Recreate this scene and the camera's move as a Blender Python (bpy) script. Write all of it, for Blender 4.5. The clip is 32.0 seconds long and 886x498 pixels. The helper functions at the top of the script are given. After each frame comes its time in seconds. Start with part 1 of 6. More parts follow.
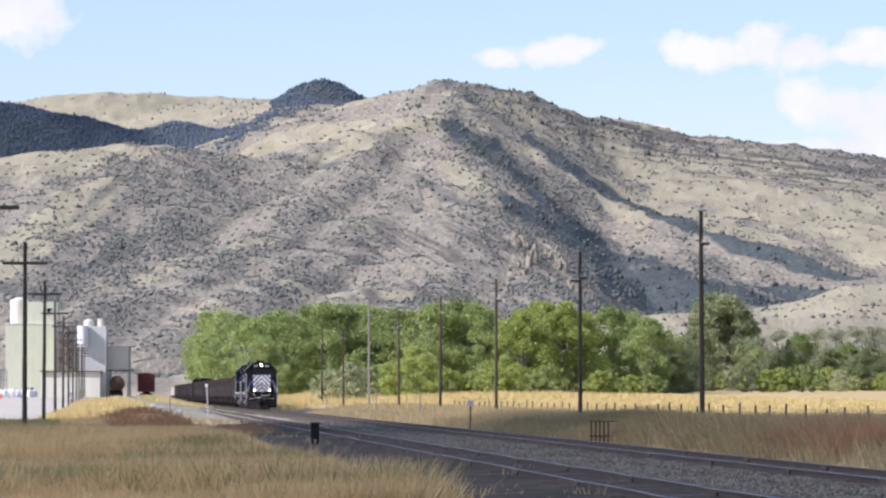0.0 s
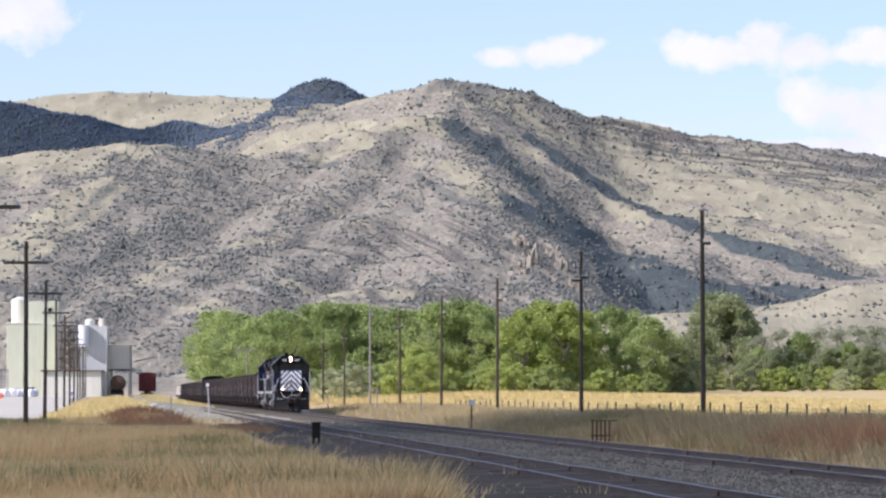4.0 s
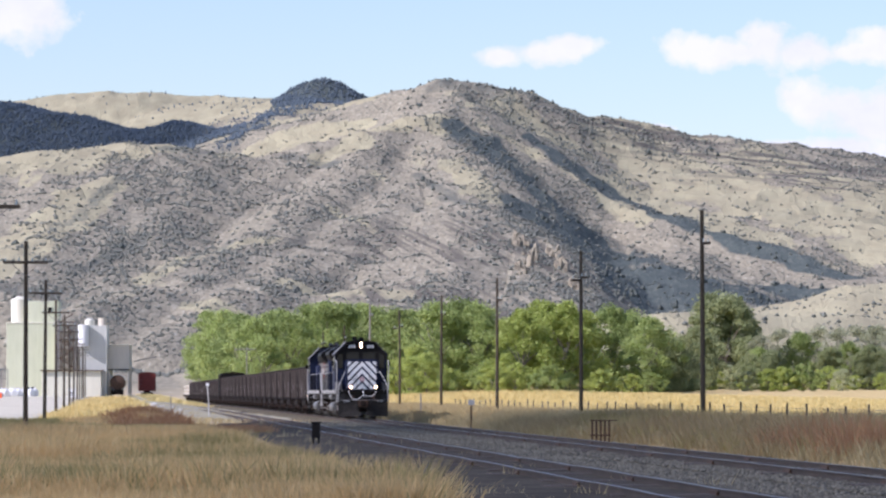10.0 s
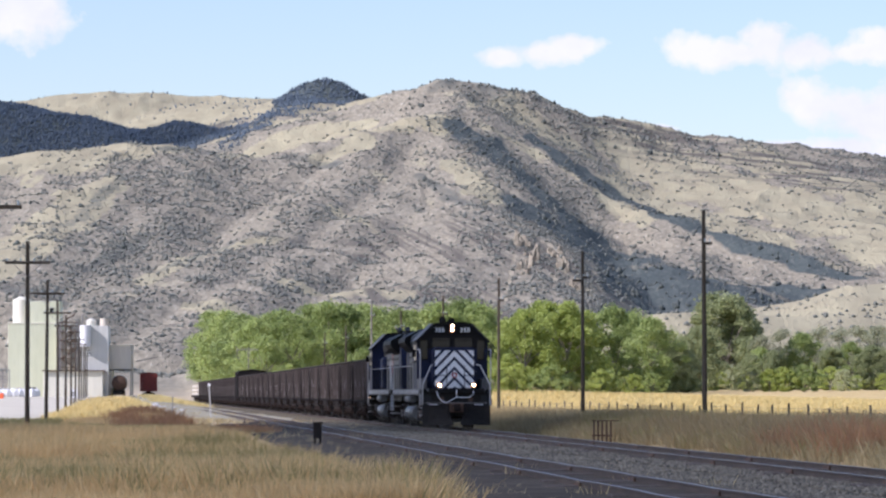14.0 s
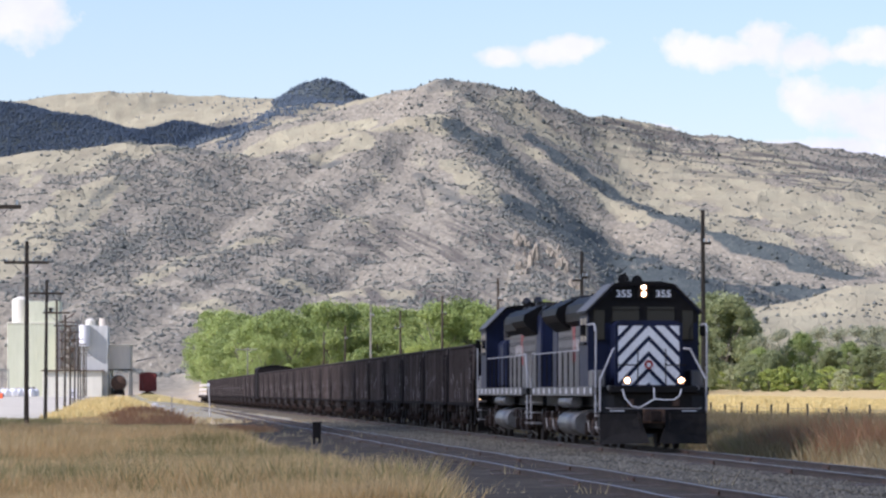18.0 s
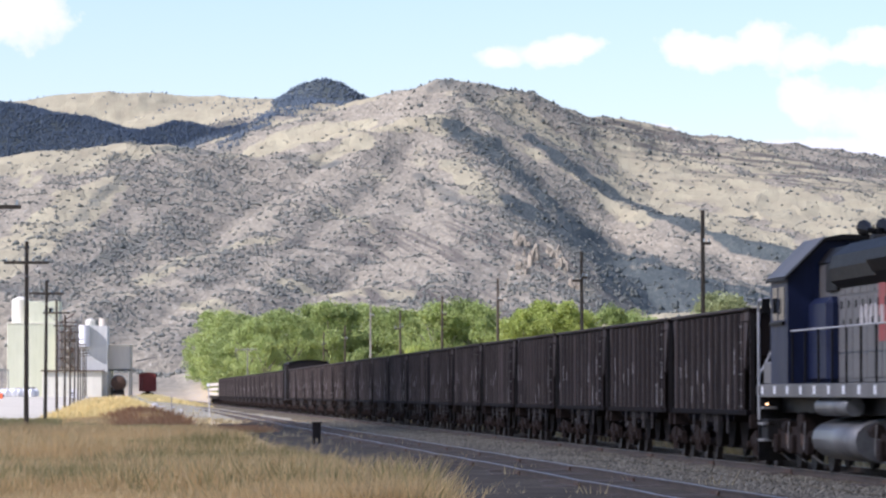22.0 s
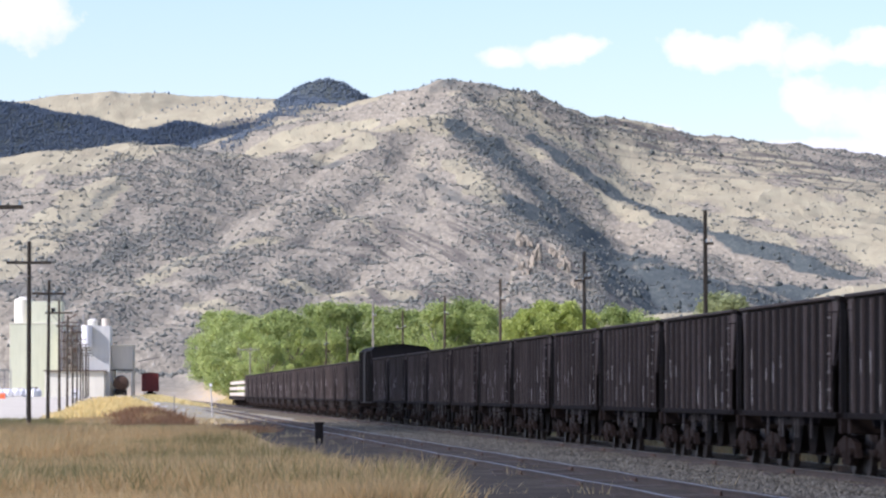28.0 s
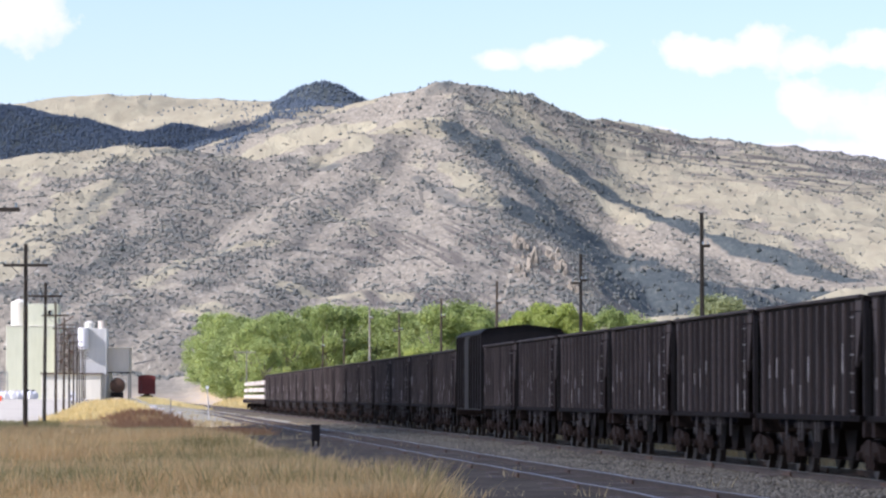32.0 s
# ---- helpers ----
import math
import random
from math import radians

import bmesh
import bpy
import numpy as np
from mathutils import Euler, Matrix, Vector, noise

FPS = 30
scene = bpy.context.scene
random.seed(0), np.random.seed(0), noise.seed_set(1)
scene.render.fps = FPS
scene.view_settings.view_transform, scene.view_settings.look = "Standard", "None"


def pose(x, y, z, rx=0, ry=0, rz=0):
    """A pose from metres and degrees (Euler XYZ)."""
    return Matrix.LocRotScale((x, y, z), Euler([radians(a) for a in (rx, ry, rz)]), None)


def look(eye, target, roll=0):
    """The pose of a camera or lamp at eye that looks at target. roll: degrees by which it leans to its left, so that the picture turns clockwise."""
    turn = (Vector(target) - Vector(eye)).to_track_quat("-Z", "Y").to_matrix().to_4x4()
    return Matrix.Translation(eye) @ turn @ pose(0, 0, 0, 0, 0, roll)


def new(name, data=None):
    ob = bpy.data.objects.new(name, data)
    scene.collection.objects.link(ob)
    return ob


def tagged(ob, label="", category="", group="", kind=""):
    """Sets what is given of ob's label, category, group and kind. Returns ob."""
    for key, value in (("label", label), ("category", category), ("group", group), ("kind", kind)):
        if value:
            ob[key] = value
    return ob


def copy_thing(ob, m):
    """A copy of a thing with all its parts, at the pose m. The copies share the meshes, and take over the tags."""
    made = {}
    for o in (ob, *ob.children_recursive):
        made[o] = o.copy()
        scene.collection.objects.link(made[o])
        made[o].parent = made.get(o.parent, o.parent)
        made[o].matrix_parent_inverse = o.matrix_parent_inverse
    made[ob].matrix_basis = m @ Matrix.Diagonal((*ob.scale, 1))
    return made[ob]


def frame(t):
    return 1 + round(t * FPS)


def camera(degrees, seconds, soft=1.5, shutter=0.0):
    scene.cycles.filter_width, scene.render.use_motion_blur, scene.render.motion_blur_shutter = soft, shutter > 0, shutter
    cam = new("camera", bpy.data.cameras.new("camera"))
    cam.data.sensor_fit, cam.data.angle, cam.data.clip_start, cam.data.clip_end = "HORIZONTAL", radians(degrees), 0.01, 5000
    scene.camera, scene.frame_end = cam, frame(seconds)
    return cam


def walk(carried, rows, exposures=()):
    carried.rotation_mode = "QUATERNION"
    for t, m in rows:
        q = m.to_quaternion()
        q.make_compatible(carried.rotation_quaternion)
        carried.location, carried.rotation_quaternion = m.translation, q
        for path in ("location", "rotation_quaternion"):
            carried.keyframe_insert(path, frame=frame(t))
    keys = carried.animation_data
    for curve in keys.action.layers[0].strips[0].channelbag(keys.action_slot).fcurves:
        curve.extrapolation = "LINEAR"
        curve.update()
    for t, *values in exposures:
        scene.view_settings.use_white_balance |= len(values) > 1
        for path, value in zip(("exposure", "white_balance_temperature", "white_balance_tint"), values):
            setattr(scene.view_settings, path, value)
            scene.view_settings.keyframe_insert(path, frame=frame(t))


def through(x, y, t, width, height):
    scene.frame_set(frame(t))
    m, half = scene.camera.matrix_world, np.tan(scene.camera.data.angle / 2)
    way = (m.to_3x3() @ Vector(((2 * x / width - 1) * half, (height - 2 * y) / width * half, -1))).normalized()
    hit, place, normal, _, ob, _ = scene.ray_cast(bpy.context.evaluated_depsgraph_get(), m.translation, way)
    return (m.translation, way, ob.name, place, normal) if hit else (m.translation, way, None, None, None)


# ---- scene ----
import functools

# The place: x to the right, y away from the camera, z up; the rails' top lies at z = 0.
# The main line runs towards the camera and passes it on the right.
LEAN = 0.07346  # metres that the line goes left for each metre away
EYE = 1.52


def jitter(t, dx, dy):
    """A row of the camera's path: a small turn of the held camera, in thousandths of a degree."""
    return (t, pose(0, 0, EYE, 91.845 + dy * 0.001, 0, dx * 0.001))


cam = camera(11.265, 32.0, soft=2.4, shutter=0.4)
walk(cam, [
    jitter(0, 0, 0), jitter(0.5, 0, 0), jitter(1, 9, -7), jitter(1.5, 33, -7), jitter(2, 9, 0), jitter(2.5, 9, -7), jitter(3, 9, -7),
    jitter(3.5, 17, -7), jitter(5.5, -2, -7), jitter(6, 5, -7), jitter(6.5, 20, -7), jitter(7, 9, -7), jitter(7.5, 11, -7), jitter(8, 5, 0),
    jitter(8.5, 22, 0), jitter(9, 72, -7), jitter(9.5, 24, -7), jitter(10, 11, -11), jitter(10.5, 9, -7), jitter(11, 42, -7), jitter(11.5, 22, -11),
    jitter(12, 20, -9), jitter(12.5, 13, -11), jitter(13, 28, 0), jitter(13.5, 24, 4), jitter(14, 32, -7), jitter(14.5, 15, -11),
    jitter(16.5, 22, -17), jitter(17, 11, 2), jitter(17.5, 9, -7), jitter(18, 22, -9), jitter(18.5, 32, 0), jitter(19, 33, 2), jitter(19.5, 42, -5),
    jitter(20, 42, 4), jitter(20.5, 41, 12), jitter(21, 30, -4), jitter(21.5, 35, -4), jitter(22, 20, -7), jitter(22.5, 18, -13), jitter(23, 20, -18),
    jitter(23.5, 2, -7), jitter(24, 18, -7), jitter(24.5, 32, -7), jitter(25, 9, 11), jitter(25.5, 7, 7), jitter(27.5, 2, -5), jitter(28, 52, -6),
    jitter(28.5, 51, -5), jitter(29, 36, 2), jitter(29.5, 6, -6), jitter(30, 13, -6), jitter(30.5, 8, 5), jitter(31, 38, 27), jitter(31.5, 32, -5),
    jitter(32, 8, 26),
], exposures=[(0.0, 0.455, 5860, 24), (14.0, 0.45, 5860, 24), (18.0, 0.47, 5840, 24), (19.0, 0.62, 5840, 25), (22.0, 0.64, 5840, 25), (32.0, 0.63, 5840, 25)])


# ---- sky, sun and exposure ----
SUN = Vector((-0.74, -0.29, 0.605)).normalized()
world = bpy.data.worlds.new("world")
scene.world = world
world.use_nodes = True


def node(tree, kind, **sets):
    n = tree.nodes.new("ShaderNode" + kind)
    for key, value in sets.items():
        if key in n.inputs:
            n.inputs[key].default_value = value
    return n


def math_node(tree, op, a, b=None, clamp=False):
    n = tree.nodes.new("ShaderNodeMath")
    n.operation, n.use_clamp = op, clamp
    for i, v in enumerate((a, b)):
        if v is None:
            continue
        if isinstance(v, (int, float)):
            n.inputs[i].default_value = v
        else:
            tree.links.new(v, n.inputs[i])
    return n.outputs[0]


def ramp(tree, fac, stops):
    n = tree.nodes.new("ShaderNodeValToRGB")
    els = n.color_ramp.elements
    while len(els) < len(stops):
        els.new(0.5)
    for e, (p, c) in zip(els, stops):
        e.position = p
        e.color = (*c, 1) if len(c) == 3 else c
    tree.links.new(fac, n.inputs[0])
    return n.outputs[0]


def mix_rgb(tree, fac, a, b, blend="MIX"):
    n = tree.nodes.new("ShaderNodeMix")
    n.data_type, n.blend_type = "RGBA", blend
    for sock, v in ((n.inputs[0], fac), (n.inputs[6], a), (n.inputs[7], b)):
        if isinstance(v, (int, float)):
            sock.default_value = v
        elif isinstance(v, tuple):
            sock.default_value = (*v, 1)
        else:
            tree.links.new(v, sock)
    return n.outputs[2]


def build_world():
    tree = world.node_tree
    tree.nodes.clear()
    out, bg = tree.nodes.new("ShaderNodeOutputWorld"), tree.nodes.new("ShaderNodeBackground")
    sky = tree.nodes.new("ShaderNodeTexSky")
    sky.sky_type, sky.sun_disc = "NISHITA", False
    sky.sun_elevation = math.asin(SUN.z)
    sky.sun_rotation = math.atan2(SUN.x, SUN.y) % (2 * math.pi)
    sky.air_density, sky.dust_density, sky.ozone_density = 1.0, 0.2, 2.2
    # scattered fair-weather cumulus, on a flat deck seen in perspective
    co = tree.nodes.new("ShaderNodeTexCoord").outputs["Generated"]
    sep = tree.nodes.new("ShaderNodeSeparateXYZ")
    tree.links.new(co, sep.inputs[0])
    x, y, z = sep.outputs
    az = math_node(tree, "DIVIDE", x, math_node(tree, "MAXIMUM", y, 0.05))
    el = math_node(tree, "DIVIDE", z, math_node(tree, "MAXIMUM", y, 0.05))
    comb = tree.nodes.new("ShaderNodeCombineXYZ")
    tree.links.new(az, comb.inputs[0])
    tree.links.new(el, comb.inputs[1])
    n1 = node(tree, "TexNoise", Scale=95.0, Detail=6.0, Roughness=0.58)
    billow = node(tree, "TexNoise", Scale=60.0, Detail=4.0, Roughness=0.6)
    tree.links.new(comb.outputs[0], billow.inputs["Vector"])
    tree.links.new(comb.outputs[0], n1.inputs["Vector"])
    rough = math_node(tree, "SUBTRACT", n1.outputs[0], 0.5)
    total = None
    for cx, cy, rx, ry in CLOUDS:
        u = math_node(tree, "DIVIDE", math_node(tree, "SUBTRACT", az, cx), rx)
        v = math_node(tree, "DIVIDE", math_node(tree, "SUBTRACT", el, cy), ry)
        d = math_node(tree, "ADD", math_node(tree, "MULTIPLY", u, u), math_node(tree, "MULTIPLY", v, v))
        one = math_node(tree, "SUBTRACT", 1.0, math_node(tree, "SQRT", d))
        total = one if total is None else math_node(tree, "MAXIMUM", total, one)
    wide = node(tree, "TexNoise", Scale=3.0, Detail=6.0, Roughness=0.55)
    tree.links.new(co, wide.inputs["Vector"])
    behind = math_node(tree, "MULTIPLY", math_node(tree, "SUBTRACT", wide.outputs[0], 0.56), 5.0)
    away = math_node(tree, "LESS_THAN", y, 0.9)
    total = math_node(tree, "MAXIMUM", total, math_node(tree, "SUBTRACT", math_node(tree, "MULTIPLY", behind, away), math_node(tree, "SUBTRACT", 1.0, away)))
    dens = math_node(tree, "MULTIPLY", math_node(tree, "ADD", total, math_node(tree, "MULTIPLY", rough, 2.3)), 1.9, clamp=True)
    soft = ramp(tree, dens, [(0.0, (0, 0, 0)), (0.3, (0.4, 0.4, 0.4)), (1.0, (1, 1, 1))])
    body = ramp(tree, billow.outputs[0], [(0.3, (6.2, 6.3, 6.4)), (0.6, (7.0, 7.0, 7.0))])
    white = mix_rgb(tree, math_node(tree, "MULTIPLY", soft, 0.95), sky.outputs[0], body)
    tree.links.new(white, bg.inputs[0])
    bg.inputs[1].default_value = 0.105
    tree.links.new(bg.outputs[0], out.inputs[0])


# direction of each cloud in the view (across, up) and its half sizes, as tangents
CLOUDS = [(-0.0936, 0.0864, 0.0120, 0.0101), (0.0133, 0.0749, 0.0075, 0.0028), (0.0209, 0.0759, 0.0101, 0.0035), (0.0278, 0.0771, 0.0075, 0.0033), (0.0548, 0.0764, 0.0094, 0.0045), (0.0637, 0.0759, 0.0113, 0.0040), (0.0712, 0.0771, 0.0078, 0.0060), (0.0813, 0.0761, 0.0120, 0.0040), (0.0913, 0.0761, 0.0126, 0.0035), (0.0983, 0.0774, 0.0088, 0.0048), (0.0813, 0.0644, 0.0065, 0.0060), (0.0888, 0.0638, 0.0107, 0.0065), (0.0976, 0.0625, 0.0101, 0.0078), (0.0888, 0.0545, 0.0132, 0.0030), (0.0775, 0.0552, 0.0063, 0.0018), (0.0479, 0.0587, 0.0038, 0.0011)]
build_world()
lamp = bpy.data.lights.new("sun", "SUN")
lamp.energy, lamp.angle, lamp.color = 4.5, radians(0.53), (1.0, 0.955, 0.88)
sun = new("sun", lamp)
sun.matrix_world = look(SUN * 50, (0, 0, 0))


# ---- materials ----
def surface(name, dark, light, rough=0.7, coarse=0.5, fine=6.0, bump=0.15, metal=0.0, streak=1.0, hue=None, spec=0.5):
    """A procedural surface between two colours: broad stains, fine grain, relief. coarse and fine are waves per metre; streak over 1 draws the stains out upright."""
    m = bpy.data.materials.new(name)
    m.use_nodes = True
    tree = m.node_tree
    bsdf = tree.nodes["Principled BSDF"]
    co = tree.nodes.new("ShaderNodeTexCoord").outputs["Object"]
    info = tree.nodes.new("ShaderNodeObjectInfo")
    shift = tree.nodes.new("ShaderNodeVectorMath")
    shift.operation = "MULTIPLY_ADD"
    tree.links.new(co, shift.inputs[0])
    shift.inputs[1].default_value = (1, 1, 1 / streak)
    tree.links.new(math_node(tree, "MULTIPLY", info.outputs["Random"], 37.0), shift.inputs[2])
    big = node(tree, "TexNoise", Scale=coarse, Detail=4.0, Roughness=0.6)
    small = node(tree, "TexNoise", Scale=fine, Detail=3.0, Roughness=0.65)
    for n in (big, small):
        tree.links.new(shift.outputs[0], n.inputs["Vector"])
    f = math_node(tree, "ADD", math_node(tree, "MULTIPLY", big.outputs[0], 0.6), math_node(tree, "MULTIPLY", small.outputs[0], 0.4))
    col = ramp(tree, f, [(0.34, dark), (0.66, light)])
    if hue:
        col = mix_rgb(tree, math_node(tree, "MULTIPLY", info.outputs["Random"], 0.8), col, hue)
    tree.links.new(col, bsdf.inputs["Base Color"])
    bsdf.inputs["Metallic"].default_value = metal
    bsdf.inputs["Specular IOR Level"].default_value = spec
    tree.links.new(math_node(tree, "ADD", math_node(tree, "MULTIPLY", small.outputs[0], 0.2), rough - 0.1), bsdf.inputs["Roughness"])
    if bump:
        b = node(tree, "Bump", Strength=bump, Distance=0.05)
        tree.links.new(small.outputs[0], b.inputs["Height"])
        tree.links.new(b.outputs[0], bsdf.inputs["Normal"])
    return m


def glow(name, colour, strength):
    m = bpy.data.materials.new(name)
    m.use_nodes = True
    b = m.node_tree.nodes["Principled BSDF"]
    b.inputs["Emission Color"].default_value = (*colour, 1)
    b.inputs["Emission Strength"].default_value = strength
    return m


def leafy(name, dark, light, gloss=0.6, through=0.42):
    """Foliage and grass: colour changes from piece to piece and from plant to plant, and light comes through."""
    m = bpy.data.materials.new(name)
    m.use_nodes = True
    tree = m.node_tree
    bsdf, out = tree.nodes["Principled BSDF"], tree.nodes["Material Output"]
    geo, info = tree.nodes.new("ShaderNodeNewGeometry"), tree.nodes.new("ShaderNodeObjectInfo")
    co = tree.nodes.new("ShaderNodeTexCoord").outputs["Object"]
    big = node(tree, "TexNoise", Scale=0.22, Detail=3.0)
    tree.links.new(co, big.inputs["Vector"])
    f = math_node(tree, "ADD", math_node(tree, "MULTIPLY", geo.outputs["Random Per Island"], 0.45), math_node(tree, "MULTIPLY", big.outputs[0], 0.4))
    f = math_node(tree, "ADD", f, math_node(tree, "MULTIPLY", math_node(tree, "SUBTRACT", info.outputs["Random"], 0.3), 0.3))
    col = ramp(tree, f, [(0.15, dark), (0.85, light)])
    tree.links.new(col, bsdf.inputs["Base Color"])
    bsdf.inputs["Roughness"].default_value = gloss
    thin = tree.nodes.new("ShaderNodeBsdfTranslucent")
    tree.links.new(col, thin.inputs[0])
    mix = tree.nodes.new("ShaderNodeMixShader")
    mix.inputs[0].default_value = through
    tree.links.new(bsdf.outputs[0], mix.inputs[1])
    tree.links.new(thin.outputs[0], mix.inputs[2])
    tree.links.new(mix.outputs[0], out.inputs[0])
    return m


def terrain_material():
    """Dry grass, sage and broken rock on the hills; stubble, weeds and dust on the flat, told apart by place and slope."""
    m = bpy.data.materials.new("dry_hills")
    m.use_nodes = True
    tree = m.node_tree
    bsdf = tree.nodes["Principled BSDF"]
    geo = tree.nodes.new("ShaderNodeNewGeometry")
    co = geo.outputs["Position"]
    sep = tree.nodes.new("ShaderNodeSeparateXYZ")
    tree.links.new(co, sep.inputs[0])
    x, y, z = sep.outputs

    def noise_of(scale, detail=4.0, rough=0.55, vec=None):
        n = node(tree, "TexNoise", Scale=scale, Detail=detail, Roughness=rough)
        tree.links.new(vec or co, n.inputs["Vector"])
        return n.outputs[0]
    # hills; the slopes' patches run up and down the slope
    run = tree.nodes.new("ShaderNodeMapping")
    run.inputs["Rotation"].default_value = (0, 0, 0.06)
    run.inputs["Scale"].default_value = (1.0, 0.2, 1.0)
    tree.links.new(co, run.inputs[0])
    broad, mid, grit = noise_of(0.012, 4.0, 0.55, run.outputs[0]), noise_of(0.07, 5.0, 0.62, run.outputs[0]), noise_of(0.42, 4.0, 0.7, run.outputs[0])

    def cover_of(name):
        n = tree.nodes.new("ShaderNodeAttribute")
        n.attribute_name = name
        return n.outputs["Fac"]
    # tilted beds of rock: steep under the crags, nearly level on the right face
    tilt = math_node(tree, "ADD", math_node(tree, "MULTIPLY", math_node(tree, "MINIMUM", math_node(tree, "MAXIMUM", x, -40.0), 100.0), 0.7), math_node(tree, "MULTIPLY", x, 0.15))
    bed = tree.nodes.new("ShaderNodeCombineXYZ")
    tree.links.new(math_node(tree, "MULTIPLY", math_node(tree, "ADD", z, tilt), 0.20), bed.inputs[0])
    tree.links.new(math_node(tree, "MULTIPLY", x, 0.012), bed.inputs[1])
    tree.links.new(math_node(tree, "MULTIPLY", y, 0.0025), bed.inputs[2])
    strata = noise_of(1.0, 4.0, 0.6, bed.outputs[0])
    tan = ramp(tree, mid, [(0.3, (0.305, 0.272, 0.182)), (0.7, (0.41, 0.372, 0.246))])
    rocky = ramp(tree, grit, [(0.30, (0.150, 0.135, 0.104)), (0.46, (0.256, 0.229, 0.171)), (0.60, (0.326, 0.295, 0.223)), (0.72, (0.465, 0.44, 0.365))])
    f = math_node(tree, "ADD", math_node(tree, "MULTIPLY", math_node(tree, "SUBTRACT", broad, 0.5), 1.2), math_node(tree, "MULTIPLY", math_node(tree, "SUBTRACT", mid, 0.5), 1.6))
    f = math_node(tree, "ADD", f, math_node(tree, "MULTIPLY", math_node(tree, "SUBTRACT", grit, 0.5), 0.5))
    f = math_node(tree, "ADD", f, math_node(tree, "MULTIPLY", math_node(tree, "SUBTRACT", cover_of("grass_cover"), 0.32), 1.5))
    hills = mix_rgb(tree, ramp(tree, math_node(tree, "ADD", f, 0.6), [(0.40, (0, 0, 0)), (0.66, (1, 1, 1))]), rocky, tan)
    seam = math_node(tree, "MULTIPLY", ramp(tree, strata, [(0.43, (1, 1, 1)), (0.52, (0, 0, 0))]), cover_of("strata_cover"))
    hills = mix_rgb(tree, seam, hills, (0.135, 0.122, 0.10))
    # low evergreen brush that closes over the draws, their shade painted into its colour
    shaded_brush = ramp(tree, grit, [(0.32, (0.058, 0.072, 0.072)), (0.55, (0.088, 0.104, 0.098)), (0.74, (0.165, 0.17, 0.145))])
    thick = math_node(tree, "ADD", cover_of("brush_shade_cover"), math_node(tree, "MULTIPLY", math_node(tree, "SUBTRACT", mid, 0.5), 0.7))
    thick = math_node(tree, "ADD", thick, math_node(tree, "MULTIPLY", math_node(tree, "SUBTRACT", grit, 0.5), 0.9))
    hills = mix_rgb(tree, ramp(tree, thick, [(0.24, (0, 0, 0)), (0.68, (1, 1, 1))]), hills, shaded_brush)
    # flat
    clump, blade = noise_of(0.35, 5.0, 0.6), noise_of(3.0, 4.0, 0.7)
    stubble = ramp(tree, clump, [(0.3, (0.46, 0.34, 0.15)), (0.7, (0.62, 0.48, 0.24))])
    weeds = ramp(tree, clump, [(0.3, (0.36, 0.25, 0.12)), (0.55, (0.56, 0.41, 0.20)), (0.75, (0.46, 0.37, 0.16))])
    dust = mix_rgb(tree, blade, (0.30, 0.27, 0.23), (0.44, 0.41, 0.37))
    side = math_node(tree, "ADD", x, math_node(tree, "MULTIPLY", y, LEAN))  # metres right of the line of sight along the track
    side = math_node(tree, "ADD", side, math_node(tree, "MULTIPLY", math_node(tree, "SUBTRACT", clump, 0.5), 6.0))
    field = math_node(tree, "MULTIPLY", math_node(tree, "SUBTRACT", side, 25.0), 0.4, clamp=True)
    flat = mix_rgb(tree, field, weeds, stubble)
    yard = math_node(tree, "MULTIPLY", math_node(tree, "SUBTRACT", y, 230.0), 0.02, clamp=True)
    yard = math_node(tree, "MULTIPLY", yard, math_node(tree, "SUBTRACT", 1.0, math_node(tree, "MULTIPLY", math_node(tree, "SUBTRACT", side, 19.0), 0.3, clamp=True)))
    flat = mix_rgb(tree, math_node(tree, "MULTIPLY", yard, ramp(tree, clump, [(0.35, (1, 1, 1)), (0.6, (0.3, 0.3, 0.3))])), flat, dust)
    rise = math_node(tree, "MULTIPLY", math_node(tree, "SUBTRACT", y, 1000.0), 0.006, clamp=True)
    col = mix_rgb(tree, rise, flat, hills)
    tree.links.new(col, bsdf.inputs["Base Color"])
    bsdf.inputs["Roughness"].default_value = 0.95
    bsdf.inputs["Specular IOR Level"].default_value = 0.1
    b = node(tree, "Bump", Strength=0.5, Distance=2.5)
    tree.links.new(math_node(tree, "MULTIPLY", math_node(tree, "ADD", grit, strata), rise), b.inputs["Height"])
    b2 = node(tree, "Bump", Strength=0.6, Distance=0.15)
    tree.links.new(blade, b2.inputs["Height"])
    tree.links.new(b.outputs[0], b2.inputs["Normal"])
    tree.links.new(b2.outputs[0], bsdf.inputs["Normal"])
    return m


def cloud_material(name, share):
    """Cloud: part of the sunlight passes each wall of it."""
    m = bpy.data.materials.new(name)
    m.use_nodes = True
    tree = m.node_tree
    bsdf, out = tree.nodes["Principled BSDF"], tree.nodes["Material Output"]
    bsdf.inputs["Base Color"].default_value = (0.9, 0.9, 0.9, 1)
    bsdf.inputs["Roughness"].default_value = 1.0
    clear, mix = tree.nodes.new("ShaderNodeBsdfTransparent"), tree.nodes.new("ShaderNodeMixShader")
    mix.inputs[0].default_value = share
    tree.links.new(clear.outputs[0], mix.inputs[1])
    tree.links.new(bsdf.outputs[0], mix.inputs[2])
    tree.links.new(mix.outputs[0], out.inputs[0])
    return m


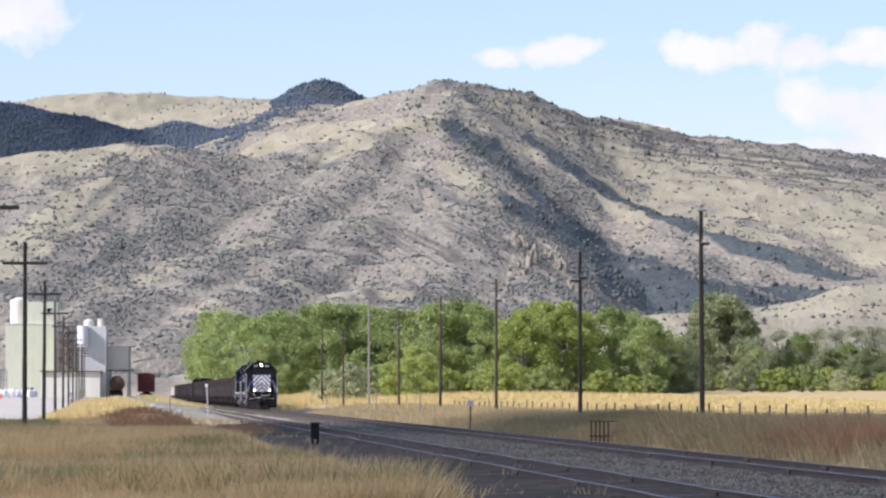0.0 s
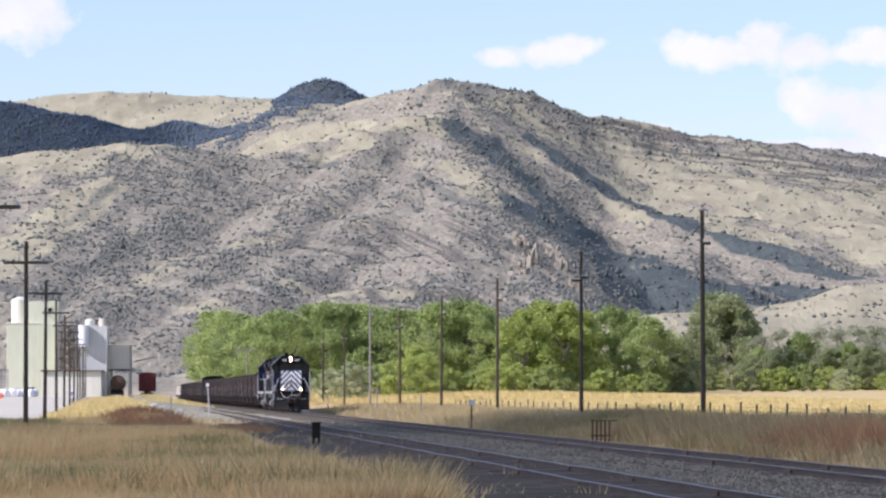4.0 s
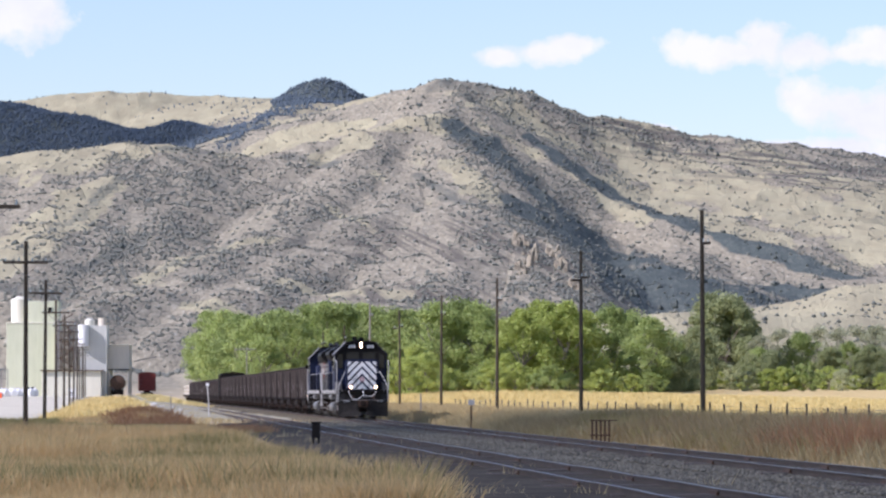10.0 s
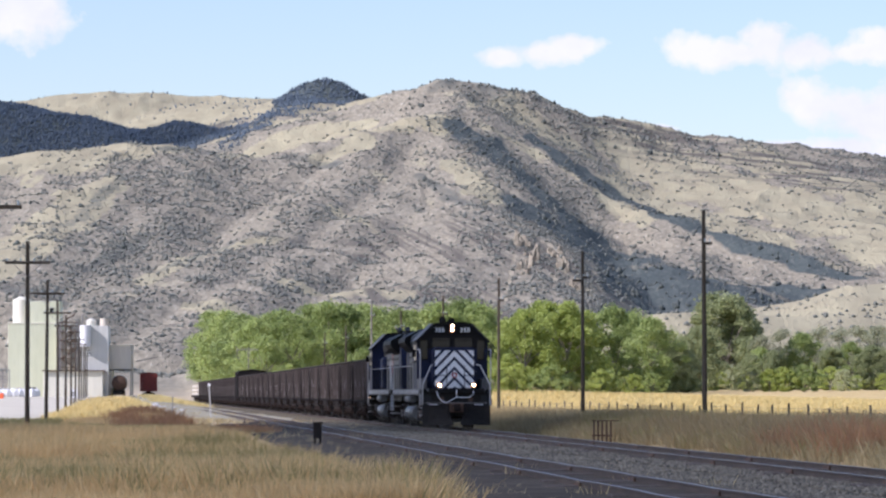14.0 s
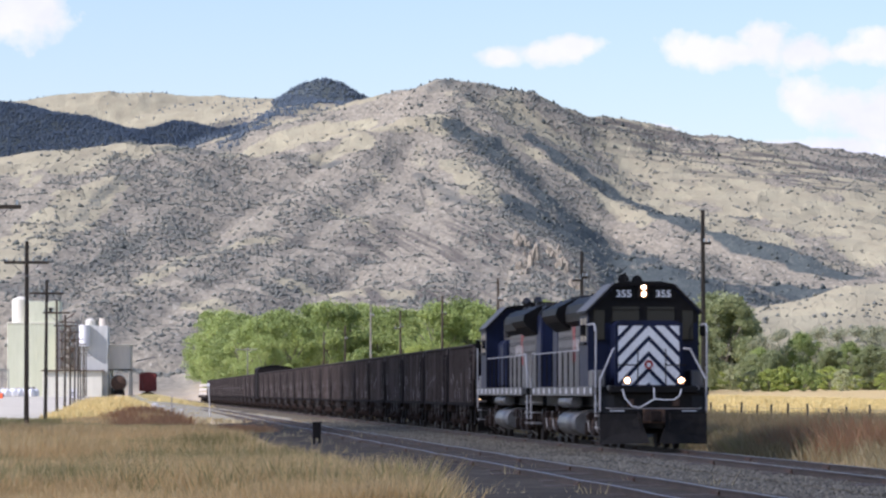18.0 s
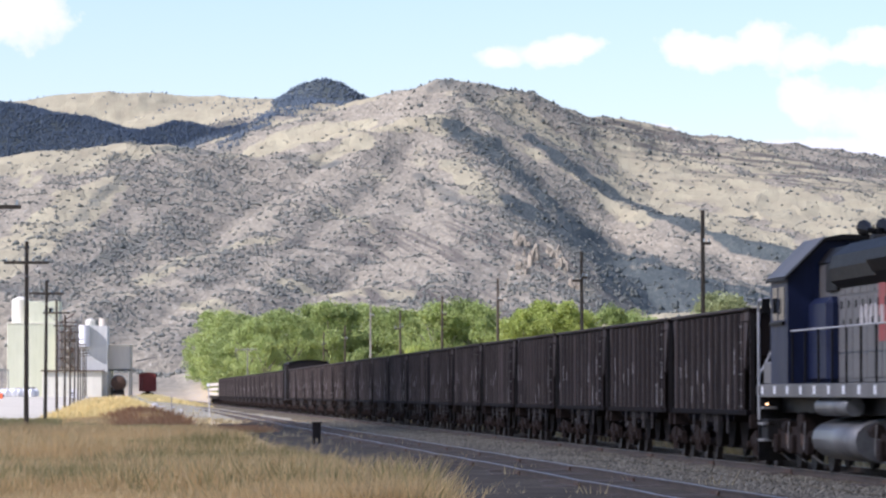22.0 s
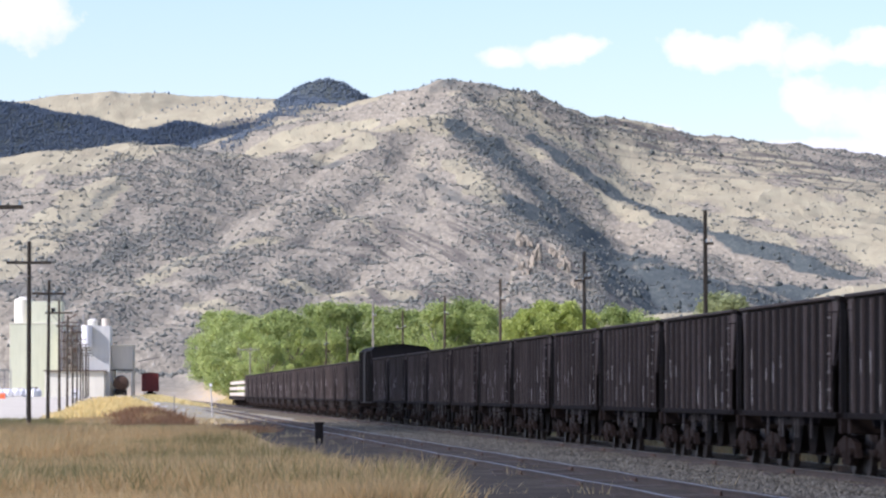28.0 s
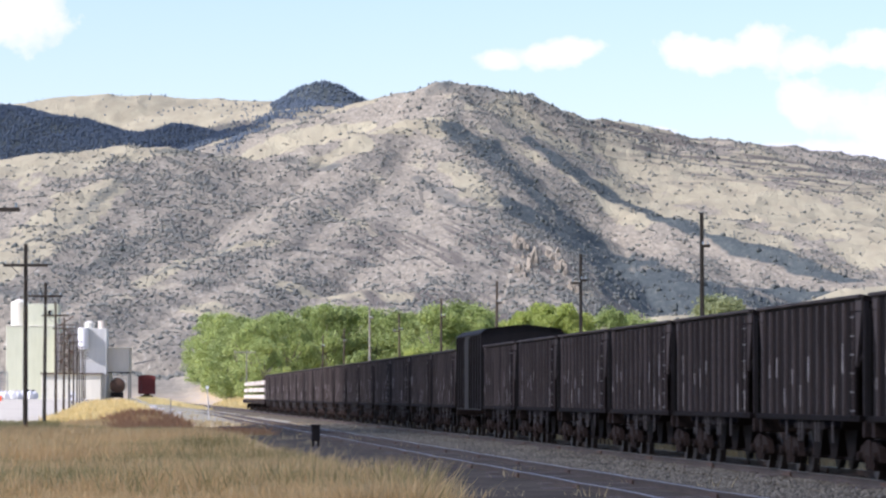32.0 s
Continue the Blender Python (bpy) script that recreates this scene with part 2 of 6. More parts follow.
M_HILLS = terrain_material()
M_BALLAST = surface("grey_ballast", (0.052, 0.044, 0.031), (0.158, 0.134, 0.094), 0.95, 0.6, 9.0, 0.9, spec=0.15)
M_CINDER = surface("dark_cinder", (0.038, 0.031, 0.022), (0.12, 0.099, 0.072), 0.95, 0.5, 7.0, 0.6, spec=0.15)
M_STONE = leafy("ballast_stone", (0.024, 0.0215, 0.016), (0.285, 0.258, 0.192), 0.9, 0.0)
M_GRAVEL = surface("pale_gravel", (0.44, 0.40, 0.31), (0.60, 0.555, 0.445), 0.9, 0.12, 2.0, 0.3)
M_YARD = surface("dusty_yard", (0.17, 0.16, 0.12), (0.42, 0.395, 0.305), 0.95, 0.35, 2.5, 0.4, spec=0.15)
M_RAIL = surface("rusty_rail", (0.04, 0.028, 0.022), (0.10, 0.07, 0.055), 0.65, 1.0, 20.0, 0.1, 0.4)
M_RAILTOP = surface("polished_rail_head", (0.20, 0.19, 0.185), (0.36, 0.345, 0.34), 0.4, 1.0, 20.0, 0.02, 1.0)
M_TIE = surface("weathered_tie", (0.05, 0.04, 0.035), (0.16, 0.13, 0.11), 0.9, 2.0, 15.0, 0.5, hue=(0.12, 0.10, 0.09))
M_PLATE = surface("rusty_plate", (0.05, 0.03, 0.022), (0.14, 0.08, 0.05), 0.7, 3.0, 25.0, 0.2, 0.3)
# darkened further: the shade between the ribs is put into this colour
M_HOPPER = surface("sooty_shaded_brown", (0.0038, 0.0028, 0.0026), (0.0118, 0.0086, 0.0078), 0.8, 0.5, 5.0, 0.15, streak=5.0, hue=(0.013, 0.0094, 0.0082), spec=0.07)
# paler than the tub: light on the rib faces, put into the rust colour
M_RIB = surface("lit_rust_rib", (0.026, 0.0205, 0.0185), (0.14, 0.11, 0.098), 0.7, 0.5, 5.0, 0.15, streak=7.0, hue=(0.05, 0.038, 0.033), spec=0.2)
M_RAILGREY = surface("grey_handrail", (0.30, 0.295, 0.29), (0.46, 0.45, 0.44), 0.6, 1.0, 8.0, 0.05)
M_RUNG = surface("dull_grey_iron", (0.11, 0.10, 0.092), (0.24, 0.22, 0.20), 0.6, 2.0, 12.0, 0.1)
M_HOPPERIN = surface("bare_hopper_steel", (0.016, 0.013, 0.012), (0.05, 0.038, 0.032), 0.7, 0.8, 6.0, 0.2)
M_STREAK = surface("worn_pale_streak", (0.24, 0.215, 0.20), (0.56, 0.52, 0.48), 0.8, 2.0, 12.0, 0.1)
M_CHORD = surface("paler_top_chord", (0.022, 0.017, 0.015), (0.07, 0.054, 0.047), 0.7, 1.0, 8.0, 0.1, spec=0.2)
M_BLACKCAR = surface("black_boxcar_paint", (0.0078, 0.006, 0.0055), (0.019, 0.015, 0.0138), 0.7, 0.5, 5.0, 0.1, streak=4.0, spec=0.2)
M_TRUCK = surface("grimy_cast_steel", (0.0065, 0.0045, 0.0040), (0.034, 0.0235, 0.019), 0.8, 3.0, 12.0, 0.2, hue=(0.024, 0.016, 0.013), spec=0.1)
M_WHEEL = surface("worn_wheel_steel", (0.011, 0.0075, 0.006), (0.042, 0.029, 0.023), 0.6, 2.0, 12.0, 0.1, 0.2)
M_NAVY = surface("navy_paint", (0.0055, 0.0085, 0.026), (0.0125, 0.0185, 0.052), 0.5, 0.7, 6.0, 0.05, streak=3.0, spec=0.2)
M_BLACK = surface("black_paint", (0.0045, 0.0041, 0.004), (0.0135, 0.012, 0.0113), 0.55, 0.8, 6.0, 0.08, spec=0.14)
M_HOODGREY = surface("faded_grey_hood", (0.062, 0.058, 0.055), (0.155, 0.146, 0.136), 0.55, 0.6, 6.0, 0.1, streak=4.0)
M_SILVER = surface("silver_tank_paint", (0.085, 0.084, 0.083), (0.20, 0.197, 0.19), 0.42, 0.7, 6.0, 0.06, 0.3)
M_WHITE = surface("white_paint", (0.66, 0.66, 0.66), (0.82, 0.82, 0.81), 0.5, 1.0, 8.0, 0.05)
M_RED = surface("faded_red_paint", (0.22, 0.028, 0.024), (0.36, 0.06, 0.05), 0.55, 1.0, 8.0, 0.05)
M_LIGHT = glow("lit_headlight", (1.0, 0.78, 0.45), 22.0)
M_DITCH = glow("lit_ditch_light", (1.0, 0.70, 0.33), 18.0)
# glowing rings in the lamps stand in for their orange halo
M_HALO = glow("halo_glow", (1.0, 0.42, 0.11), 1.5)
M_AMBER = glow("small_amber_lamp", (1.0, 0.55, 0.2), 3.0)
M_POLE = surface("creosoted_pole", (0.03, 0.022, 0.014), (0.075, 0.056, 0.037), 0.9, 0.8, 9.0, 0.4, streak=8.0, hue=(0.065, 0.052, 0.035))
M_GREYPOLE = surface("bleached_pole", (0.17, 0.155, 0.13), (0.29, 0.27, 0.23), 0.9, 0.8, 9.0, 0.3, streak=8.0)
M_GLASSCUP = surface("glass_insulator", (0.25, 0.30, 0.30), (0.5, 0.58, 0.58), 0.2, 2.0, 9.0, 0.0)
M_WIRE = surface("oxidised_wire", (0.06, 0.06, 0.06), (0.12, 0.12, 0.12), 0.6, 1.0, 9.0, 0.0)
M_POST = surface("grey_post", (0.045, 0.036, 0.027), (0.12, 0.10, 0.08), 0.9, 1.0, 12.0, 0.4, hue=(0.14, 0.115, 0.09))
M_BARK = surface("cottonwood_bark", (0.11, 0.09, 0.07), (0.30, 0.26, 0.21), 0.95, 0.5, 4.0, 0.6, streak=4.0)
M_LEAF = leafy("green_leaves", (0.18, 0.24, 0.07), (0.48, 0.56, 0.195), through=0.45)
M_LEAFY = leafy("yellowing_leaves", (0.27, 0.335, 0.07), (0.58, 0.635, 0.19), through=0.45)
M_LEAFDK = leafy("dull_green_leaves", (0.20, 0.235, 0.105), (0.42, 0.455, 0.22), through=0.45)
M_LEAFGREY = leafy("grey_green_leaves", (0.25, 0.265, 0.155), (0.49, 0.50, 0.325), through=0.45)
M_LEAFPALE = leafy("pale_willow_leaves", (0.34, 0.37, 0.19), (0.58, 0.60, 0.36), through=0.42)
# distance haze is put into this colour: paler than real juniper
M_HAZED_SCRUB = leafy("juniper_scrub", (0.15, 0.163, 0.143), (0.275, 0.28, 0.235), through=0.38)
M_TIMBER_TREES = leafy("dark_slope_trees", (0.075, 0.09, 0.08), (0.14, 0.155, 0.135), through=0.3)
# bluer than firs are: the haze of distance is painted in
M_HAZED_FIR = leafy("hazed_firs", (0.09, 0.125, 0.165), (0.135, 0.178, 0.215), through=0.3)
M_GRASS = leafy("dry_grass_blades", (0.60, 0.425, 0.185), (0.90, 0.68, 0.345), 0.8)
M_STRAW = leafy("bright_straw", (0.52, 0.40, 0.14), (0.82, 0.67, 0.31), 0.8)
M_BANK = leafy("yellow_bank_grass", (0.62, 0.48, 0.18), (0.95, 0.79, 0.40), 0.8)
M_GRASSRED = leafy("orange_weeds", (0.38, 0.275, 0.125), (0.66, 0.50, 0.26), 0.8)
M_RUST = leafy("rusty_weeds", (0.29, 0.155, 0.08), (0.54, 0.32, 0.165), 0.8)
M_GRASSGRN = leafy("greenish_weeds", (0.21, 0.185, 0.065), (0.47, 0.40, 0.17), 0.8)
M_GRASSBRN = leafy("brown_brush", (0.23, 0.175, 0.085), (0.52, 0.40, 0.21), 0.8)
M_EDGE = leafy("field_edge_blades", (0.35, 0.275, 0.135), (0.62, 0.51, 0.285), 0.8)
M_SILOGREEN = surface("pale_green_siding", (0.55, 0.57, 0.40), (0.68, 0.69, 0.51), 0.65, 0.15, 1.5, 0.05, streak=6.0)
M_SILOWHITE = surface("white_siding", (0.62, 0.60, 0.49), (0.76, 0.73, 0.61), 0.6, 0.15, 1.5, 0.05, streak=6.0)
M_SHED = surface("grey_siding", (0.47, 0.445, 0.375), (0.60, 0.565, 0.48), 0.65, 0.15, 1.5, 0.05, streak=6.0)
M_GREYWHITE = surface("grey_white_siding", (0.47, 0.475, 0.44), (0.60, 0.60, 0.55), 0.6, 0.15, 1.5, 0.05, streak=6.0)
M_NEARBLACK = surface("near_black_matte", (0.012, 0.012, 0.012), (0.03, 0.03, 0.03), 0.9, 0.4, 3.0, 0.1)
M_BOXRED = surface("boxcar_red", (0.16, 0.022, 0.018), (0.26, 0.045, 0.036), 0.6, 0.5, 4.0, 0.1, streak=4.0)
M_STEEL = surface("weathered_steel", (0.16, 0.15, 0.14), (0.32, 0.30, 0.28), 0.55, 0.5, 5.0, 0.1, 0.3)
M_ORANGE = surface("orange_plastic", (0.75, 0.10, 0.03), (0.9, 0.2, 0.06), 0.5, 1.0, 8.0, 0.05)
M_TIMBER = surface("sawn_pale_timber", (0.46, 0.40, 0.32), (0.66, 0.60, 0.50), 0.8, 0.6, 6.0, 0.2)
M_CONCRETE = surface("pale_concrete", (0.42, 0.40, 0.37), (0.60, 0.58, 0.54), 0.9, 0.4, 5.0, 0.2)
M_CLOUD = cloud_material("thin_white_cloud", 0.43)
M_CLOUDTHICK = cloud_material("thick_white_cloud", 0.36)
M_ROCK = surface("pale_crag", (0.17, 0.148, 0.11), (0.37, 0.32, 0.235), 0.95, 0.05, 0.5, 0.8)


def glass_material():
    m = bpy.data.materials.new("cab_glass")
    m.use_nodes = True
    b = m.node_tree.nodes["Principled BSDF"]
    b.inputs["Base Color"].default_value = (0.012, 0.014, 0.016, 1)
    b.inputs["Roughness"].default_value = 0.08
    b.inputs["Specular IOR Level"].default_value = 0.3
    return m


M_GLASS = glass_material()
M_PLOW = surface("dusty_black_plow", (0.009, 0.008, 0.0072), (0.030, 0.026, 0.023), 0.75, 0.9, 7.0, 0.15, spec=0.2)


# ---- modelling helpers ----
def part(name, bm, material, parent, label=""):
    me = bpy.data.meshes.new(name)
    bm.to_mesh(me)
    bm.free()
    me.materials.append(material)
    ob = new(name, me)
    ob.parent = parent
    return tagged(ob, label)


def rounded(ob):
    """Smooth shading round the long sides of a drum or tank, flat ends."""
    for p in ob.data.polygons:
        p.use_smooth = len(p.vertices) == 4
    return ob


def share(name, me, parent, m=None, label=""):
    """One more object on a mesh that is there already."""
    ob = new(name, me)
    ob.parent = parent
    if m is not None:
        ob.matrix_basis = m
    return tagged(ob, label)


def mesh_of(name, bm, material):
    me = bpy.data.meshes.new(name)
    bm.to_mesh(me)
    bm.free()
    me.materials.append(material)
    return me


def thing(name, m, label, category, group="", kind=""):
    ob = new(name)
    ob.empty_display_size = 0.2
    ob.matrix_basis = m
    return tagged(ob, label, category, group, kind)


def box(bm, x0, x1, y0, y1, z0, z1, cut=0.0):
    """A box; cut: the width of its bevelled edges."""
    r = bmesh.ops.create_cube(bm, size=1.0, matrix=Matrix.Translation(((x0 + x1) / 2, (y0 + y1) / 2, (z0 + z1) / 2)) @ Matrix.Diagonal((x1 - x0, y1 - y0, z1 - z0, 1)))
    if cut:
        edges = {e for v in r["verts"] for e in v.link_edges}
        bmesh.ops.bevel(bm, geom=list(edges), offset=cut, segments=1, affect="EDGES")
    return bm


def prism(bm, pts, a, b, axis="x"):
    """A solid from a closed outline, drawn out from a to b along an axis. Outline points: (y, z) for x, (x, z) for y, (x, y) for z."""
    def at(p, c):
        return {"x": (c, p[0], p[1]), "y": (p[0], c, p[1]), "z": (p[0], p[1], c)}[axis]
    lo, hi = [bm.verts.new(at(p, a)) for p in pts], [bm.verts.new(at(p, b)) for p in pts]
    n = len(pts)
    faces = [bm.faces.new(lo), bm.faces.new(hi)]
    faces += [bm.faces.new((lo[i], lo[(i + 1) % n], hi[(i + 1) % n], hi[i])) for i in range(n)]
    bmesh.ops.recalc_face_normals(bm, faces=faces)
    return bm


def rod(bm, p0, p1, r0, r1=None, n=8):
    """A round bar between two points, tapered if r1 is given."""
    p0, p1 = Vector(p0), Vector(p1)
    d = p1 - p0
    m = Matrix.Translation((p0 + p1) / 2) @ d.to_track_quat("Z", "Y").to_matrix().to_4x4()
    bmesh.ops.create_cone(bm, cap_ends=True, segments=n, radius1=r0, radius2=r0 if r1 is None else r1, depth=d.length, matrix=m)
    return bm


def pipe(bm, pts, r, n=6):
    """A bent bar through several points."""
    for a, b in zip(pts, pts[1:]):
        rod(bm, a, b, r, n=n)
    for p in pts[1:-1]:
        bmesh.ops.create_icosphere(bm, subdivisions=1, radius=r * 1.02, matrix=Matrix.Translation(p))
    return bm


def B():
    return bmesh.new()


def arrays_mesh(name, verts, faces, material):
    """A mesh straight from arrays: verts (n, 3), faces (m, k)."""
    me = bpy.data.meshes.new(name)
    verts, faces = np.asarray(verts, np.float32), np.asarray(faces, np.int32)
    k = faces.shape[1]
    me.vertices.add(len(verts))
    me.vertices.foreach_set("co", verts.ravel())
    me.loops.add(faces.size)
    me.loops.foreach_set("vertex_index", faces.ravel())
    me.polygons.add(len(faces))
    me.polygons.foreach_set("loop_start", np.arange(0, faces.size, k, dtype=np.int32))
    me.materials.append(material)
    me.update(calc_edges=True)
    return me


GRID = np.random.default_rng(3).random((256, 256))


def value_noise(x, y, seed=0):
    x, y = np.asarray(x, float) + seed * 17.3, np.asarray(y, float) + seed * 9.1
    ix, iy = np.floor(x).astype(int), np.floor(y).astype(int)
    fx, fy = x - ix, y - iy
    fx, fy = fx * fx * (3 - 2 * fx), fy * fy * (3 - 2 * fy)
    g = lambda i, j: GRID[i % 256, j % 256]
    a = g(ix, iy) * (1 - fx) + g(ix + 1, iy) * fx
    b = g(ix, iy + 1) * (1 - fx) + g(ix + 1, iy + 1) * fx
    return a * (1 - fy) + b * fy - 0.5


def fractal(x, y, waves, seed=0, octaves=4, gain=0.5):
    total, amp = 0.0, 1.0
    for o in range(octaves):
        total = total + amp * value_noise(np.asarray(x) * waves, np.asarray(y) * waves, seed + o * 3)
        waves, amp = waves * 2.03, amp * gain
    return total


# ---- ground and hills, one sheet ----
# crests of the hills: side slope, rounding of the crest in metres, and a few points along each crest (metres)
RIDGES = {
    "skyline of the main mountain": (0.55, 40, [(-21, 3350, 229), (-8, 3320, 232), (5, 3300, 233), (23, 3320, 230), (36, 3350, 229), (84, 3400, 217), (137, 3450, 209.5), (205, 3500, 200.5), (280, 3500, 190.5), (345, 3500, 179.5), (447, 3500, 158.5)]),
    "saddle to the far peak": (0.42, 60, [(-21, 3350, 229), (-58, 3450, 225), (-103, 3650, 227), (-142, 4000, 254), (-126, 4260, 285)]),
    "far peak": (0.7, 15, [(-161, 4350, 280), (-140, 4300, 288), (-117, 4300, 306), (-97, 4300, 295), (-70, 4300, 279)]),
    "far tan ridge": (0.35, 120, [(-540, 4600, 280), (-430, 4600, 305), (-349, 4600, 313), (-263, 4600, 310), (-203, 4550, 303), (-168, 4400, 290)]),
    "forested hill": (0.55, 40, [(-476, 4050, 273), (-394, 4000, 261), (-331, 3900, 247), (-302, 3850, 236), (-232, 3700, 210)]),
    "small dark knoll": (0.45, 30, [(-217, 3800, 233), (-191, 3750, 228), (-158, 3650, 218), (-120, 3600, 220)]),
    "rounded left hill": (0.42, 110, [(-305, 2600, 122), (-255, 2800, 147), (-230, 2880, 160), (-211, 2900, 164), (-191, 2950, 164), (-164, 3000, 156)]),
    "left hill foot": (0.45, 90, [(-210, 2880, 161), (-203, 2550, 119), (-200, 2200, 78), (-202, 1900, 49)]),
    "peak spur": (0.55, 25, [(5, 3290, 230), (6, 3120, 204), (-15, 3020, 188)]),
    "grassy shoulder": (0.5, 35, [(2, 3040, 189), (-15, 3020, 188), (-54, 2980, 178), (-83, 2950, 171), (-129, 2900, 158), (-147, 2850, 147)]),
    "upper spur": (0.55, 22, [(-83, 2930, 162), (-117, 2700, 126), (-148, 2480, 96), (-174, 2250, 73), (-199, 2020, 52)]),
    "middle spur": (0.55, 24, [(-46, 2950, 173), (-58, 2800, 145), (-79, 2560, 113), (-100, 2250, 78), (-122, 2000, 56), (-137, 1780, 39), (-149, 1640, 30)]),
    "third spur": (0.55, 24, [(-16, 2850, 147), (-31, 2600, 115), (-56, 2300, 80), (-80, 2020, 54), (-97, 1740, 31), (-106, 1580, 20)]),
    "lower spur": (0.52, 24, [(5, 2520, 102), (-17, 2120, 62), (-39, 1800, 36), (-56, 1580, 20)]),
    "central nose": (0.6, 40, [(6, 3080, 194), (16, 2800, 148), (21, 2560, 113), (19, 2300, 85), (4, 2000, 56), (-14, 1720, 33), (-25, 1500, 18)]),
    "crag": (0.85, 22, [(21, 2560, 108), (36, 2350, 86), (40, 2200, 73), (35, 1980, 51), (26, 1780, 32)]),
    "second crag": (0.85, 22, [(45, 2450, 93), (54, 2250, 73), (51, 2020, 52), (49, 1820, 33), (57, 1650, 22)]),
    "lit right ridge": (0.5, 22, [(19, 3300, 222), (35, 3200, 196), (53, 3120, 175), (82, 3000, 151), (124, 2850, 119), (158, 2700, 101), (201, 2600, 84), (247, 2500, 67), (292, 2400, 55)]),
    "right buttress": (0.55, 30, [(130, 2830, 116), (136, 2600, 90), (141, 2350, 69), (140, 2150, 49)]),
    "right face": (0.22, 160, [(204, 3480, 198), (216, 3150, 155), (245, 2800, 106), (287, 2550, 71)]),
    "right face rib": (0.25, 120, [(128, 3430, 205), (157, 3150, 159), (196, 2850, 117)]),
    "near right hill": (0.28, 40, [(204, 1600, 53), (167, 1550, 44), (148, 1500, 38), (127, 1450, 30), (110, 1420, 27), (96, 1430, 28)]),
    "near right knoll": (0.4, 25, [(96, 1430, 28), (82, 1430, 30), (72, 1410, 30), (64, 1390, 26), (52, 1360, 18), (39, 1320, 11)]),
}


def smooth(a, b, v):
    t = np.clip((np.asarray(v, float) - a) / (b - a), 0, 1)
    return t * t * (3 - 2 * t)


def lie(x, y):
    """How each place lies to the spur that it belongs to: metres across it, metres along it, and which one."""
    best = np.full(np.shape(x), -1e9)
    across, along, which = (np.zeros(np.shape(x)) for _ in range(3))
    for k, (slope, rounding, pts) in enumerate(RIDGES.values()):
        run = 0.0
        for (ax, ay, az), (bx, by, bz) in zip(pts, pts[1:]):
            dx, dy = bx - ax, by - ay
            size = math.hypot(dx, dy)
            t = np.clip(((x - ax) * dx + (y - ay) * dy) / (size * size), 0, 1)
            d = np.hypot(x - ax - t * dx, y - ay - t * dy)
            top = az + t * (bz - az) - slope * (np.sqrt(d * d + rounding * rounding) - rounding)
            win = top > best
            best = np.where(win, top, best)
            across = np.where(win, d * np.sign((x - ax) * dy - (y - ay) * dx), across)
            along, which = np.where(win, run + t * size, along), np.where(win, k, which)
            run += size
    return across, along, which


def streaks(x, y, wide=13.0, long=210.0, seed=61):
    """Bands of brush and of open grass that follow the spurs downhill."""
    across, along, which = lie(x, y)
    across = across + 9 * fractal(x, y * 0.3, 1 / 40, seed + 5, 2)
    return fractal(across / wide + which * 7.3, along / long, 1.0, seed, 3, 0.6)


def draw(x, y):
    """The steep draw that comes down from the peak: a broad wall that faces right, away from the sun, and a short one opposite."""
    ys, xs = DRAW
    d = x - np.interp(y, ys, xs) + 8 * fractal(x, y * 0.4, 1 / 30, 33, 3)
    fall = np.clip(1 + d / 52, 0, 1) * (d < 0) + np.clip(1 - d / 45, 0, 1) * (d >= 0)
    return fall * smooth(2050, 2300, y) * smooth(3120, 2960, y)


# where its floor runs: metres away, and metres across there
DRAW = ((2150, 2300, 2480, 2660, 2790, 2900, 3000), (152, 150, 140, 122, 94, 60, 26))


def hills(x, y):
    warp_x = x + 60 * fractal(x, y, 1 / 330, 5, 3) * smooth(1200, 1800, y)
    warp_y = y + 60 * fractal(x, y, 1 / 300, 8, 3) * smooth(1200, 1800, y)
    best = np.full(np.shape(x), -1e3)
    for slope, rounding, pts in RIDGES.values():
        top = np.full(np.shape(x), -1e3)
        for (ax, ay, az), (bx, by, bz) in zip(pts, pts[1:]):
            px, py = (x, y) if rounding < 30 else (0.5 * (x + warp_x), 0.5 * (y + warp_y))
            dx, dy = bx - ax, by - ay
            t = np.clip(((px - ax) * dx + (py - ay) * dy) / (dx * dx + dy * dy), 0, 1)
            d = np.hypot(px - ax - t * dx, py - ay - t * dy)
            top = np.maximum(top, az + t * (bz - az) - slope * (np.sqrt(d * d + rounding * rounding) - rounding))
        # a soft union keeps the hollows round
        w = 4.0
        hi, lo = np.maximum(best, top), np.minimum(best, top)
        best = hi + w * np.exp(-np.minimum((hi - lo) / w, 30.0)) * 0.5
    gully = -np.abs(fractal(x, y * 0.4, 1 / 70, 2, 4, 0.5)) * 8 + fractal(x, y * 0.5, 1 / 16, 4, 2) * 1.8
    best = best - 7 * draw(x, y)
    return best + (gully + 2 + 1.5 * streaks(x, y, 22.0, 260.0, 71)) * smooth(1250, 1700, y) * smooth(8, 40, best)


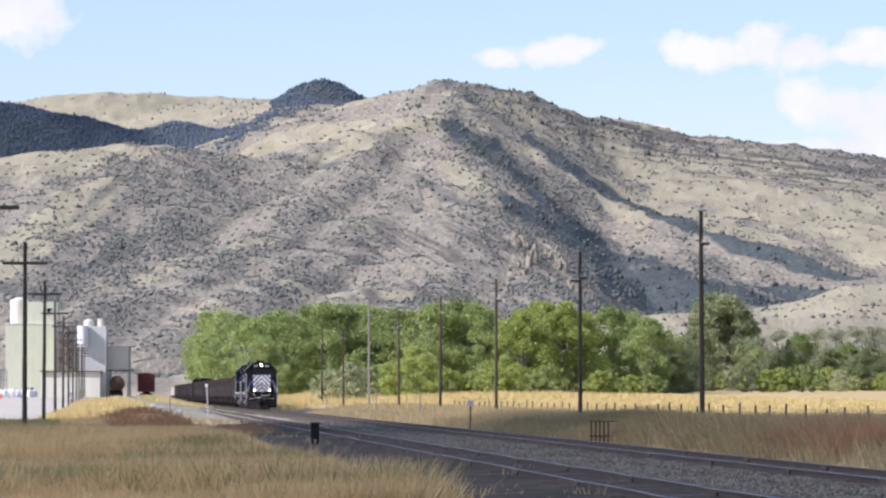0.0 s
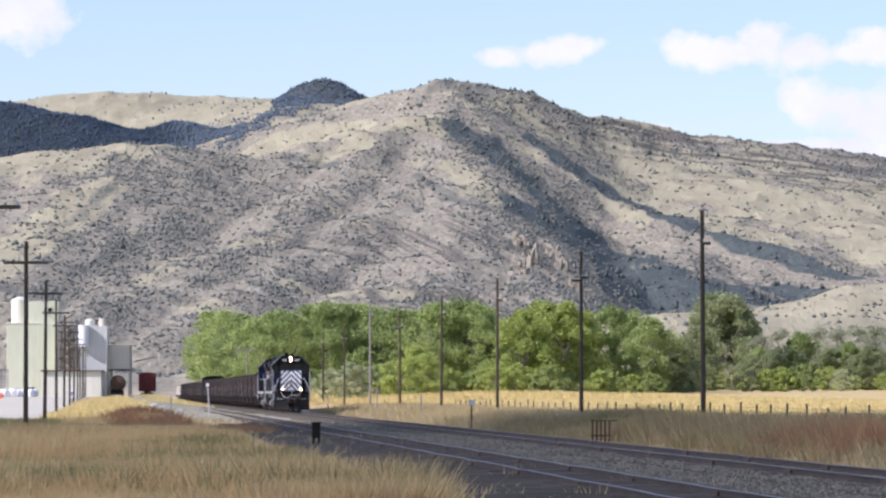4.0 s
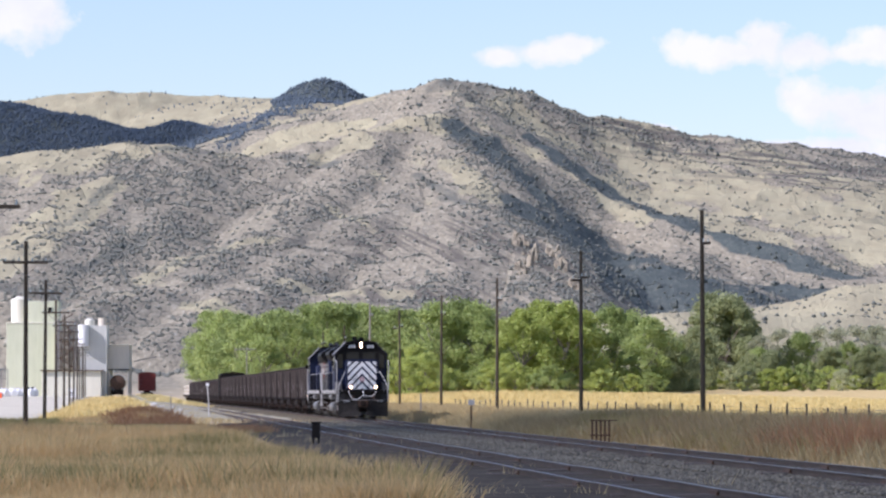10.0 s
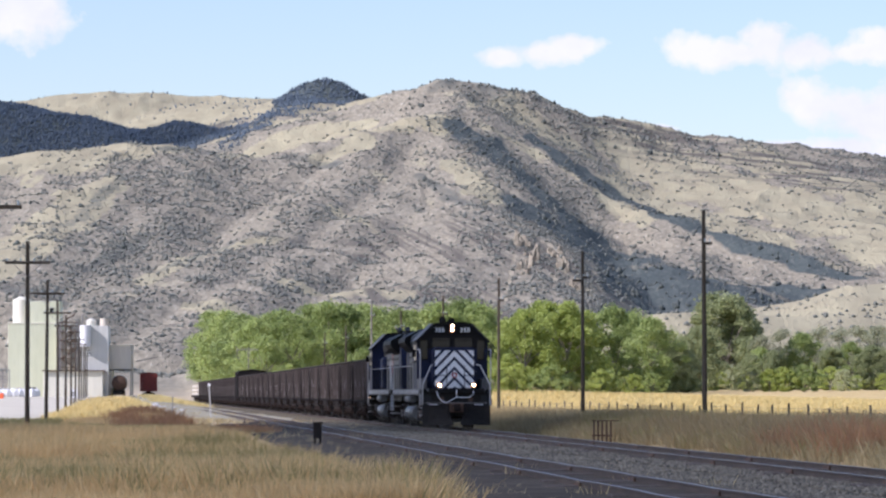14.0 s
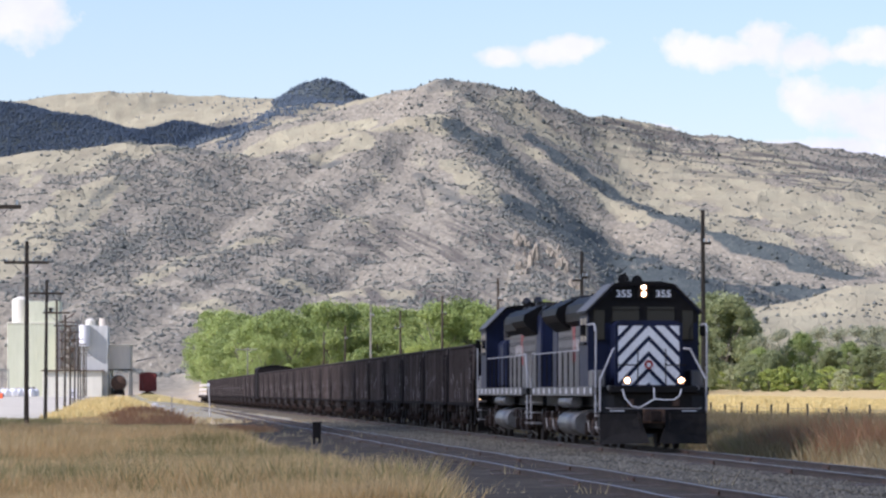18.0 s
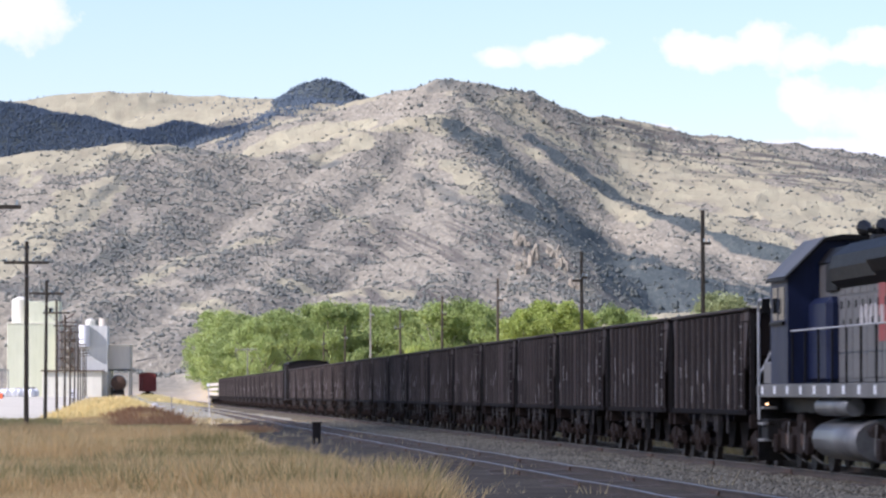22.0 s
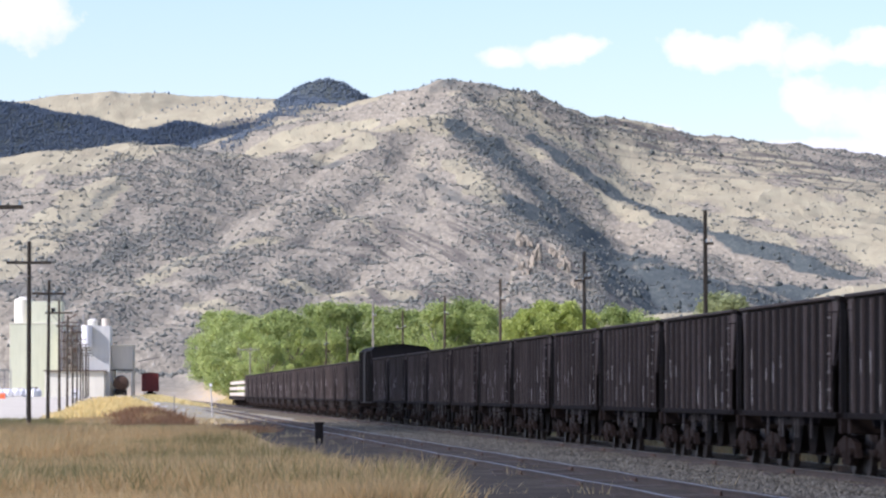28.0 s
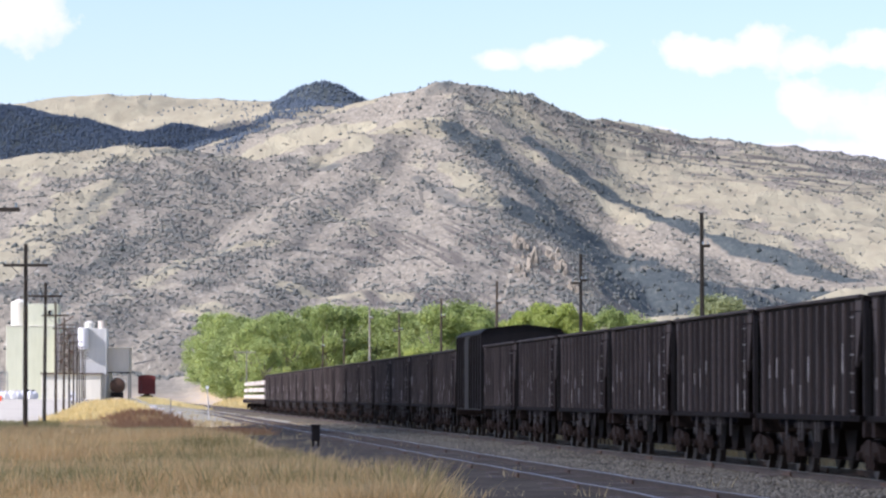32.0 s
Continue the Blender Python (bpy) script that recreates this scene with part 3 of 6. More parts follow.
# open grass among the scrub: half width and a few points of the middle line
GRASSY = [(13, [(45, 3200), (90, 3150), (130, 3080)]), (9, [(50, 3330), (110, 3370), (190, 3420)]), (11, [(-140, 2890), (-99, 2960), (-58, 3010), (-24, 3010), (-2, 3010)]), (10, [(-138, 3192), (-99, 3220), (-58, 3204)]), (5, [(25, 3028), (44, 3008), (66, 2976), (91, 2936), (112, 2920)]),
          (10, [(4, 2800), (12, 2720), (19, 2640), (33, 2606)]), (6, [(-135, 2010), (-122, 2200), (-101, 2276), (-86, 2300)]), (8, [(-81, 2868), (-53, 2908)]), (40, [(-260, 2800), (-215, 2900), (-180, 2960)]),
          (20, [(-205, 2560), (-203, 2300), (-202, 2000)]), (34, [(140, 3250), (175, 3080), (215, 2900), (262, 2700)]), (30, [(230, 3250), (270, 3050), (300, 2800)]), (22, [(120, 2930), (155, 2800), (190, 2680)]),
          (24, [(204, 1600), (148, 1500), (96, 1430), (64, 1390)]), (150, [(-540, 4600), (-203, 4550)]), (26, [(-160, 3700), (-103, 3550), (-60, 3420)]), (5, [(-64, 2550), (-50, 2480), (-36, 2400)]), (7, [(-70, 2030), (-45, 1980), (-20, 1900)]),
          (10, [(-98, 1850), (-60, 1750), (-20, 1650)])]
# thick trees and brush plus painted shade, mostly in draws and on the shaded side
TIMBER_SHADE = [(9, [(6, 3010), (16, 2985), (26, 2950)]), (15, [(26, 2950), (44, 2836), (62, 2696), (76, 2640)]), (22, [(76, 2640), (88, 2560)]), (34, [(90, 2520), (97, 2290), (108, 2190)]), (14, [(48, 2595), (69, 2544), (82, 2420)]), (15, [(100, 2460), (118, 2400), (132, 2330)]),
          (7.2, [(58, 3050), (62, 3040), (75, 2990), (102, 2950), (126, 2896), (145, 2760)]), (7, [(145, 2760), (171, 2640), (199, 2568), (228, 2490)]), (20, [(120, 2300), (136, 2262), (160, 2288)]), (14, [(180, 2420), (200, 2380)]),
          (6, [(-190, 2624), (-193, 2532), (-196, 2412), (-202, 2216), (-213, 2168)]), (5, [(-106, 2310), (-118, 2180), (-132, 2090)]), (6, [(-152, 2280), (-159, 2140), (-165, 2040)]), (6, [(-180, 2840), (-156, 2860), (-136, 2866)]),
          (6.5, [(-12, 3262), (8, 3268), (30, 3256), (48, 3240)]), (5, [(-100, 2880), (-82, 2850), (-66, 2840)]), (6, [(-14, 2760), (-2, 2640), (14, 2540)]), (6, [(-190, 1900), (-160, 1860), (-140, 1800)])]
# beds of rock that show as dark seams
SEAMS = [(60, [(140, 3420), (240, 3330), (330, 3300)]), (45, [(200, 3180), (300, 3060)]), (42, [(-30, 2300), (10, 2200), (60, 2100)]), (22, [(-20, 1900), (20, 1820)])]


def near_lines(x, y, lines, soft0, soft1, ragged):
    """1 on the lines, falling to 0 beside them; distances up the slope count for less."""
    best = np.zeros(np.shape(x))
    for reach, pts in lines:
        for (ax, ay), (bx, by) in zip(pts, pts[1:]):
            dx, dy = bx - ax, by - ay
            t = np.clip(((x - ax) * dx + (y - ay) * dy * 0.06) / (dx * dx + dy * dy * 0.06), 0, 1)
            d = np.hypot(x - ax - t * dx, (y - ay - t * dy) * 0.25)
            best = np.maximum(best, (0.45 if reach < 7 else 1.0) * (1 - smooth(soft0, soft1, d / reach + ragged)))
    return best


# weight of trees, brush and painted shade along those lines
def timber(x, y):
    return near_lines(x, y, TIMBER_SHADE, 0.45, 1.3, 0.8 * fractal(x, y * 0.25, 1 / 14, 15, 4, 0.6))


def grass_cover(x, y):
    return near_lines(x, y, GRASSY, 0.4, 1.2, 0.7 * fractal(x, y * 0.25, 1 / 20, 13, 4, 0.6))


def forest(x, y):
    """The fir woods on the far hills."""
    edge = 0.5 * fractal(x, y * 0.4, 1 / 25, 17, 3)
    hill = smooth(1.1, 0.85, np.abs(x + 385 + 0.2 * (y - 3900)) / 165 + 0.4 * edge) * smooth(3600, 3680, y) * smooth(4120, 4060, y)
    peak = smooth(1.1, 0.8, np.hypot(x + 112, (y - 4300) * 0.4) / 50 + edge)
    knoll = 0.5 * smooth(1.15, 0.8, np.hypot((x + 205) * 0.8, (y - 3740) * 0.5) / 48 + edge)
    hollow = smooth(0.0, 0.004, np.minimum(x / y + 0.0655, -0.0545 - x / y + 0.006 * edge)) * smooth(3000, 3060, y) * smooth(3720, 3650, y)
    flank = 0.42 * near_lines(x, y, [(16, [(-118, 4230), (-138, 4080), (-152, 3900), (-150, 3500), (-158, 3250)])], 0.4, 1.2, edge)
    return np.maximum.reduce([hill, peak, knoll, hollow, flank])


def ground_z(x, y):
    x, y = np.asarray(x, float), np.asarray(y, float)
    side = x + LEAN * y
    z = -0.42 + 0.10 * fractal(x, y, 1 / 9, 1, 3)
    near = smooth(11, 3, side)  # the grassy bank left of the tracks
    z = z + near * (0.12 + 0.25 * fractal(x, y, 1 / 25, 6, 2)) * smooth(30, 60, y)
    z = z + (0.72 + 0.8 * fractal(x, y, 1 / 7, 14, 2)) * smooth(-4.0, -1.5, side) * smooth(3.4, 1.0, side) * smooth(228, 275, y) * smooth(470, 380, y)  # a low bank
    z = z + 0.4 * smooth(1.8, 0.4, np.hypot(side - 2.1, (y - 249) * 0.16))  # an old heap grown over with brush
    z = z + 1.1 * smooth(320, 820, y) * smooth(12, 6, side)
    z = z + smooth(17.5, 23, side) * 0.62 + smooth(26, 60, side) * 0.3 + smooth(26, 40, side) * smooth(220, 900, y) * 1.2
    z = z + smooth(16, 22, side) * smooth(500, 1000, y) * 1.0
    z = z + smooth(900, 1500, np.hypot(x, y)) * 8.0
    h = hills(x, y) * smooth(900, 1250, np.hypot(x, y)) - 4
    return np.maximum(z, h)


def build_ground():
    fan = np.radians(6.9)
    angles = np.concatenate([np.linspace(-math.pi, -fan, 60)[:-1], np.linspace(-fan, fan, 640), np.linspace(fan, math.pi, 60)[1:-1]])
    reach = np.concatenate([[0.002, 4, 10, 18], np.geomspace(26, 1150, 230), np.linspace(1157, 3650, 430), np.linspace(3665, 4850, 70)])
    a, r = np.meshgrid(angles, reach)
    x, y = r * np.sin(a), r * np.cos(a)
    x[0] += 0.8  # the fan's hub lies beside the camera, not under it
    z = ground_z(x, np.where(y > 0, y, 0) * 1.0)
    n = len(angles)
    i, j = np.meshgrid(np.arange(len(reach) - 1), np.arange(n), indexing="ij")
    k = (j + 1) % n
    faces = np.stack([i * n + j, i * n + k, (i + 1) * n + k, (i + 1) * n + j], -1).reshape(-1, 4)[:, ::-1]
    me = arrays_mesh("ground", np.stack([x, y, z], -1).reshape(-1, 3), faces, M_HILLS)
    me.polygons.foreach_set("use_smooth", np.ones(len(me.polygons), bool))
    far = (y > 1150) & (np.abs(a) < fan * 1.02)

    def on_hills(f):
        out = np.zeros(x.shape, np.float32)
        out[far] = f(x[far], y[far])
        return out.ravel()
    cover = me.attributes.new("grass_cover", "FLOAT", "POINT")
    cover.data.foreach_set("value", on_hills(lambda u, v: grass_cover(u, v) + 0.25 * streaks(u, v)))
    brush = me.attributes.new("brush_shade_cover", "FLOAT", "POINT")
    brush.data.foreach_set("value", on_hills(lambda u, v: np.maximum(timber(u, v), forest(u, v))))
    beds = me.attributes.new("strata_cover", "FLOAT", "POINT")
    beds.data.foreach_set("value", on_hills(lambda u, v: near_lines(u, v, SEAMS, 0.3, 1.3, fractal(u, v * 0.25, 1 / 30, 19, 3))))
    tagged(new("ground", me), "dry grass plain rising into scrub-dotted tan and grey hills", "ground", kind="structure")


build_ground()


# ---- clouds overhead that shade parts of the land ----
def cloud(place, size, seed, mat):
    """A lumpy heap with a flat base and a ragged rim."""
    bm = B()
    bmesh.ops.create_icosphere(bm, subdivisions=5, radius=1.0)
    for v in bm.verts:
        d = v.co.normalized()
        lump = 1 + 0.20 * noise.fractal(d * 3.0 + Vector((seed, 0, 0)), 0.8, 2.0, 4)
        flat = (abs(d.x) ** 3 + abs(d.y) ** 3 + abs(d.z) ** 3) ** (-1 / 3)
        v.co = Vector((d.x * size[0], d.y * size[1], d.z * size[2] * (1.0 if d.z > 0 else 0.25))) * flat * lump
    ob = new("cumulus_cloud", mesh_of("cumulus_cloud", bm, mat))
    ob.matrix_basis = Matrix.Translation(place)
    return tagged(ob, "white fair-weather cumulus cloud drifting overhead", "cloud", "scattered clouds")


def over(x, y, z, height):
    """The place at that height from which a cloud shades the point."""
    return Vector((x, y, z)) + SUN * (height / SUN.z)


CLOUD_NEAR = cloud(over(-20, -10, 0, 1500), (420, 232, 90), 1, M_CLOUD)
CLOUD_FAR = cloud(over(-515, 3880, 230, 1300), (212, 270, 80), 2, M_CLOUDTHICK)


# ---- main line and siding ----
def on_line(side, y, z=0.0):
    """A point so many metres right of the line of sight along the track, y metres away."""
    return Vector((side - LEAN * y, y, z))


MAIN, SIDING = 14.6, 9.05
HEAD = math.degrees(math.atan2(-1, LEAN))  # the way of travel
TRACK_Y0, TRACK_Y1 = -60.0, 1180.0
COS = 1 / math.hypot(1, LEAN)


def track_frame(side):
    """Along the track: local x runs towards the camera and past it, local y to its left."""
    return Matrix.Translation(on_line(side, 0)) @ pose(0, 0, 0, 0, 0, HEAD)


def rail_profile(mid):
    return [(mid - 0.07, -0.185), (mid + 0.07, -0.185), (mid + 0.07, -0.17), (mid + 0.012, -0.15), (mid + 0.012, -0.045), (mid + 0.036, -0.035), (mid + 0.036, -0.006),
            (mid - 0.036, -0.006), (mid - 0.036, -0.035), (mid - 0.012, -0.045), (mid - 0.012, -0.15), (mid - 0.07, -0.17)]


def rail_dip(x, mid, depth):
    """How far a jointed rail sags at its joints, and its slow unevenness."""
    start = -68.7 - (4.6 if mid > 0 else 0)
    u = (x - start) / 11.89
    near = abs(u - round(u)) * 11.89
    return -depth * math.exp(-(near / 1.7) ** 2) + depth * 0.7 * math.sin(x / 7.3 + mid) * math.sin(x / 17.1 + 2 * mid)


def swept(profile, xs, lift):
    """A bar of that (y, z) outline along x, raised or lowered at each x."""
    bm = B()
    rows = [[bm.verts.new((x, p[0], p[1] + lift(x))) for p in profile] for x in xs]
    n = len(profile)
    for a, b in zip(rows, rows[1:]):
        for i in range(n):
            bm.faces.new((a[i], b[i], b[(i + 1) % n], a[(i + 1) % n]))
    bm.faces.new(rows[0]), bm.faces.new(rows[-1][::-1])
    bmesh.ops.recalc_face_normals(bm, faces=bm.faces[:])
    return bm


def track(side, name, far, drop, shine, sag):
    m = track_frame(side) @ Matrix.Translation((0, 0, drop))
    root = thing(name, m, "railway track of worn steel rails bedded in ballast", "track", kind="structure")
    xs = [60.0, 0.0] + [-40 - 1.0 * k for k in range(210)] + [-260 - 20.0 * k for k in range(int((far - 260) / 20))] + [-far]
    tie = mesh_of("joint_tie", box(B(), -0.115, 0.115, -1.2, 1.2, -0.26, -0.105, 0.01), M_TIE)
    for mid in (-0.7535, 0.7535):
        lift = functools.partial(rail_dip, mid=mid, depth=sag)
        rail = part("rail", swept(rail_profile(mid), xs, lift), M_RAIL, root, "rusty steel rail")
        part("rail_head", swept([(mid - 0.034, -0.0075), (mid + 0.034, -0.0075), (mid + 0.034, 0.0), (mid - 0.034, 0.0)], xs, lift), shine, rail, "rail head polished by wheels")
        joint = mesh_of("joint_bar", box(box(B(), -0.45, 0.45, mid - 0.058, mid - 0.02, -0.155, -0.035, 0.01), -0.45, 0.45, mid + 0.02, mid + 0.058, -0.155, -0.035, 0.01), M_PLATE)
        for k in range(18):
            x = -68.7 - k * 11.89 - (4.6 if mid > 0 else 0)
            share("joint_bar", joint, rail, Matrix.Translation((x, 0, -sag)))
            for d in (-0.3, 0.3):
                share("joint_tie", tie, root, Matrix.Translation((x + d, mid * 0.25, 0)), "dark exposed tie under a rail joint")
    return root


track(MAIN, "main_line", 1180.0, 0.0, M_RAILTOP, 0.005)
track(SIDING, "siding", 700.0, -0.02, M_RAILTOP, 0.012)


def ballast(side, half, name, drop, mat, far, label):
    xs = np.concatenate([np.linspace(60, -240, 260), np.linspace(-243, -far, 20 + int((far - 240) / 4))])
    ys = np.array([-half - 1.6, -half - 0.6, -half, -half * 0.55, 0, half * 0.55, half, half + 0.6, half + 1.6])
    zs = np.array([-0.75, -0.42, -0.20, -0.175, -0.165, -0.175, -0.20, -0.42, -0.75]) + drop
    x, y = np.meshgrid(xs, ys, indexing="ij")
    z = np.tile(zs, (len(xs), 1)) + 0.035 * fractal(x, y, 1.3, 3, 3)
    y = y + 0.25 * fractal(x, y, 0.4, 5, 2) * (np.abs(y) > half * 0.8)
    n = len(ys)
    i, j = np.meshgrid(np.arange(len(xs) - 1), np.arange(n - 1), indexing="ij")
    faces = np.stack([i * n + j, i * n + j + 1, (i + 1) * n + j + 1, (i + 1) * n + j], -1).reshape(-1, 4)
    ob = new(name, arrays_mesh(name, np.stack([x, y, z], -1).reshape(-1, 3), faces, mat))
    ob.matrix_basis = track_frame(side)
    tagged(ob, label, "ballast", kind="structure")


ballast(MAIN, 2.1, "main_ballast", 0.035, M_BALLAST, 1180, "grey crushed stone ballast bed under the main line")
ballast(SIDING, 3.2, "siding_ballast", 0.02, M_CINDER, 250, "dark cinder and gravel bed under the siding")


def stones(name, side0, side1, y0, y1, n, size, lift, mat, label, seed):
    """Loose stones lying on a bed, one joined mesh."""
    rng = np.random.default_rng(seed)
    y = y0 + (y1 - y0) * rng.random(n) ** 1.6
    side = rng.uniform(side0, side1, n)
    near = np.minimum(np.abs(side - (MAIN if side0 > 10 else SIDING) - 0.7535), np.abs(side - (MAIN if side0 > 10 else SIDING) + 0.7535))
    ok = near > 0.11
    y, side = y[ok], side[ok]
    beds = [np.where(np.abs(side - c) > half, -0.20 - (np.abs(side - c) - half) * 0.36, -0.18) + up for c, half, up in ((MAIN, 2.1, 0.03), (SIDING, 3.2, 0.015))]
    z = np.maximum(*beds) + lift - 0.03
    pts = np.stack([side - LEAN * y, y, z], -1)
    base = np.array([(1, 0, 0), (-1, 0, 0), (0, 1, 0), (0, -1, 0), (0, 0, 1), (0, 0, -1)], float)
    tri = np.array([(0, 2, 4), (2, 1, 4), (1, 3, 4), (3, 0, 4), (2, 0, 5), (1, 2, 5), (3, 1, 5), (0, 3, 5)])
    k = len(pts)
    s = size * rng.uniform(0.5, 1.4, (k, 1, 1)) * rng.uniform(0.6, 1.2, (k, 6, 1))
    ang = rng.uniform(0, 6.28, k)
    rot = np.stack([np.stack([np.cos(ang), -np.sin(ang), 0 * ang], -1), np.stack([np.sin(ang), np.cos(ang), 0 * ang], -1), np.stack([0 * ang, 0 * ang, 1 + 0 * ang], -1)], -2)
    v = np.einsum("kij,kvj->kvi", rot, base[None] * s * np.array([1.2, 0.9, 0.75])) + pts[:, None]
    f = tri[None] + (np.arange(k) * 6)[:, None, None]
    ob = new(name, arrays_mesh(name, v.reshape(-1, 3), f.reshape(-1, 3), mat))
    return tagged(ob, label, "gravel", kind="stuff")


stones("ballast_stones", 10.3, 17.4, 62, 260, 60000, 0.046, 0.03, M_STONE, "loose grey and tan ballast stones beside the main line", 3)
stones("cinder_stones", 5.0, 10.3, 62, 200, 5000, 0.036, 0.0, M_STONE, "scattered stones among dark cinders", 4)


def outcrop(x, y, width, height, seed):
    """A pale crag standing out of the slope, in jagged blocks."""
    rng = random.Random(seed)
    root = thing("rock_outcrop", Matrix.Translation((x, y, float(ground_z(x, y)))), "pale jagged rock outcrop on the shaded mountain slope", "rock", "crags on the mountain")
    for k in range(13):
        t = k / 12
        bx, by = rng.uniform(-0.4, 0.4) * width, (0.5 - t) * height * 1.6
        bz = float(ground_z(x + bx, y + by)) - float(ground_z(x, y))
        size = width * rng.uniform(0.12, 0.24)
        bm = B()
        bmesh.ops.create_icosphere(bm, subdivisions=2, radius=1.0)
        for v in bm.verts:
            j = 1 + 0.7 * noise.noise(v.co * 2.3 + Vector((seed, k, 0)))
            v.co = Vector((v.co.x * size * 0.8 * j + bx, v.co.y * size * j + by, v.co.z * size * 2.6 * j + bz))
        part("crag_block", bm, M_ROCK, root)
    return root


for x, y, w, h, s in ((38.5, 2240, 9, 30, 1), (41, 2130, 8, 30, 2), (36, 2060, 6, 20, 3), (54, 2210, 8, 30, 4), (55.5, 2110, 7, 30, 5), (60, 2040, 7, 20, 7)):
    outcrop(x, y, w, h, s)


# ---- rolling stock: local x forward, y left, z up from the rail; the side with -y faces the camera ----
def wheel_mesh(r, name="wheel"):
    bm = B()
    bmesh.ops.create_cone(bm, cap_ends=True, segments=20, radius1=r, radius2=r * 0.985, depth=0.10, matrix=Matrix.Rotation(math.pi / 2, 4, "X"))
    bmesh.ops.create_cone(bm, cap_ends=True, segments=20, radius1=r * 1.055, radius2=r * 1.055, depth=0.03, matrix=Matrix.Translation((0, 0.06, 0)) @ Matrix.Rotation(math.pi / 2, 4, "X"))
    bmesh.ops.create_cone(bm, cap_ends=True, segments=12, radius1=r * 0.3, radius2=r * 0.22, depth=0.12, matrix=Matrix.Translation((0, -0.05, 0)) @ Matrix.Rotation(math.pi / 2, 4, "X"))
    return mesh_of(name, bm, M_WHEEL)


WHEEL = wheel_mesh(0.42)
BIGWHEEL = wheel_mesh(0.508)
RUNG = mesh_of("rung", rod(B(), (-0.2, 0, 0), (0.2, 0, 0), 0.014, n=5), M_RUNG)
BAYPOST = mesh_of("bay_post", box(B(), -0.05, 0.05, -0.02, 0.02, 0.66, 1.06, 0.008), M_HOPPERIN)
SPRING = mesh_of("spring", rod(B(), (0, 0, -0.12), (0, 0, 0.12), 0.075, n=8), M_TRUCK)


def car_truck(parent, x):
    """A two-axle freight truck, with its wheels."""
    bm = B()
    for s in (-1, 1):
        prism(bm, [(x - 1.15, 0.34), (x - 0.95, 0.60), (x - 0.45, 0.70), (x + 0.45, 0.70), (x + 0.95, 0.60), (x + 1.15, 0.34), (x + 0.75, 0.34), (x + 0.55, 0.42), (x + 0.42, 0.18),
                   (x - 0.42, 0.18), (x - 0.55, 0.42), (x - 0.75, 0.34)], s * 1.02 - 0.06, s * 1.02 + 0.06, "y")
    box(bm, x - 0.20, x + 0.20, -1.12, 1.12, 0.42, 0.74, 0.03)
    root = part("truck", bm, M_TRUCK, parent, "cast steel freight truck")
    for s in (-1, 1):
        for d in (-0.2, 0, 0.2):
            share("spring", SPRING, root, Matrix.Translation((x + d, s * 1.06, 0.34)))
    for d in (-0.84, 0.84):
        part("axle", rod(B(), (x + d, -0.98, 0.42), (x + d, 0.98, 0.42), 0.075), M_WHEEL, root)
        for s in (-1, 1):
            share("wheel", WHEEL, root, Matrix.Translation((x + d, s * 0.76, 0.42)) @ Matrix.Diagonal((1, -1 if s > 0 else 1, 1, 1)) if s < 0 else Matrix.Translation((x + d, s * 0.76, 0.42)) @ Matrix.Rotation(math.pi, 4, "Z"))
            part("bearing_cap", rod(B(), (x + d, s * 1.00, 0.42), (x + d, s * 1.17, 0.42), 0.12, 0.09, 10), M_TRUCK, root)
    return root


def coupler(parent, x, way):
    bm = B()
    box(bm, min(x, x + way * 0.5), max(x, x + way * 0.5), -0.08, 0.08, 0.80, 1.0, 0.01)
    box(bm, min(x + way * 0.38, x + way * 0.62), max(x + way * 0.38, x + way * 0.62), -0.16, 0.14, 0.74, 1.04, 0.03)
    part("coupler", bm, M_TRUCK, parent, "rusty knuckle coupler")


PITCH = 13.58


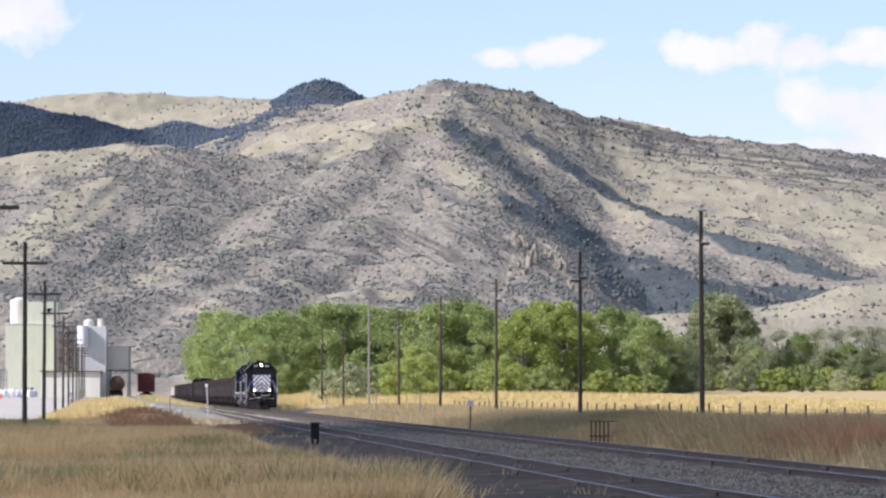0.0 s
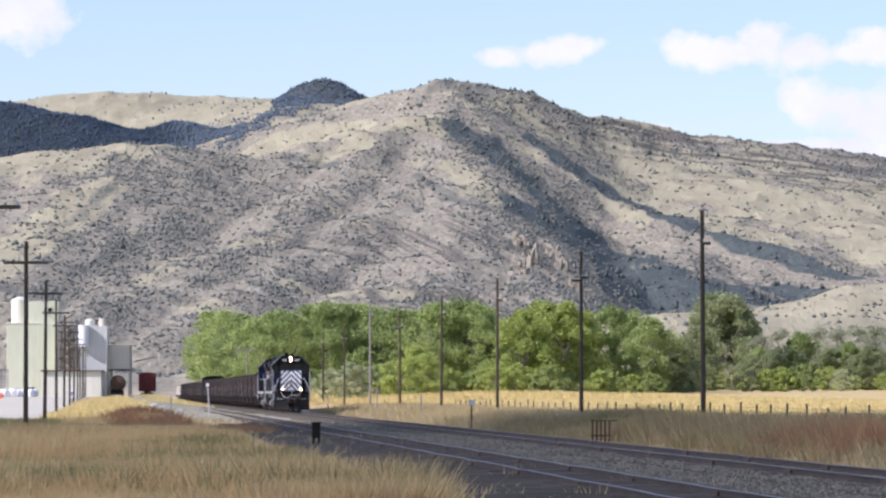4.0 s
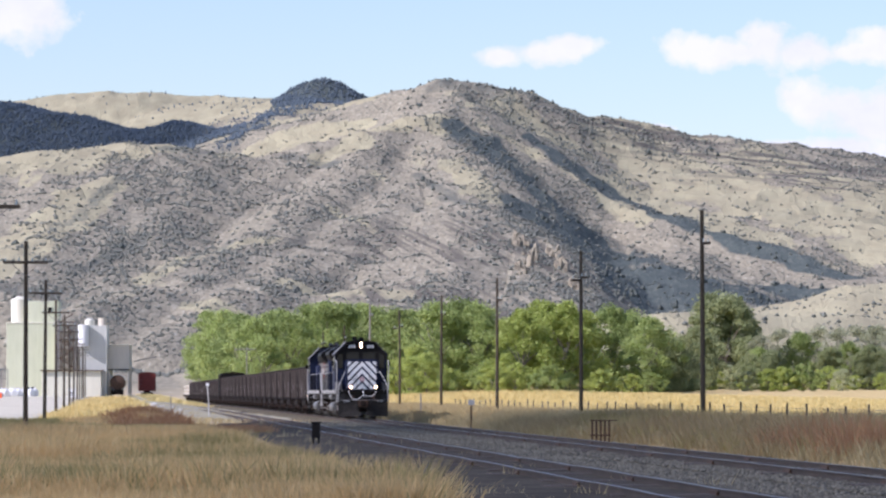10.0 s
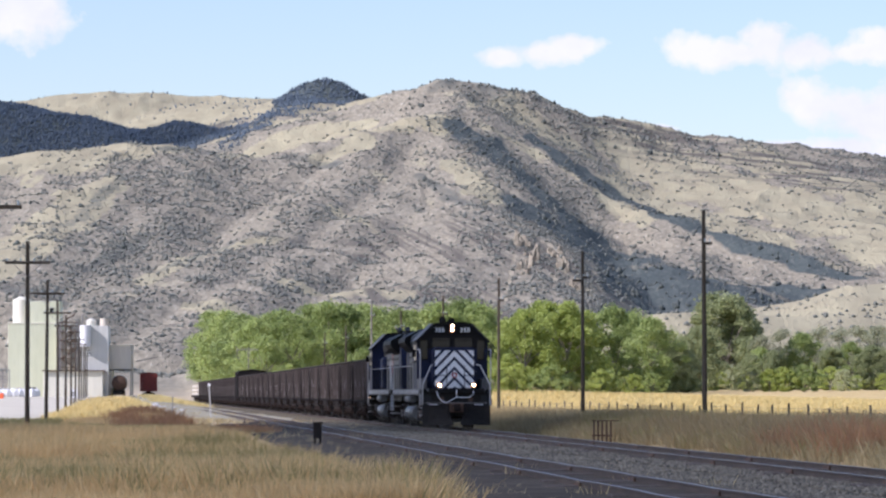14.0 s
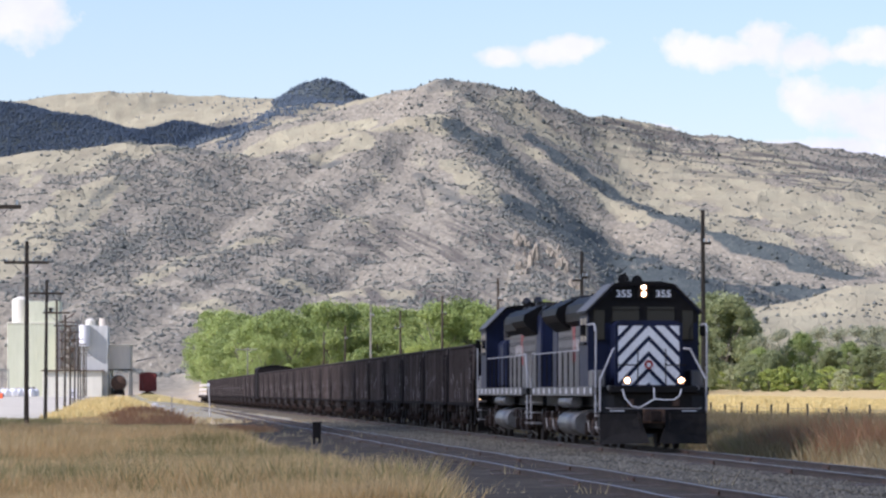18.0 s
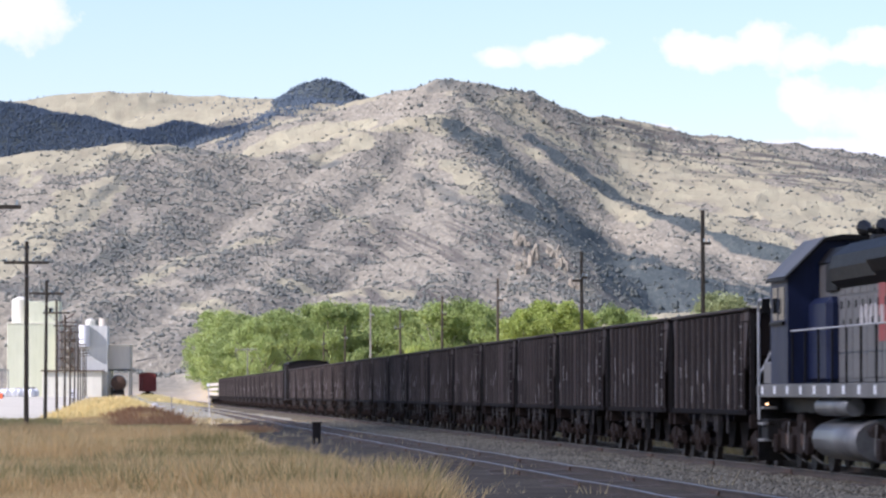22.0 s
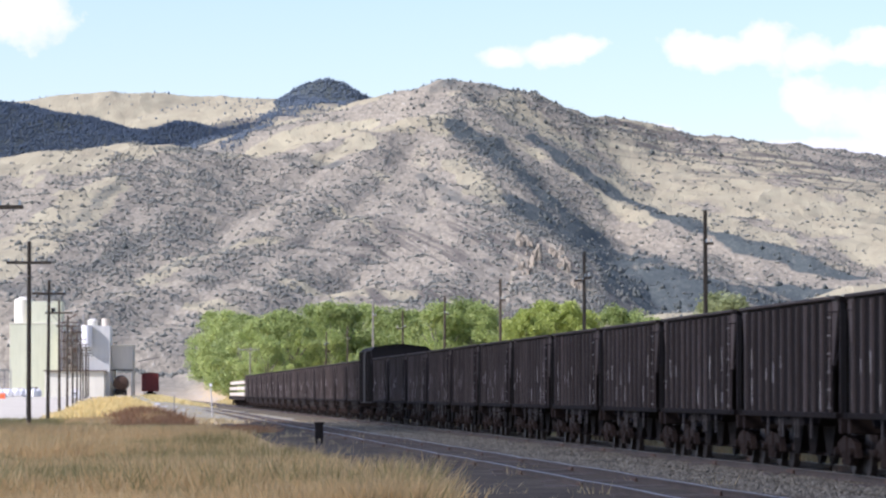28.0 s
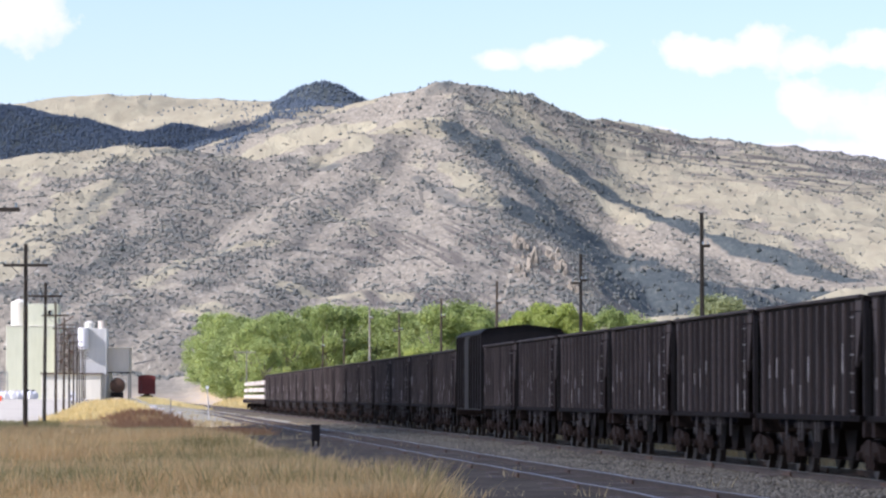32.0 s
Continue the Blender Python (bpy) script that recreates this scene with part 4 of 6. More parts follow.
def hopper_car(m, seed):
    """An open-top three-bay coal hopper with ribbed sides."""
    root = thing("hopper_car", m, "sooty dark brown open-top coal hopper car with ribbed steel sides", "hopper car", "hoppers of the train")
    h, w, top, sill, half = 6.24, 1.46, 3.28, 1.12, 5.62
    rng = random.Random(seed)
    body = B()
    for s in (-1, 1):  # sides, slope sheets and end sheets as plates
        box(body, -half, half, s * w - 0.015, s * w + 0.015, sill, top)
    for s in (-1, 1):
        prism(body, [(s * h, top), (s * (h - 0.03), top), (s * (h - 0.03), 2.35), (s * (h - 2.6), 0.95), (s * (h - 2.6), 0.90), (s * h, 2.30)], -w + 0.02, w - 0.02, "y")
    prism(body, [(-1.9, 0.95), (-0.95, 1.75), (0.0, 0.95), (0.95, 1.75), (1.9, 0.95), (1.9, 0.9), (-1.9, 0.9)], -w + 0.02, w - 0.02, "y")
    body = part("tub", body, M_HOPPER, root, "sooty steel tub with sloping floor sheets, rib shade in its colour")
    for s in (-1, 1):
        part("side_sill", box(B(), -h - 0.1, h + 0.1, s * w - 0.05 + s * 0.03, s * w + 0.05 + s * 0.03, sill - 0.06, sill + 0.05, 0.012), M_HOPPER, root)
        part("top_chord", box(B(), -h - 0.02, h + 0.02, s * w - 0.06 + s * 0.03, s * w + 0.06 + s * 0.03, top - 0.045, top + 0.02, 0.012), M_CHORD, root, "paler top chord")
        part("end_chord", box(B(), s * h - 0.06, s * h + 0.06, -w, w, top - 0.11, top + 0.005, 0.015), M_HOPPER, root)
    rib = mesh_of("side_rib", prism(B(), [(-0.06, w + 0.014), (-0.055, w + 0.072), (0.055, w + 0.072), (0.06, w + 0.014)], sill + 0.05, top - 0.1, "z"), M_RIB)
    for k in range(12):
        x = -half + 0.12 + k * (2 * half - 0.24) / 11
        share("side_rib", rib, root, Matrix.Translation((x, 0, 0)))
        share("side_rib", rib, root, Matrix.Translation((x, 0, 0)) @ Matrix.Rotation(math.pi, 4, "Z"))
    for s in (-1, 1):  # end posts, ladders and end platform
        # posts and ladders are black: the shade between cars is in their colour
        for q in (-1, 1):
            part("end_post", box(B(), s * h - 0.05, s * h + 0.05, q * (w - 0.06) - 0.05, q * (w - 0.06) + 0.05, 0.92, top - 0.06, 0.01), M_BLACKCAR, root)
            part("gusset", prism(B(), [(s * (half - 0.05), top - 0.05), (s * (h - 0.02), top - 0.05), (s * (h - 0.02), top - 0.22), (s * (half + 0.06), top - 1.25), (s * (half - 0.05), top - 1.25)], q * w - 0.02, q * w + 0.02, "y"), M_RIB, root, "pale corner gusset")
        lad = B()
        lx = s * (h - 0.27)
        for d in (-0.2, 0.2):
            rod(lad, (lx + d, -w - 0.13, 1.1), (lx + d, -w - 0.13, 3.0), 0.014, n=5)
            rod(lad, (lx + d, -w - 0.13, 3.0), (lx + d, -w, 3.0), 0.012, n=5)
        for k in range(6 if s > 0 else 0):
            share("rung", RUNG, root, Matrix.Translation((lx, -w - 0.135, 1.25 + 0.33 * k)))
        part("ladder", lad, M_BLACKCAR, root, "grab-iron ladder")
        part("end_sill", box(box(B(), s * (h + 0.04) - 0.12, s * (h + 0.04) + 0.12, -w, w, 0.78, 1.08, 0.02), s * (h - 2.4) - 0.9 if s < 0 else h - 2.4, s * (h - 2.4) if s < 0 else h, -0.25, 0.25, 0.72, 0.98), M_TRUCK, root)
        coupler(root, s * (h + 0.05), s)
        car_truck(root, s * (h - 1.55))
    for k in range(8):  # worn and chalked streaks low on the ribs
        x, z = -half + 0.12 + rng.randrange(12) * (2 * half - 0.24) / 11, rng.uniform(1.2, 1.35) if k < 3 else rng.uniform(1.6, 2.1)
        part("worn_streak", box(B(), x - 0.028, x + 0.028, -w - 0.078, -w - 0.0722, z, z + rng.uniform(0.2, 0.55)), M_STREAK, root, "pale worn streak")
    for x in (-2.0, 0.0, 2.0):
        bay = B()
        for q in (-1, 1):
            prism(bay, [(x - 0.85, 1.0), (x + 0.85, 1.0), (x + 0.32, 0.36), (x - 0.32, 0.36)], q * 0.55 - 0.42, q * 0.55 + 0.42, "y")
            box(bay, x - 0.42, x + 0.42, q * 0.55 - 0.45, q * 0.55 + 0.45, 0.32, 0.38)
        for d in (-0.8, 0.8):
            share("bay_post", BAYPOST, root, Matrix.Translation((x + d, -w + 0.02, 0)))
        part("discharge_bay", bay, M_HOPPER, root, "rusty discharge hopper bay")
    part("brake_cylinder", rod(rod(B(), (h - 0.5, -0.9, 1.05), (h - 1.2, -0.9, 1.05), 0.17, n=10), (h - 0.15, 0.5, 1.3), (h - 0.02, 0.5, 1.3), 0.28, n=12), M_TRUCK, root)
    return root


def boxcar(m, name, label, body_mat, length=10.9, top=4.05, group="", width=1.52):
    root = thing(name, m, label, "boxcar", group)
    h = length / 2
    shell = prism(B(), [(-width, 1.0), (width, 1.0), (width, top - 0.32), (width * 0.86, top - 0.16), (0, top - 0.02), (-width * 0.86, top - 0.16), (-width, top - 0.32)], -h, h)
    part("body", shell, body_mat, root)
    part("roof", prism(B(), [(-width - 0.06, top - 0.33), (-width * 0.86, top - 0.13), (0, top + 0.02), (width * 0.86, top - 0.13), (width + 0.06, top - 0.33), (width * 0.86, top - 0.165), (0, top - 0.025), (-width * 0.86, top - 0.165)], -h - 0.08, h + 0.08), body_mat, root)
    post = mesh_of("side_post", box(B(), -0.05, 0.05, -width - 0.07, -width - 0.002, 1.05, top - 0.36, 0.012), body_mat)
    for k in range(10):
        x = -h + 0.35 + k * (length - 0.7) / 9
        if abs(x) > 1.0:
            share("side_post", post, root, Matrix.Translation((x, 0, 0)))
            share("side_post", post, root, Matrix.Translation((x, 0, 0)) @ Matrix.Rotation(math.pi, 4, "Z"))
    for s in (-1, 1):
        part("sliding_door", box(B(), -0.95, 0.95, s * (width + 0.05) - 0.03, s * (width + 0.05) + 0.03, 1.05, top - 0.45, 0.012), body_mat, root)
        part("end_ribs", box(box(box(B(), s * h - 0.04, s * h + 0.06, -width * 0.9, width * 0.9, 1.5, 1.62, 0.02), s * h - 0.04, s * h + 0.06, -width * 0.9, width * 0.9, 2.2, 2.32, 0.02), s * h - 0.04, s * h + 0.06, -width * 0.9, width * 0.9, 2.9, 3.02, 0.02), body_mat, root)
        lad = B()
        for k in range(7):
            rod(lad, (s * (h + 0.09), -width + 0.15, 1.2 + 0.34 * k), (s * (h + 0.09), -width + 0.6, 1.2 + 0.34 * k), 0.014, n=5)
        part("ladder", lad, M_STEEL, root)
        coupler(root, s * h, s)
        car_truck(root, s * (h - 1.7))
    part("underframe", box(B(), -h + 0.1, h - 0.1, -0.5, 0.5, 0.75, 1.0, 0.02), M_TRUCK, root)
    return root


def clip_poly(poly, inside, cut):
    """One step of clipping a polygon."""
    out = []
    for p, q in zip(poly, poly[1:] + poly[:1]):
        if inside(p):
            out.append(p)
        if inside(p) != inside(q):
            out.append(cut(p, q))
    return out


def clip_rect(poly, y0, y1, z0, z1):
    for axis, lim, sign in ((0, y0, 1), (0, y1, -1), (1, z0, 1), (1, z1, -1)):
        if not poly:
            return poly

        def cut(p, q):
            t = (lim - p[axis]) / (q[axis] - p[axis])
            return (p[0] + t * (q[0] - p[0]), p[1] + t * (q[1] - p[1]))
        poly = clip_poly(poly, lambda p: sign * (p[axis] - lim) >= 0, cut)
    return poly


def digits(text, place, size, parent, mat):
    """Raised characters that face forward (+x)."""
    cu = bpy.data.curves.new("road_number", "FONT")
    cu.body, cu.size, cu.extrude, cu.align_x, cu.align_y = text, size, 0.006, "CENTER", "CENTER"
    cu.offset = 0.005
    ob = new("road_number", cu)
    me = bpy.data.meshes.new_from_object(ob.evaluated_get(bpy.context.evaluated_depsgraph_get()))
    bpy.data.objects.remove(ob)
    me.materials.append(mat)
    ob = new("road_number", me)
    ob.parent = parent
    ob.matrix_basis = Matrix.Translation(place) @ Matrix.Rotation(math.pi / 2, 4, "Z") @ Matrix.Rotation(math.pi / 2, 4, "X") @ Matrix.Diagonal((1.12, 1, 1, 1))
    return tagged(ob, "white road number 355")


def loco_truck(root, x0):
    bm = B()
    for s in (-1, 1):
        prism(bm, [(x0 - 2.55, 0.45), (x0 - 2.3, 0.82), (x0 - 1.2, 0.72), (x0 - 0.6, 0.86), (x0 + 0.6, 0.86), (x0 + 1.2, 0.72), (x0 + 2.3, 0.82), (x0 + 2.55, 0.45), (x0 + 1.5, 0.42),
                   (x0 + 0.9, 0.34), (x0 - 0.9, 0.34), (x0 - 1.5, 0.42)], s * 1.12 - 0.08, s * 1.12 + 0.08, "y")
    box(bm, x0 - 0.4, x0 + 0.4, -1.1, 1.1, 0.6, 1.15, 0.03)
    t = part("truck", bm, M_TRUCK, root, "three-axle cast locomotive truck")
    for d in (-2.06, 0.0, 2.06):
        part("axle", rod(B(), (x0 + d, -0.98, 0.508), (x0 + d, 0.98, 0.508), 0.1), M_WHEEL, t)
        for s in (-1, 1):
            share("wheel", BIGWHEEL, t, Matrix.Translation((x0 + d, s * 0.76, 0.508)) @ (Matrix.Rotation(math.pi, 4, "Z") if s > 0 else Matrix()))
            part("axle_box", box(B(), x0 + d - 0.2, x0 + d + 0.2, s * 1.22 - 0.08, s * 1.22 + 0.08, 0.33, 0.7, 0.03), M_TRUCK, t)
            part("brake_cylinder", rod(B(), (x0 + d + 0.45, s * 1.2, 0.85), (x0 + d + 0.95, s * 1.2, 0.85), 0.13, n=8), M_TRUCK, t)
            part("sand_pipe", pipe(B(), [(x0 + d + 0.3, s * 1.27, 0.95), (x0 + d + 0.55, s * 1.25, 0.45), (x0 + d + 0.5, s * 0.9, 0.16)], 0.022), M_STEEL, t)
    for d in (-1.0, 1.0):
        for s in (-1, 1):
            part("spring", rod(B(), (x0 + d, s * 1.12, 0.5), (x0 + d, s * 1.12, 0.78), 0.11, n=8), M_PLATE, t)


def locomotive(m, number, nose_paint):
    """A six-axle diesel with a short striped nose, a cab and a long hood with flared radiators at its end. x = 0 is the cab's front wall."""
    root = thing("diesel_locomotive", m, "navy blue, black and grey six-axle diesel locomotive with white nose chevrons", "locomotive", "locomotives of the train")
    deck = 1.68
    # frame and deck
    part("frame", box(box(B(), -17.4, 2.1, -1.0, 1.0, 1.12, 1.50, 0.02), -17.5, 2.2, -1.53, 1.53, 1.46, deck, 0.02), M_BLACK, root, "black underframe and walkway deck")
    for s in (-1, 1):
        sill = part("side_sill", box(B(), -16.2, 1.3, s * 1.545 - 0.02, s * 1.545 + 0.02, 1.44, 1.70, 0.008), M_HOODGREY, root, "dusty grey side sill with white reflectors")
        mark = mesh_of("reflector", box(B(), -0.12, 0.12, s * 1.57 - 0.006, s * 1.57 + 0.006, 1.50, 1.66), M_WHITE)
        for k in range(11):
            share("reflector", mark, sill, Matrix.Translation((-15.8 + k * 1.68, 0, 0)))
    # nose
    nose = part("nose", prism(B(), [(-0.92, deck), (0.92, deck), (0.92, 3.36), (0.80, 3.50), (-0.80, 3.50), (-0.92, 3.36)], 0.0, 1.25), nose_paint, root, "low nose")
    slope, vert = 1.04, 0.27
    for k in range(-3, 6):
        apex = 3.365 - 0.425 * k
        for s in (-1, 1):
            poly = clip_rect([(0, apex), (0, apex - vert), (s * 2, apex - vert - 2 * slope), (s * 2, apex - 2 * slope)], -0.84, 0.84, 1.74, 3.36)
            if len(poly) > 2:
                part("chevron", prism(B(), poly, 1.254, 1.262), M_WHITE, nose, "white chevron stripe")
    em = part("emblem", rod(B(), (1.25, 0, 2.30), (1.275, 0, 2.30), 0.125, n=16), M_RED, nose, "small red emblem")
    part("emblem_mark", box(B(), 1.274, 1.28, -0.05, 0.05, 2.24, 2.34), M_WHITE, nose, "pale mark in the emblem")
    part("nose_door", box(B(), 1.2, 1.253, -0.32, 0.32, 1.74, 3.2), M_NAVY, nose)
    # cab
    cab = part("cab", prism(B(), [(-1.54, 1.50), (1.54, 1.50), (1.54, 3.78), (0.80, 4.50), (-0.80, 4.50), (-1.54, 3.78)], -2.25, 0.0), M_NAVY, root, "navy cab")
    part("cab_roof", prism(B(), [(-1.62, 3.74), (-0.82, 4.54), (-0.5, 4.60), (0.5, 4.60), (0.82, 4.54), (1.62, 3.74), (1.62, 3.70), (0.80, 4.49), (-0.80, 4.49), (-1.62, 3.70)], -2.45, 0.16), M_BLACK, cab, "black cab roof")
    part("upper_cab_front", prism(B(), [(-1.50, 3.46), (1.50, 3.46), (1.50, 3.76), (0.78, 4.46), (-0.78, 4.46), (-1.50, 3.76)], 0.001, 0.02), M_BLACK, cab, "black windshield band")
    for y0, y1 in ((-1.38, -1.08), (-0.86, -0.12), (0.10, 0.86), (1.08, 1.38)):
        low = 3.0 if abs(y0 + y1) > 2.2 else 3.5
        part("windshield", box(B(), 0.022, 0.032, y0, y1, low, 3.90 if low > 3.2 else 3.80, 0.0), M_GLASS, cab, "dark windshield glass")
        part("window_frame", box(B(), 0.02, 0.045, y0 - 0.03, y1 + 0.03, low - 0.03, low), M_BLACK, cab)
        part("window_frame", box(B(), 0.02, 0.045, y0 - 0.03, y1 + 0.03, 3.80, 3.83), M_BLACK, cab)
    for s in (-1, 1):
        for x0, x1 in ((-0.95, -0.30), (-1.85, -1.15)):
            part("side_window", box(B(), x0, x1, s * 1.545 - 0.004, s * 1.545 + 0.004, 2.95, 3.60), M_GLASS, cab, "dark cab side window")
        part("armrest", box(B(), -1.9, -0.25, s * 1.58 - 0.03, s * 1.58 + 0.03, 2.85, 2.92, 0.01), M_BLACK, cab)
        part("mirror", box(B(), -0.14, -0.10, s * 1.66 - 0.08, s * 1.66 + 0.08, 3.1, 3.4, 0.01), M_BLACK, cab)
    # sheen of the lit roof slopes, put on as pale grey panels
    for s in (-1, 1):
        part("roof_slope", prism(B(), [(s * 1.60, 3.765), (s * 0.84, 4.525), (s * 0.86, 4.545), (s * 1.62, 3.785)], -2.42, 0.14), M_HOODGREY, cab, "pale grey sloping roof panel, the slope's sheen painted on")
    board = part("headlight_housing", box(B(), 0.021, 0.12, -0.16, 0.16, 4.12, 4.54, 0.03), M_BLACK, cab)
    for z in (4.25, 4.44):
        lens = B()
        rod(lens, (0.10, 0, z), (0.135, 0, z), 0.09, 0.085, 16)
        part("reflector", lens, M_HALO, cab, "reflector ring glowing for the lamp's halo")
        part("headlight", rod(B(), (0.12, 0, z), (0.15, 0, z), 0.05, 0.045, 14), M_LIGHT, cab, "lit headlight")
    for s in (-1, 1):
        part("number_board", box(B(), 0.021, 0.07, s * 0.55 - 0.32, s * 0.55 + 0.32, 4.10, 4.40, 0.01), M_BLACK, cab, "black number board")
        if number:
            digits("355", (0.078, s * 0.55, 4.25), 0.265, cab, M_WHITE)
    part("horn", rod(rod(rod(B(), (-3.9, 0.2, 4.62), (-3.2, 0.2, 4.70), 0.06, 0.16), (-3.9, -0.2, 4.62), (-3.1, -0.2, 4.74), 0.06, 0.16), (-3.6, 0.0, 4.3), (-3.6, 0.0, 4.68), 0.12), M_BLACK, cab, "roof air horn")
    part("antenna", rod(B(), (-0.5, -0.45, 4.58), (-0.5, -0.45, 4.86), 0.025), M_BLACK, cab)
    # front end
    part("anticlimber", box(B(), 2.1, 2.45, -1.2, 1.2, 1.52, 1.72, 0.03), M_BLACK, root)
    part("pilot", box(box(B(), 2.12, 2.22, -1.46, 1.46, 0.95, 1.52, 0.02), 1.3, 2.16, -1.42, 1.42, 0.55, 1.0, 0.02), M_PLOW, root, "black pilot plate")
    for s in (-1, 1):  # the plow's two halves, with a notch below the coupler
        plow = B()
        front = [(2.28, s * 1.46, 0.96), (2.30, s * 0.34, 0.96), (2.44, s * 0.30, 0.62), (2.60, s * 0.12, 0.16), (2.36, s * 1.46, 0.14)]
        a, b = [plow.verts.new(p) for p in front], [plow.verts.new((p[0] - 0.05, p[1], p[2])) for p in front]
        plow.faces.new(a), plow.faces.new(b[::-1])
        for i in range(5):
            plow.faces.new((a[i], b[i], b[(i + 1) % 5], a[(i + 1) % 5]))
        bmesh.ops.recalc_face_normals(plow, faces=plow.faces[:])
        part("snow_plow", plow, M_PLOW, root, "dusty black steel snow plow")
        # a dark plate on the pilot paints in the shade of the step opening
        part("step_well", box(B(), 2.221, 2.232, s * 1.22 - 0.16, s * 1.22 + 0.16, 0.98, 1.44), M_NEARBLACK, root, "dark plate for the step opening's shade")
        part("mu_socket", box(B(), 2.22, 2.34, s * 0.62 - 0.09, s * 0.62 + 0.09, 1.16, 1.36, 0.02), M_PLATE, root)
    for s in (-1, 1):
        d = part("ditch_light", rod(B(), (2.3, s * 0.735, 1.86), (2.5, s * 0.735, 1.86), 0.11, n=14), M_BLACK, root, "ditch light housing")
        part("reflector", rod(B(), (2.5, s * 0.735, 1.86), (2.52, s * 0.735, 1.86), 0.095, 0.09, 14), M_HALO, d, "reflector ring glowing for the lamp's halo")
        part("lens", rod(B(), (2.51, s * 0.735, 1.86), (2.54, s * 0.735, 1.86), 0.056, 0.05, 14), M_DITCH, d, "lit ditch lamp")
        part("marker", rod(B(), (2.20, s * 1.20, 1.66), (2.32, s * 1.20, 1.66), 0.07), M_SILVER, root)
        rail = B()
        pipe(rail, [(2.26, s * 1.45, 1.02), (2.26, s * 1.45, 1.88), (1.95, s * 1.05, 2.72), (1.3, s * 0.95, 2.74)], 0.028)
        part("handrail", rail, M_RAILGREY, root, "pale grey step handrail")
        pipe_b = pipe(B(), [(1.78, s * 1.52, 0.98), (1.86, s * 1.52, 3.18), (1.72, s * 1.53, 3.34), (1.55, s * 1.54, 3.40), (0.2, s * 1.56, 3.40)], 0.03)
        part("handrail", pipe_b, M_RAILGREY, root, "pale grey corner handrail")
        for k, z in enumerate((0.55, 0.88, 1.20)):
            part("step", box(B(), 1.3, 2.1, s * 1.36 - 0.14, s * 1.36 + 0.14, z, z + 0.05), M_STEEL, root)
        part("step_edge", box(B(), 2.225, 2.24, s * 0.98 - 0.20, s * 0.98 + 0.20, 1.02, 1.05), M_WHITE, root, "white step edge")
        part("rear_handrail", pipe(B(), [(-17.45, s * 1.50, 0.70), (-17.45, s * 1.50, 2.0), (-16.9, s * 1.50, 2.75), (-16.2, s * 1.50, 2.78)], 0.028), M_RAILGREY, root, "pale grey step handrail")
        for z in (0.55, 0.88, 1.20):
            part("step", box(B(), -17.4, -16.6, s * 1.36 - 0.14, s * 1.36 + 0.14, z, z + 0.05), M_STEEL, root)
        # side railing along the hood
        run = B()
        pipe(run, [(-2.4, s * 1.50, 2.72), (-16.2, s * 1.50, 2.72)], 0.018)
        part("walkway_rail", run, M_RAILGREY, root, "grey walkway handrail")
        post = mesh_of("stanchion", rod(B(), (0, s * 1.50, deck), (0, s * 1.50, 2.72), 0.022, n=6), M_BLACK)
        for k in range(9):
            share("stanchion", post, root, Matrix.Translation((-2.6 - k * 1.6, 0, 0)))
    hose = pipe(B(), [(2.48, -0.86, 1.62), (2.56, -0.80, 1.38), (2.58, -0.62, 1.17), (2.58, -0.42, 1.12), (2.58, -0.20, 1.24), (2.57, 0.0, 1.36), (2.58, 0.28, 1.33), (2.58, 0.52, 1.34), (2.56, 0.68, 1.44), (2.48, 0.74, 1.62)], 0.017)
    part("hose", hose, M_WHITE, root, "drooping pale hose")
    part("hose_stem", pipe(B(), [(2.46, 0.0, 1.66), (2.57, 0.0, 1.36)], 0.017), M_WHITE, root)
    for s in (-1, 1):  # brake hoses and uncoupling lever
        part("brake_hose", pipe(B(), [(2.4, s * 0.42, 1.0), (2.66, s * 0.42, 0.8), (2.68, s * 0.36, 0.45)], 0.028), M_BLACKCAR, root, "black brake hose")
        part("safety_rail", rod(B(), (1.95, s * 0.95, 2.28), (1.95, s * 0.35, 2.28), 0.018), M_BLACK, root)
        part("nose_stanchion", rod(B(), (1.95, s * 0.38, 1.72), (1.95, s * 0.38, 2.72), 0.018), M_BLACK, root)
    part("uncoupling_lever", pipe(B(), [(2.3, -1.3, 1.12), (2.62, -1.2, 1.1), (2.62, 1.2, 1.1), (2.3, 1.3, 1.12)], 0.016), M_STEEL, root)
    coupler(root, 2.4, 1)
    coupler(root, -17.5, -1)
    part("coupler_pocket", box(B(), 2.4, 2.52, -0.3, 0.3, 0.7, 1.12, 0.03), M_PLATE, root)
    # long hood
    hood = part("long_hood", box(B(), -14.6, -2.25, -0.92, 0.92, deck, 4.02, 0.05), M_HOODGREY, root, "faded grey long hood")
    part("hood_end", box(B(), -16.1, -14.6, -0.94, 0.94, deck, 4.04, 0.05), M_NAVY, root, "navy hood end")
    part("electrical_cabinet", box(B(), -4.6, -2.25, -1.15, 1.15, deck, 3.35, 0.12), M_NAVY, root, "navy rounded equipment cabinet behind the cab")
    part("hood_roof", prism(B(), [(-0.95, 4.02), (0.95, 4.02), (0.72, 4.32), (-0.72, 4.32)], -16.0, -2.25), M_BLACK, root, "black hood roof")
    door = mesh_of("hood_door", box(B(), -0.36, 0.36, -0.94, -0.918, deck + 0.12, 3.30, 0.006), M_HOODGREY)
    up = mesh_of("upper_door", box(B(), -0.36, 0.36, -0.938, -0.918, 3.36, 3.95, 0.006), M_HOODGREY)
